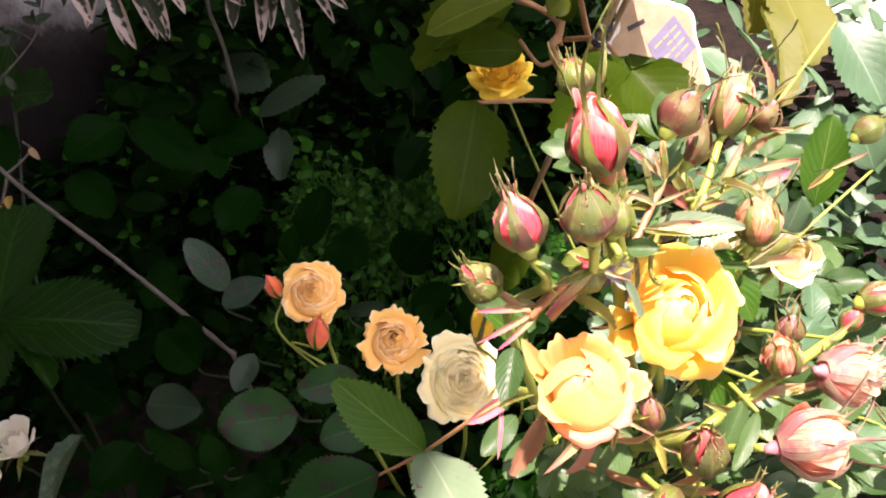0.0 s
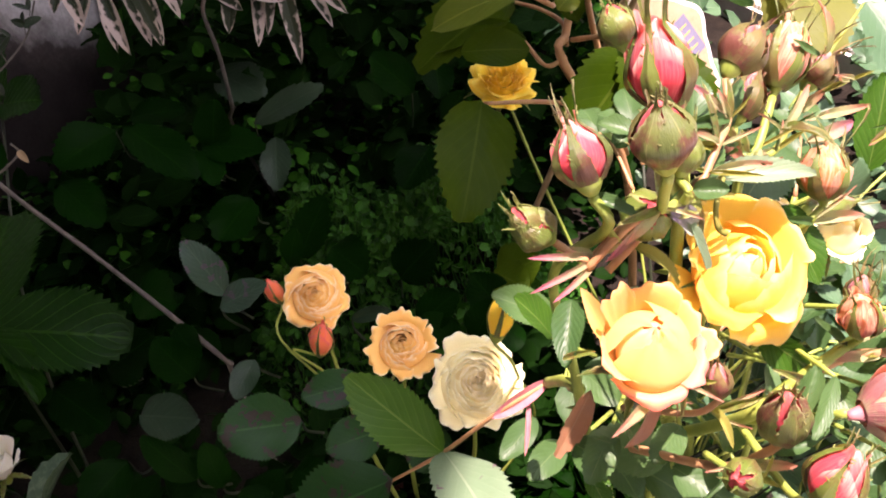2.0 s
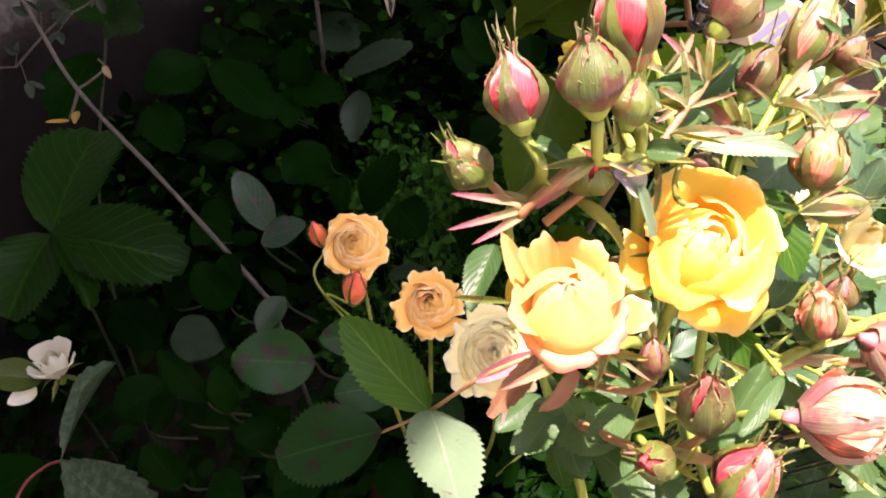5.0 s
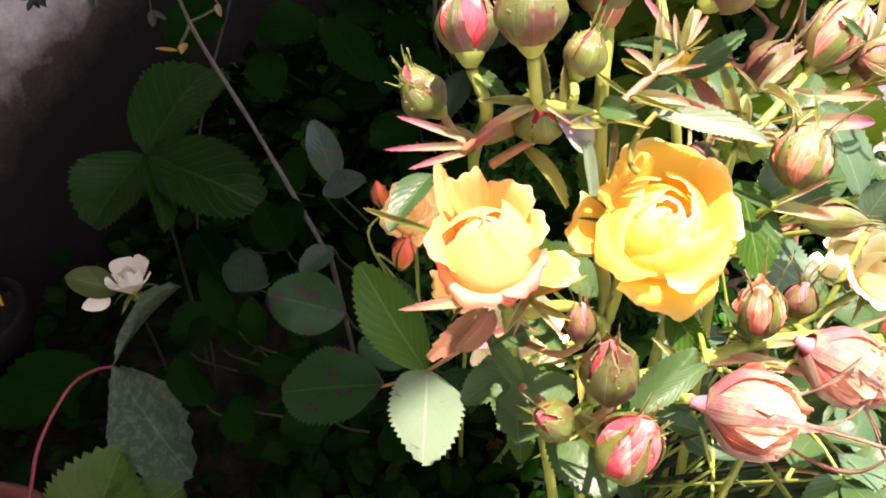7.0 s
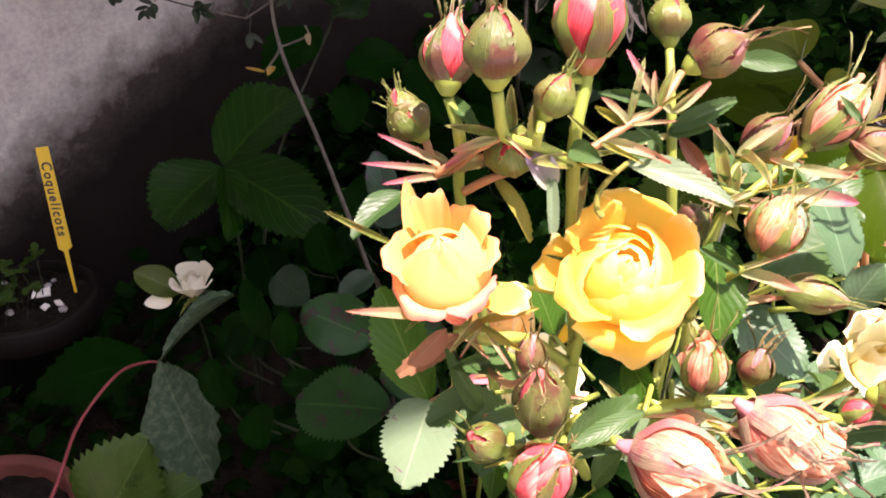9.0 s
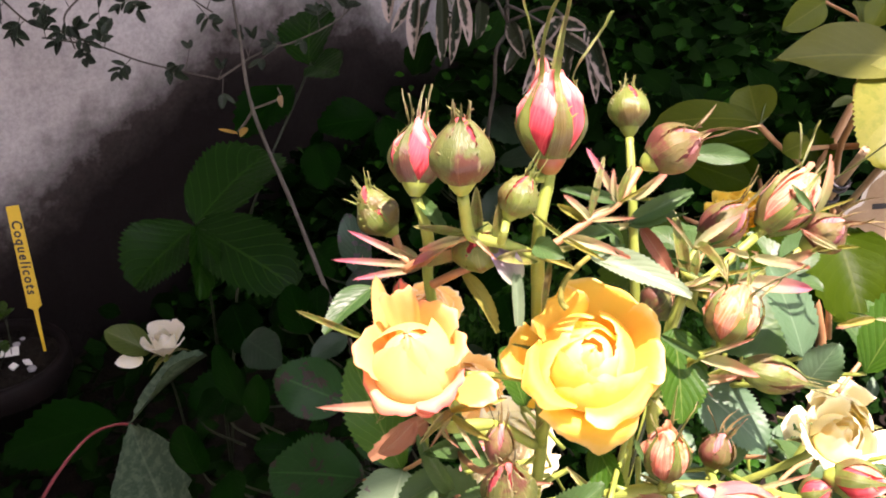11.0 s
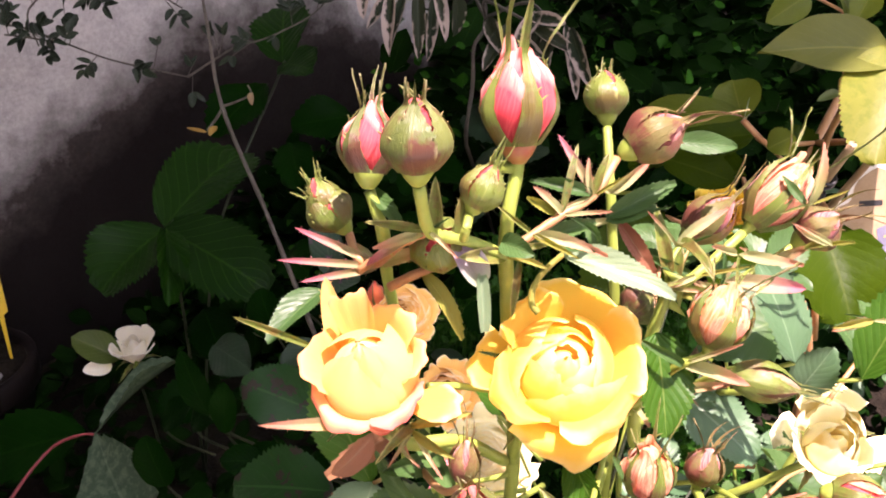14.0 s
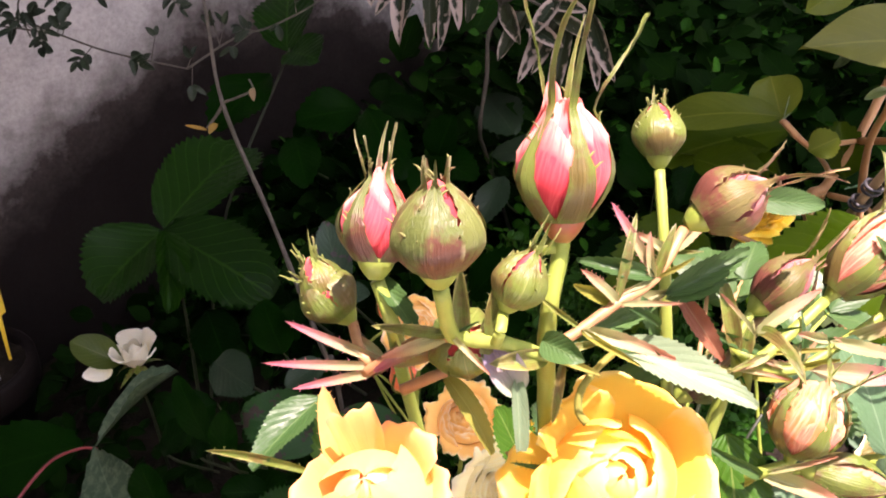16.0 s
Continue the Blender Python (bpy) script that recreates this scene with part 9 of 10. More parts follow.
leaf(climber, (-0.2628, 0.8729, 0.3865), (-0.2671, 0.8605, 0.3776), 0.0079, (-0.02, -0.70, 0.60), DARK_LEAF, teeth=0, wave=0)
stem(climber, [(-0.2620, 0.8792, 0.3893), (-0.2535, 0.8862, 0.4100)], 0.0005, 0.0004, DARK_TWIG, name="leafstalk")
leaf(climber, (-0.2539, 0.8872, 0.4098), (-0.2456, 0.8873, 0.4260), 0.0048, (0.11, -0.70, 0.60), DARK_LEAF, teeth=0, wave=0)
leaf(climber, (-0.2539, 0.8872, 0.4098), (-0.2589, 0.8857, 0.4251), 0.0077, (-0.49, -0.70, 0.60), DARK_LEAF, teeth=0, wave=0)
leaf(climber, (-0.2555, 0.8842, 0.4049), (-0.2405, 0.8822, 0.4106), 0.0088, (-0.34, -0.70, 0.60), DARK_LEAF, teeth=0, wave=0)
leaf(climber, (-0.2555, 0.8842, 0.4049), (-0.2562, 0.8799, 0.4150), 0.0062, (-0.42, -0.70, 0.60), DARK_LEAF, teeth=0, wave=0)
leaf(climber, (-0.2571, 0.8813, 0.4000), (-0.2414, 0.8838, 0.3990), 0.0082, (0.12, -0.70, 0.60), DARK_LEAF, teeth=0, wave=0)
leaf(climber, (-0.2571, 0.8813, 0.4000), (-0.2632, 0.8892, 0.4130), 0.0084, (-0.23, -0.70, 0.60), DARK_LEAF, teeth=0, wave=0)
stem(climber, [(-0.3870, 0.8513, 0.4048), (-0.4027, 0.8379, 0.3843), (-0.3889, 0.8237, 0.3567)], 0.0012, 0.0008, DARK_TWIG)
stem(climber, [(-0.3966, 0.8431, 0.3922), (-0.4030, 0.8446, 0.4061)], 0.0005, 0.0004, DARK_TWIG, name="leafstalk")
leaf(climber, (-0.4036, 0.8455, 0.4059), (-0.4100, 0.8484, 0.4171), 0.0049, (-0.11, -0.70, 0.60), DARK_LEAF, teeth=0, wave=0)
leaf(climber, (-0.4036, 0.8455, 0.4059), (-0.4205, 0.8521, 0.4047), 0.0055, (0.45, -0.70, 0.60), DARK_LEAF, teeth=0, wave=0)
stem(climber, [(-0.3988, 0.8340, 0.3766), (-0.3867, 0.8307, 0.3787)], 0.0005, 0.0004, DARK_TWIG, name="leafstalk")
leaf(climber, (-0.3873, 0.8316, 0.3784), (-0.3757, 0.8368, 0.3785), 0.0075, (0.22, -0.70, 0.60), DARK_LEAF, teeth=0, wave=0)
leaf(climber, (-0.3873, 0.8316, 0.3784), (-0.3780, 0.8314, 0.3856), 0.0069, (0.34, -0.70, 0.60), DARK_LEAF, teeth=0, wave=0)
leaf(climber, (-0.3896, 0.8313, 0.3782), (-0.3825, 0.8259, 0.3647), 0.0083, (-0.26, -0.70, 0.60), DARK_LEAF, teeth=0, wave=0)
leaf(climber, (-0.3896, 0.8313, 0.3782), (-0.3792, 0.8297, 0.3905), 0.0068, (0.17, -0.70, 0.60), DARK_LEAF, teeth=0, wave=0)
leaf(climber, (-0.3919, 0.8309, 0.3781), (-0.3839, 0.8246, 0.3679), 0.0062, (-0.24, -0.70, 0.60), DARK_LEAF, teeth=0, wave=0)
stem(climber, [(-0.3947, 0.8297, 0.3684), (-0.3716, 0.8236, 0.3634)], 0.0005, 0.0004, DARK_TWIG, name="leafstalk")
leaf(climber, (-0.3722, 0.8245, 0.3631), (-0.3548, 0.8167, 0.3610), 0.0062, (0.47, -0.70, 0.60), DARK_LEAF, teeth=0, wave=0)
leaf(climber, (-0.3722, 0.8245, 0.3631), (-0.3630, 0.8334, 0.3732), 0.0055, (0.01, -0.70, 0.60), DARK_LEAF, teeth=0, wave=0)
leaf(climber, (-0.3772, 0.8249, 0.3647), (-0.3733, 0.8248, 0.3525), 0.0086, (-0.24, -0.70, 0.60), DARK_LEAF, teeth=0, wave=0)
leaf(climber, (-0.3772, 0.8249, 0.3647), (-0.3654, 0.8307, 0.3689), 0.0067, (-0.07, -0.70, 0.60), DARK_LEAF, teeth=0, wave=0)
leaf(climber, (-0.3823, 0.8252, 0.3663), (-0.3794, 0.8152, 0.3581), 0.0069, (-0.13, -0.70, 0.60), DARK_LEAF, teeth=0, wave=0)

# plant with withered leaves
withered = thing("withered_plant", (0.10, 0.92, -0.12), "drooping plant with dry bleached leaf edges", "plant")
stem(withered, [(0.0800, 1.2500, -0.1200), (0.0413, 1.0238, 0.1591), (0.0409, 0.9016, 0.2501), (0.0462, 0.9057, 0.3082), (0.0458, 0.9161, 0.3476), (0.0562, 0.9289, 0.3764), (0.0462, 0.9289, 0.4764)], 0.0026, 0.0018, DARK_TWIG)
stem(withered, [(0.0562, 0.9289, 0.3764), (0.0992, 0.9102, 0.3984), (0.1248, 0.8834, 0.3873)], 0.0020, 0.0015, DARK_TWIG)
stem(withered, [(0.0562, 0.9289, 0.3764), (0.0290, 0.9672, 0.4025), (-0.0154, 0.9899, 0.4025)], 0.0020, 0.0015, DARK_TWIG)
leaf(withered, (-0.0337, 0.9712, 0.3888), (-0.0462, 0.9113, 0.3386), 0.0148, (-0.30, -0.90, 0.30), DRY_LEAF, teeth=0, fold=0.35, curl=0.1, shape=0.45)
leaf(withered, (-0.0203, 0.9664, 0.3865), (-0.0130, 0.9031, 0.3377), 0.0148, (0.20, -0.90, 0.30), DRY_LEAF, teeth=0, fold=0.35, curl=0.1, shape=0.45)
leaf(withered, (-0.0051, 0.9647, 0.3888), (-0.0015, 0.8990, 0.3357), 0.0137, (0.40, -0.90, 0.30), DRY_LEAF, teeth=0, fold=0.35, curl=0.1, shape=0.45)
leaf(withered, (-0.0499, 0.9980, 0.3858), (-0.0769, 0.9538, 0.3523), 0.0151, (-0.10, -0.90, 0.30), DRY_LEAF, teeth=0, fold=0.35, curl=0.1, shape=0.45)
leaf(withered, (0.0840, 0.9085, 0.3745), (0.0594, 0.8632, 0.3402), 0.0167, (-0.30, -0.90, 0.30), DRY_LEAF, teeth=0, fold=0.35, curl=0.1, shape=0.45)
leaf(withered, (0.1025, 0.8950, 0.3790), (0.0808, 0.8369, 0.3285), 0.0143, (0.20, -0.90, 0.30), DRY_LEAF, teeth=0, fold=0.35, curl=0.1, shape=0.45)
leaf(withered, (0.1146, 0.8942, 0.3816), (0.0928, 0.8395, 0.3356), 0.0132, (0.40, -0.90, 0.30), DRY_LEAF, teeth=0, fold=0.35, curl=0.1, shape=0.45)
leaf(withered, (0.1256, 0.8797, 0.3825), (0.1109, 0.8054, 0.3123), 0.0163, (-0.10, -0.90, 0.30), DRY_LEAF, teeth=0, fold=0.35, curl=0.1, shape=0.45)
leaf(withered, (0.1453, 0.8762, 0.3838), (0.1672, 0.8149, 0.3423), 0.0163, (-0.30, -0.90, 0.30), DRY_LEAF, teeth=0, fold=0.35, curl=0.1, shape=0.45)
leaf(withered, (0.1391, 0.8997, 0.3794), (0.1549, 0.8311, 0.3263), 0.0134, (0.20, -0.90, 0.30), DRY_LEAF, teeth=0, fold=0.35, curl=0.1, shape=0.45)
leaf(withered, (0.0235, 0.9582, 0.3888), (0.0253, 0.9115, 0.3607), 0.0171, (0.40, -0.90, 0.30), DRY_LEAF, teeth=0, fold=0.35, curl=0.1, shape=0.45)
leaf(withered, (0.0604, 0.9169, 0.3785), (0.0792, 0.8701, 0.3555), 0.0167, (-0.10, -0.90, 0.30), DRY_LEAF, teeth=0, fold=0.35, curl=0.1, shape=0.45)
leaf(withered, (-0.0681, 1.0118, 0.3988), (-0.0910, 0.9733, 0.3742), 0.0174, (-0.30, -0.90, 0.30), DRY_LEAF, teeth=0, fold=0.35, curl=0.1, shape=0.45)
leaf(withered, (0.0846, 0.8637, 0.3772), (0.1200, 0.8468, 0.3610), 0.0159, (-0.30, -0.80, 0.50), DRY_LEAF, teeth=0, fold=0.35, curl=0.1, shape=0.45)
leaf(withered, (0.1031, 0.8744, 0.3923), (0.1400, 0.8659, 0.3906), 0.0148, (0.20, -0.80, 0.50), DRY_LEAF, teeth=0, fold=0.35, curl=0.1, shape=0.45)
leaf(withered, (0.1068, 0.8692, 0.3825), (0.1534, 0.8521, 0.3639), 0.0148, (0.40, -0.80, 0.50), DRY_LEAF, teeth=0, fold=0.35, curl=0.1, shape=0.45)
leaf(withered, (0.1140, 0.8785, 0.3974), (0.0887, 0.8473, 0.3678), 0.0159, (-0.10, -0.80, 0.50), DRY_LEAF, teeth=0, fold=0.35, curl=0.1, shape=0.45)
leaf(withered, (-0.0353, 0.8955, 0.4152), (-0.0343, 0.8497, 0.3550), 0.0151, (-0.30, -0.80, 0.50), DRY_LEAF, teeth=0, fold=0.35, curl=0.1, shape=0.45)
leaf(withered, (-0.0122, 0.8983, 0.4156), (-0.0044, 0.8518, 0.3530), 0.0140, (0.20, -0.80, 0.50), DRY_LEAF, teeth=0, fold=0.35, curl=0.1, shape=0.45)
leaf(withered, (0.0051, 0.9003, 0.4159), (0.0218, 0.8634, 0.3684), 0.0140, (0.40, -0.80, 0.50), DRY_LEAF, teeth=0, fold=0.35, curl=0.1, shape=0.45)
leaf(withered, (-0.0646, 0.8950, 0.4199), (-0.0626, 0.8650, 0.3871), 0.0140, (-0.10, -0.80, 0.50), DRY_LEAF, teeth=0, fold=0.35, curl=0.1, shape=0.45)
stem(withered, [(0.0562, 0.9289, 0.3764), (0.0583, 0.8979, 0.4015), (0.1005, 0.8727, 0.3898)], 0.0020, 0.0015, DARK_TWIG)

# larger leaves of the undergrowth
under = thing("undergrowth", (0.05, 0.95, -0.12), "shaded undergrowth of broad dark green leaves", "undergrowth")
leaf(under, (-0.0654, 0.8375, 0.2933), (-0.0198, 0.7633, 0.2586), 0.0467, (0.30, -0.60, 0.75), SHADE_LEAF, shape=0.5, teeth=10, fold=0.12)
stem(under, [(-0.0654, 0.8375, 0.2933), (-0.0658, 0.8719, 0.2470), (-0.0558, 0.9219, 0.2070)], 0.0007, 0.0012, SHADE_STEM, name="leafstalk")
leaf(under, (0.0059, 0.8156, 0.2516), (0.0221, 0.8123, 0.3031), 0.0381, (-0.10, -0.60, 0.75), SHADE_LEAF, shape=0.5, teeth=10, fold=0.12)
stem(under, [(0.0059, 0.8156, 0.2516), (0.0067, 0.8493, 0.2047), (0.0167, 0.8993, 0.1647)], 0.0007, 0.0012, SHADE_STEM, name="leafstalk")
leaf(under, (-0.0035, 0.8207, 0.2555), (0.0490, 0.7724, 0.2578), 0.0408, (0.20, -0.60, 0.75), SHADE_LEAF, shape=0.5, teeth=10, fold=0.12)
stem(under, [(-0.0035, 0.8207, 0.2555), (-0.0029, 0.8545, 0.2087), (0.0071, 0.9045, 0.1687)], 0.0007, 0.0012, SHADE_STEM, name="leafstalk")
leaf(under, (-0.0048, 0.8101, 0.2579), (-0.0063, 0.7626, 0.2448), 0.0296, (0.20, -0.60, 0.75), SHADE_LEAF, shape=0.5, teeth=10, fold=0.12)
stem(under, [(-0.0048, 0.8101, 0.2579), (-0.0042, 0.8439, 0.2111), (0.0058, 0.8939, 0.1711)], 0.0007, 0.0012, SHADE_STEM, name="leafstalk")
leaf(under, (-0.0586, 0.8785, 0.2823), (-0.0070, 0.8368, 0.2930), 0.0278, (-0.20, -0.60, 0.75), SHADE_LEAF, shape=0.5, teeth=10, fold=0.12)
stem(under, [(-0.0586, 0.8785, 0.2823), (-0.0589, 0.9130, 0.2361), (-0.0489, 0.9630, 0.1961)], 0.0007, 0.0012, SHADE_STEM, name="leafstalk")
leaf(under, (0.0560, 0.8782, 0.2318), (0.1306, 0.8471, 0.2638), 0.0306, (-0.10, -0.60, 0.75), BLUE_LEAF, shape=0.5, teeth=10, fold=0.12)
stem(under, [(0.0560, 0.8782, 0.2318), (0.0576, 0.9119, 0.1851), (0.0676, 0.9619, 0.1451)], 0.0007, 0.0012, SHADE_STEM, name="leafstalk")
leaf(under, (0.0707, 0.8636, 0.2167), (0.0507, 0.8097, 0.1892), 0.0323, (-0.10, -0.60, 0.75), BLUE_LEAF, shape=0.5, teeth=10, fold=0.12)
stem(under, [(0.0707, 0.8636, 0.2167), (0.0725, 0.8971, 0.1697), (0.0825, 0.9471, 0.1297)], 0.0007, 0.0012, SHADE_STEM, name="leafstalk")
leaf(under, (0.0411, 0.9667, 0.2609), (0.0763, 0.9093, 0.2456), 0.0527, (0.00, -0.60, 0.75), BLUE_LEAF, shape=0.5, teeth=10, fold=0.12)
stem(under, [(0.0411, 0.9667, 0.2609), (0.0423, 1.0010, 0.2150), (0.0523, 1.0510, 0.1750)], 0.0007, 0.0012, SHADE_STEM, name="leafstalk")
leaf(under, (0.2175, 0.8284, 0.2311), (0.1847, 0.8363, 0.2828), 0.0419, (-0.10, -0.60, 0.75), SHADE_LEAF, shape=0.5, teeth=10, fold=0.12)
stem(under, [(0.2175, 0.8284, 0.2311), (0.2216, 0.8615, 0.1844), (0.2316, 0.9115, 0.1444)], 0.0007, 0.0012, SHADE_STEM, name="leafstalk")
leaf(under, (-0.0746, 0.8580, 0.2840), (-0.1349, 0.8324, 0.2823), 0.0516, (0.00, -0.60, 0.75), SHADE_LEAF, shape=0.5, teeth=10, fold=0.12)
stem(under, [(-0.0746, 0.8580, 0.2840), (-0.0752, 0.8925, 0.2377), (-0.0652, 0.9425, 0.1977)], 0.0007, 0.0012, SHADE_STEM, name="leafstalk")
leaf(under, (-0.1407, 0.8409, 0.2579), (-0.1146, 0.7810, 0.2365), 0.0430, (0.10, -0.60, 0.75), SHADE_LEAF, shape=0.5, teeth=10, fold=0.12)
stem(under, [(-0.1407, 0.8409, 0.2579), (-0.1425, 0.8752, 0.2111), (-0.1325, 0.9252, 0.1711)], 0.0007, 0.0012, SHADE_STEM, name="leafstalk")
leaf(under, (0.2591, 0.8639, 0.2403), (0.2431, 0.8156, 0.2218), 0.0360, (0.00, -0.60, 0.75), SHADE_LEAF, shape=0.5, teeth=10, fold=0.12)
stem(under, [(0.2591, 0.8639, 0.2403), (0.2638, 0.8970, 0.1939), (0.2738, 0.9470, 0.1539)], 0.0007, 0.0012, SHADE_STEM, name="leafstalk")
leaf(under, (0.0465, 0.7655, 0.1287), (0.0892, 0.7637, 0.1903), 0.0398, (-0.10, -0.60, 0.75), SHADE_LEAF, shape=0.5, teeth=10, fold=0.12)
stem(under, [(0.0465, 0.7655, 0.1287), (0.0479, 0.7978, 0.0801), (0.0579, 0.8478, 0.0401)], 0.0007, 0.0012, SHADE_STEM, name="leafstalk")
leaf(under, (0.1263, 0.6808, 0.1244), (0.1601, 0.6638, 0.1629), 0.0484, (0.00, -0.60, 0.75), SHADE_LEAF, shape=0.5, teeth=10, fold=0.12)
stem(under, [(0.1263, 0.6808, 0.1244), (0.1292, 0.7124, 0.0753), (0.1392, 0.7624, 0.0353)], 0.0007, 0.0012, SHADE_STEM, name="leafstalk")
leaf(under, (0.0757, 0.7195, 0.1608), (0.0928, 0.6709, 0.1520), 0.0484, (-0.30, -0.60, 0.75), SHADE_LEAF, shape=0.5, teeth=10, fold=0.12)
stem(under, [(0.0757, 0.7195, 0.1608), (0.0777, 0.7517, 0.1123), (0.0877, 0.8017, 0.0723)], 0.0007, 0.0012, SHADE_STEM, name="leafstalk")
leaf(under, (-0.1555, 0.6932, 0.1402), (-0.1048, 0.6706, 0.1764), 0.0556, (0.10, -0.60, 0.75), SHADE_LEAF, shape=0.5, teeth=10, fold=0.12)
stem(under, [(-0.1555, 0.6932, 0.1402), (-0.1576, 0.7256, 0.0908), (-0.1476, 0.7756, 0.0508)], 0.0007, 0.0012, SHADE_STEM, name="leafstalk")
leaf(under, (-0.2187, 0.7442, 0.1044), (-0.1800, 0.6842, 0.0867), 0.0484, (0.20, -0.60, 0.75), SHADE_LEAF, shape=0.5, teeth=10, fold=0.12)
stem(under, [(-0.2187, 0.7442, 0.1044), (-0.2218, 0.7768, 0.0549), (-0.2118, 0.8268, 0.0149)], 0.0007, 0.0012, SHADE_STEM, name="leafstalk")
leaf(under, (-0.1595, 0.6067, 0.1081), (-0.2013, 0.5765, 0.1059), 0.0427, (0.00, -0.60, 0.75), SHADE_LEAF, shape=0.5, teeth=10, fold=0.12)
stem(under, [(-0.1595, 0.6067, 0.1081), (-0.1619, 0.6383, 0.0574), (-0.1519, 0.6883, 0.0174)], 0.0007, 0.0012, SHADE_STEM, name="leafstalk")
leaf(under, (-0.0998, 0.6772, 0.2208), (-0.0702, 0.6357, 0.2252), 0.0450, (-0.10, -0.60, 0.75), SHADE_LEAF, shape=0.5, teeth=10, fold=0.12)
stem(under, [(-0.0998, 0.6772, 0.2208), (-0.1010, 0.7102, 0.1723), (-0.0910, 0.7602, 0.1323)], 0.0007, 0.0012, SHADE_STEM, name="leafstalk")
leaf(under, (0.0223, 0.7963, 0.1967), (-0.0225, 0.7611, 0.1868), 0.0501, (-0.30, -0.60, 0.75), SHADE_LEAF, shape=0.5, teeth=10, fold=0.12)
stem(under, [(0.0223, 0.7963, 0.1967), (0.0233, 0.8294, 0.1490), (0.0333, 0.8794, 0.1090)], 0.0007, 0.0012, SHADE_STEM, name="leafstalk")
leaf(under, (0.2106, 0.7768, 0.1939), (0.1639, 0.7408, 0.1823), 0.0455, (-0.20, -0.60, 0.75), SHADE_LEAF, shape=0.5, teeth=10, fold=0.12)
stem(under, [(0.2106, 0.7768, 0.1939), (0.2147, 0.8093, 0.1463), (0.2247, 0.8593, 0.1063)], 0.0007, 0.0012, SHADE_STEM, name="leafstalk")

# ---- pots by the wall ----
tag_pot = pot("flower_pot", (-0.525, 0.750, GZ), 0.080, 0.12, "dark pot with seedlings and white grit beside the wall", "soil with pale grit", 0.012, DARK_POT)
pot("flower_pot", (-0.375, 0.425, GZ), 0.085, 0.12, "dark red pot that holds a young plant", "dark potting soil", 0.02, RED_POT)
rng = random.Random(3)
for i in range(9):
    a, r = rng.uniform(0, 6.28), 0.066 * math.sqrt(rng.random())
    s = rng.uniform(0.002, 0.006)
    bm = bmesh.new()
    bmesh.ops.create_icosphere(bm, subdivisions=1, radius=s)
    for v in bm.verts:
        v.co = Vector((v.co.x * rng.uniform(0.7, 1.3), v.co.y * rng.uniform(0.7, 1.3), v.co.z * 0.7))
    me = bpy.data.meshes.new("pebble")
    bm.to_mesh(me)
    bm.free()
    me.materials.append(GRIT)
    part("pebble", me, tag_pot, Matrix.Translation((-0.525 + math.cos(a) * r, 0.750 + math.sin(a) * r, -0.0105)))

seedling = thing("seedling", (-0.54, 0.74, -0.012), "small bright green seedlings sprouting in a pot", "seedling")
for i in range(22):
    a, r = rng.uniform(0, 6.28), 0.05 * math.sqrt(rng.random())
    foot = Vector((-0.545 + math.cos(a) * r, 0.75 + math.sin(a) * r, -0.012))
    top = foot + Vector((rng.uniform(-0.02, 0.02), rng.uniform(-0.02, 0.02), rng.uniform(0.015, 0.06)))
    stem(seedling, [foot, top], 0.0007, 0.0005, SHADE_STEM)
    for k in range(4):
        b = rng.uniform(0, 6.28)
        leaf(seedling, top, top + Vector((math.cos(b), math.sin(b), rng.uniform(-0.2, 0.5))) * 0.014, 0.009, (0, 0, 1), BERRY_LIGHT, 0.1, 0.1, 0, 0.5, seed=i * 9 + k)

for k, (cx, cy, sx, sy) in enumerate(((-0.520, 0.768, 0.011, 0.007), (-0.500, 0.742, 0.005, 0.004), (-0.488, 0.752, 0.006, 0.004))):
    flat_card("white_chip", [(-sx, -sy), (sx, -sy * 0.8), (sx * 0.9, sy), (-sx * 0.8, sy * 0.9)], 0.002, CARD_WHITE, tag_pot, Matrix.Translation((cx, cy, -0.009)) @ Matrix.Rotation(0.4 + k, 4, "Z") @ Matrix.Rotation(0.3, 4, "X"))

# yellow stake label with a handwritten word
lab = thing("plant_label", (-0.483, 0.782, -0.012), "yellow plastic stake label with a handwritten name, stuck in a pot", "plant label")
lx = Vector((0.87, 0.49, 0.0)).normalized()
ly = Vector((-0.021, 0.037, 0.175))
ly = (ly - lx * ly.dot(lx)).normalized()
lm = Matrix.Translation((-0.483, 0.782, -0.014)) @ Matrix((lx, ly, lx.cross(ly))).transposed().to_4x4()
flat_card("stake", [(-0.0015, 0.0), (0.0015, 0.0), (0.0025, 0.056), (0.0078, 0.060), (0.0070, 0.185), (-0.0070, 0.185), (-0.0078, 0.060), (-0.0025, 0.056)], 0.0012, TAG_YELLOW, lab, lm)
cu = bpy.data.curves.new("writing", "FONT")
cu.body, cu.size, cu.align_x, cu.align_y, cu.extrude, cu.shear = "Coquelicots", 0.0150, "CENTER", "CENTER", 0.0001, 0.15
cu.offset, cu.space_character = 0.0004, 1.25
cu.materials.append(INK)
fix(new("writing", cu), lab, lm @ Matrix.Translation((0.0, 0.122, 0.0016)) @ Matrix.Rotation(radians(-90), 4, "Z"))

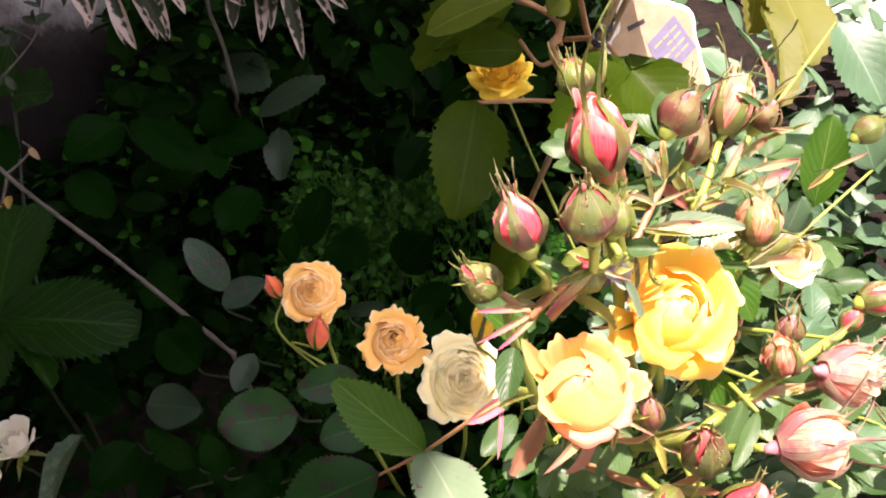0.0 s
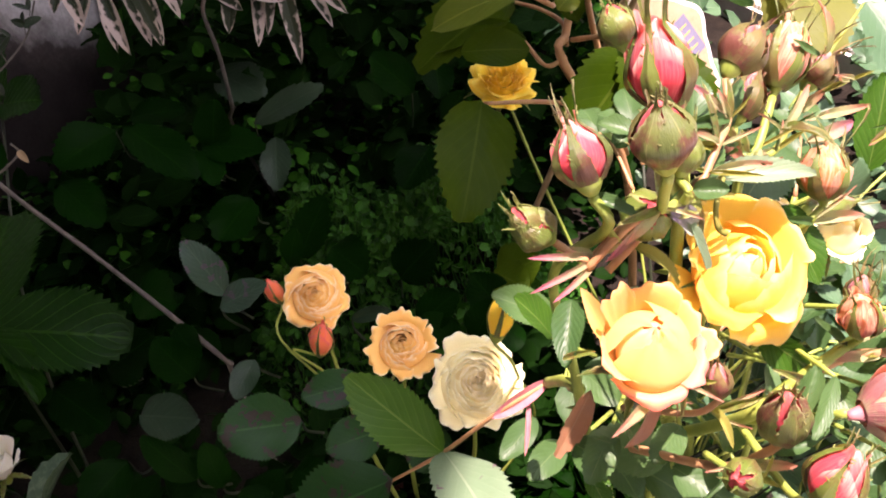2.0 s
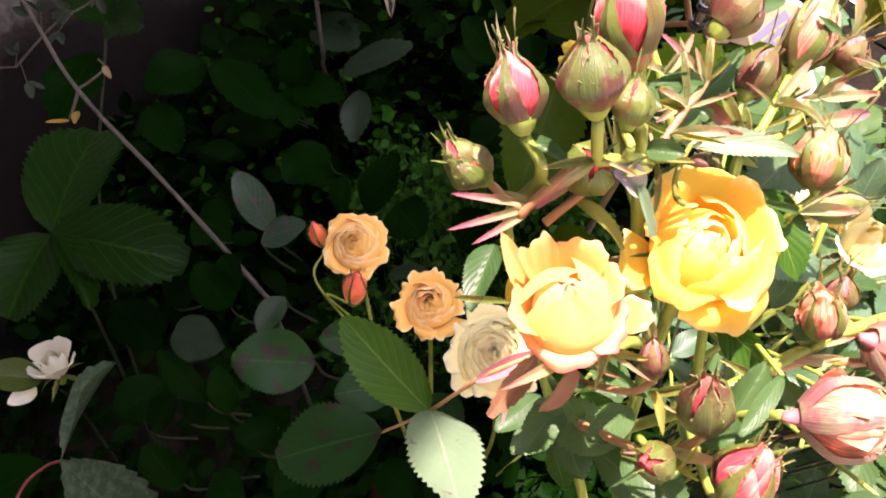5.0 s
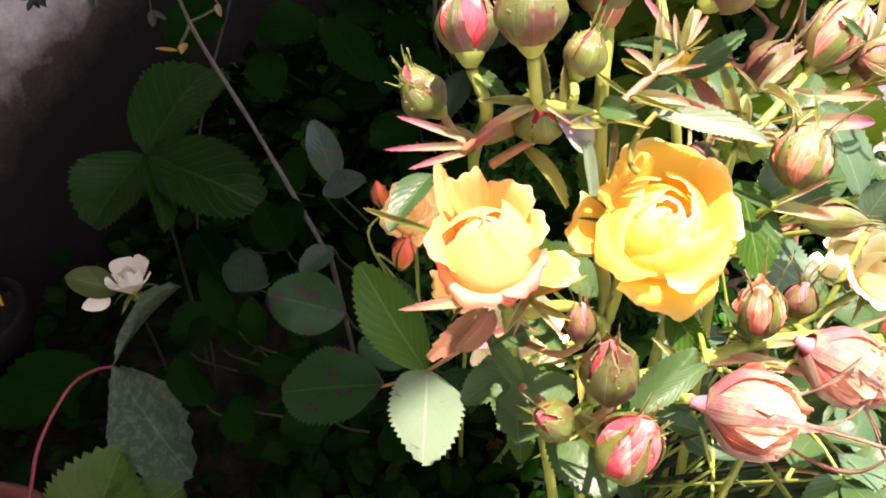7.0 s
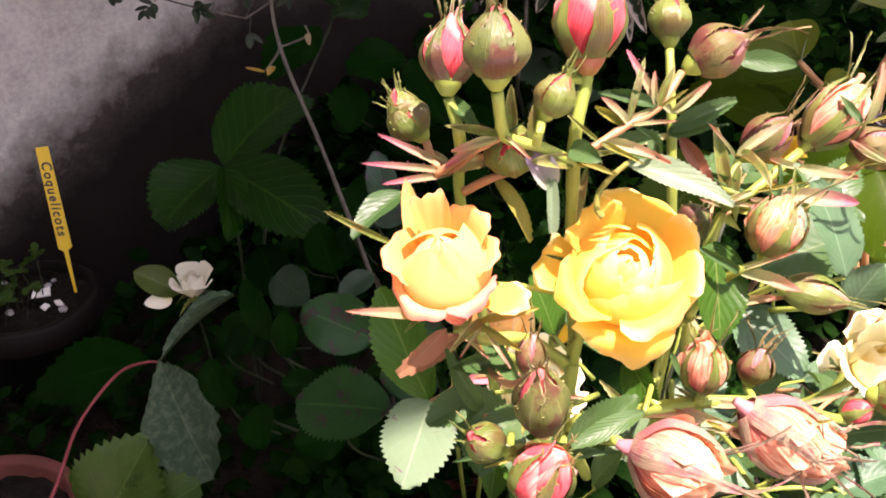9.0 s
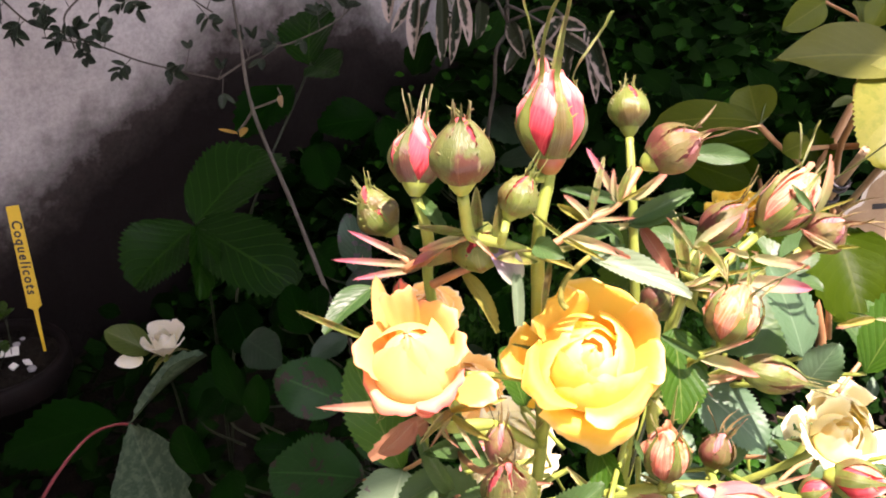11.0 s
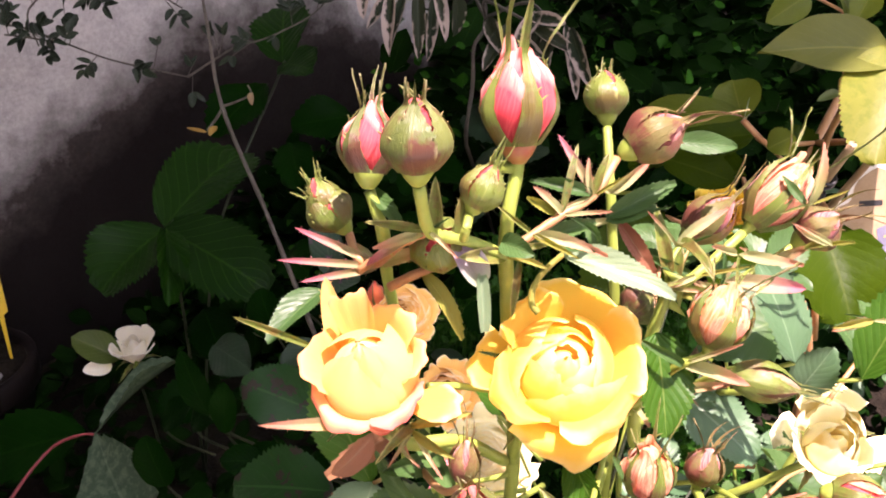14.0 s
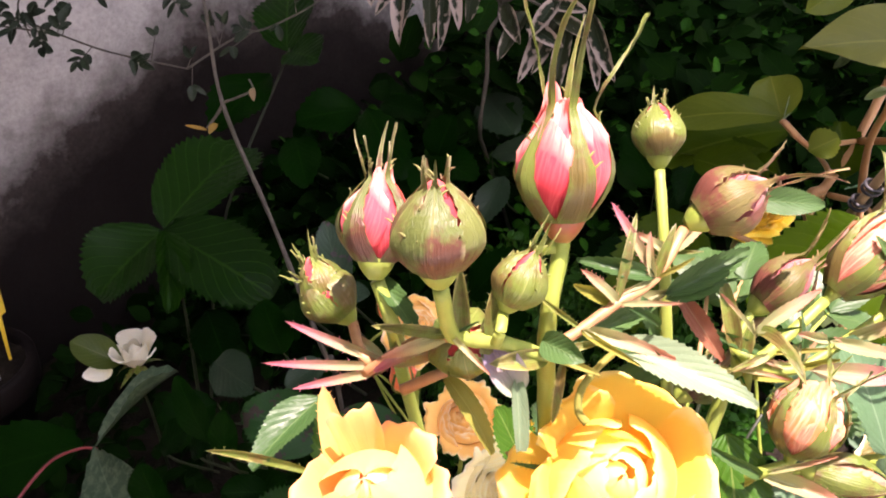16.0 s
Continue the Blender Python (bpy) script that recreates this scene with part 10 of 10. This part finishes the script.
# concrete path on the sunny side
bm = bmesh.new()
bmesh.ops.create_cube(bm, size=1.0, matrix=Matrix.LocRotScale((1.75, 1.2, GZ + 0.005), None, (1.5, 6.0, 0.09)))
bmesh.ops.bevel(bm, geom=bm.edges[:], offset=0.008, segments=2, affect="EDGES")
me = bpy.data.meshes.new("pavement")
bm.to_mesh(me)
bm.free()
me.materials.append(CONCRETE)
tagged(new("pavement", me), "pale concrete garden path in the sun", "pavement", kind="structure")


# unseen pale slab, added to bounce sunlight into the shaded bed
bm = bmesh.new()
bmesh.ops.create_cube(bm, size=1.0, matrix=Matrix.LocRotScale((0.0, -1.03, GZ + 0.003), None, (4.6, 1.55, 0.085)))
bmesh.ops.bevel(bm, geom=bm.edges[:], offset=0.008, segments=2, affect="EDGES")
me = bpy.data.meshes.new("pavement")
bm.to_mesh(me)
bm.free()
me.materials.append(CONCRETE)
tagged(new("pavement", me), "unseen pale slab added to bounce sun into the shade", "pavement", kind="structure")


# ---- masses of small leaves ----
def leaf_mass(name, label, mat, count, place, size, seed, tilt=0.6, slim=0.62, stalk=0.0):
    """Very many small folded leaves in one mesh."""
    rng = random.Random(seed)
    V, F, U = [], [], []
    for _ in range(count):
        p = Vector(place(rng))
        n = size * rng.uniform(0.6, 1.4)
        up = Vector((rng.gauss(0, tilt), rng.gauss(-0.3, tilt), 1)).normalized()
        a = rng.uniform(0, 6.28)
        y = Vector((math.cos(a), math.sin(a), 0))
        y = (y - up * y.dot(up)).normalized()
        x = y.cross(up)
        w = n * slim * rng.uniform(0.8, 1.2) / 2
        o = len(V)
        for v, ww, lift in ((0, 0.0, 0), (0.22, 0.8, 0.03), (0.5, 1.0, 0.05), (0.8, 0.6, 0.02), (1.0, 0.0, -0.06)):
            for s in (-1, 0, 1):
                V.append(p + y * n * v + x * s * w * ww + up * (lift * n + abs(s) * w * 0.22))
                U.append((0.5 + 0.5 * s, v))
        F.extend(grid_faces(5, 3, False, o))
        if stalk:
            o = len(V)
            foot = p - Vector((rng.uniform(-0.3, 0.3), rng.uniform(-0.3, 0.3), 1)) * stalk
            V.extend([p, p + x * 0.0012, foot + x * 0.0012, foot])
            U.extend([(0.5, 0.5)] * 4)
            F.append((o, o + 1, o + 2, o + 3))
    ob = new(name, mesh_of(name, V, F, mat, U))
    return tagged(ob, label, "plants", kind="stuff")


def mound(cx, cy, rx, ry, top):
    def place(r):
        a, q = r.uniform(0, 6.28), math.sqrt(r.random())
        x, y = cx + rx * q * math.cos(a), cy + ry * q * math.sin(a)
        h = top * max(0.0, 1 - q * q) * (0.75 + 0.5 * noise.noise((x * 9, y * 9, 5)))
        return x, y, GZ + h * r.uniform(0.55, 1.05) + 0.01
    return place


def wall_y(x):
    return WALL_AT.y + (x - WALL_AT.x) * WALL_DIR.y / WALL_DIR.x


def thicket(r):
    """A place in the growth along the wall, in clumps with dark gaps; it is low where the wall shows."""
    while True:
        s, off = r.uniform(-0.1, 2.2), r.uniform(0.05, 0.85)
        p = WALL_AT + WALL_DIR * s + Vector((0.8, -0.6, 0)) * off
        clear = 0.6 * (s - 0.2) + off - 0.05
        top = min(0.36 + 0.10 * max(0.0, s - 0.6), 0.10 + 2.4 * max(0.0, clear - 0.17)) - 0.20 * max(0.0, off - 0.45)
        if clear < 0.17:
            top = min(0.09, -0.03 + 0.65 * s)
        z = r.uniform(GZ, max(top, GZ + 0.03))
        if p.y > 0.93 and noise.noise((p.x * 11, p.y * 11, z * 13)) > -0.05:
            return p.x, p.y, z


def wall_foot(r):
    """The low growth at the foot of the wall, behind the strawberry plant."""
    s, off = r.uniform(0.06, 0.62), r.uniform(0.04, 0.30)
    p = WALL_AT + WALL_DIR * s + Vector((0.8, -0.6, 0)) * off
    return p.x, p.y, r.uniform(GZ, max(GZ + 0.03, min(0.105, -0.03 + 0.65 * s)))


def floor_green(r):
    x = r.uniform(-0.55, 0.75)
    y = r.uniform(0.55, min(1.1, wall_y(x) - 0.05))
    return x, y, GZ + 0.01 + 0.07 * r.random() ** 2


leaf_mass("ground_cover", "fine bright green ground cover of tiny leaves", TINY_LEAF, 4200, mound(0.17, 0.87, 0.22, 0.19, 0.30), 0.012, 5, stalk=0.03, tilt=0.8)
leaf_mass("ground_cover", "low green weeds on shaded soil", SHADOW_LEAF, 1500, floor_green, 0.026, 6)
leaf_mass("far_shrubs", "dense shrubs before the wall, shade put into their green", SHADOW_LEAF, 8500, thicket, 0.042, 7, tilt=0.8)
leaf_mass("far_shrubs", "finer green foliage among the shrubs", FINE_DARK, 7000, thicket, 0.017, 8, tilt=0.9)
leaf_mass("low_weeds", "leafy weeds at the wall's foot, shade put into their colour", SHADE_LEAF, 2800, wall_foot, 0.034, 12, tilt=0.8)
leaf_mass("low_weeds", "weeds crowding the shaded rose's foot, shade put into their colour", SHADOW_LEAF, 900, lambda r: (r.uniform(-0.12, 0.10), r.uniform(0.34, 0.60), GZ + 0.01 + 0.16 * r.random()), 0.028, 13, tilt=0.7)
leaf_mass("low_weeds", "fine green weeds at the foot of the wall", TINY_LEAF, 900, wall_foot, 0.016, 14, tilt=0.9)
leaf_mass("low_weeds", "weeds round the sunlit rose's pot, shade put into their green", SHADE_LEAF, 1900, lambda r: (r.uniform(0.04, 0.27), r.uniform(0.17, 0.48), GZ + 0.03 + 0.12 * r.random()), 0.030, 15, tilt=0.7)
leaf_mass("low_weeds", "weeds between the two roses, shade put into their green", SHADOW_LEAF, 1100, lambda r: (r.uniform(0.06, 0.32), r.uniform(0.30, 0.64), GZ + 0.02 + 0.13 * r.random()), 0.032, 16, tilt=0.7)
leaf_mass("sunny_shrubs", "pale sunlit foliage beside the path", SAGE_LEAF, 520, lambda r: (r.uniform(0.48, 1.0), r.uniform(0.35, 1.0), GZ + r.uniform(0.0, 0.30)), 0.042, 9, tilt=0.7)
leaf_mass("low_weeds", "green weeds round the foot of the sunlit rose", ROSE_LEAF, 260, lambda r: (r.uniform(0.20, 0.5), r.uniform(0.15, 0.55), GZ + 0.20 * r.random() ** 1.5), 0.030, 10, tilt=0.6)
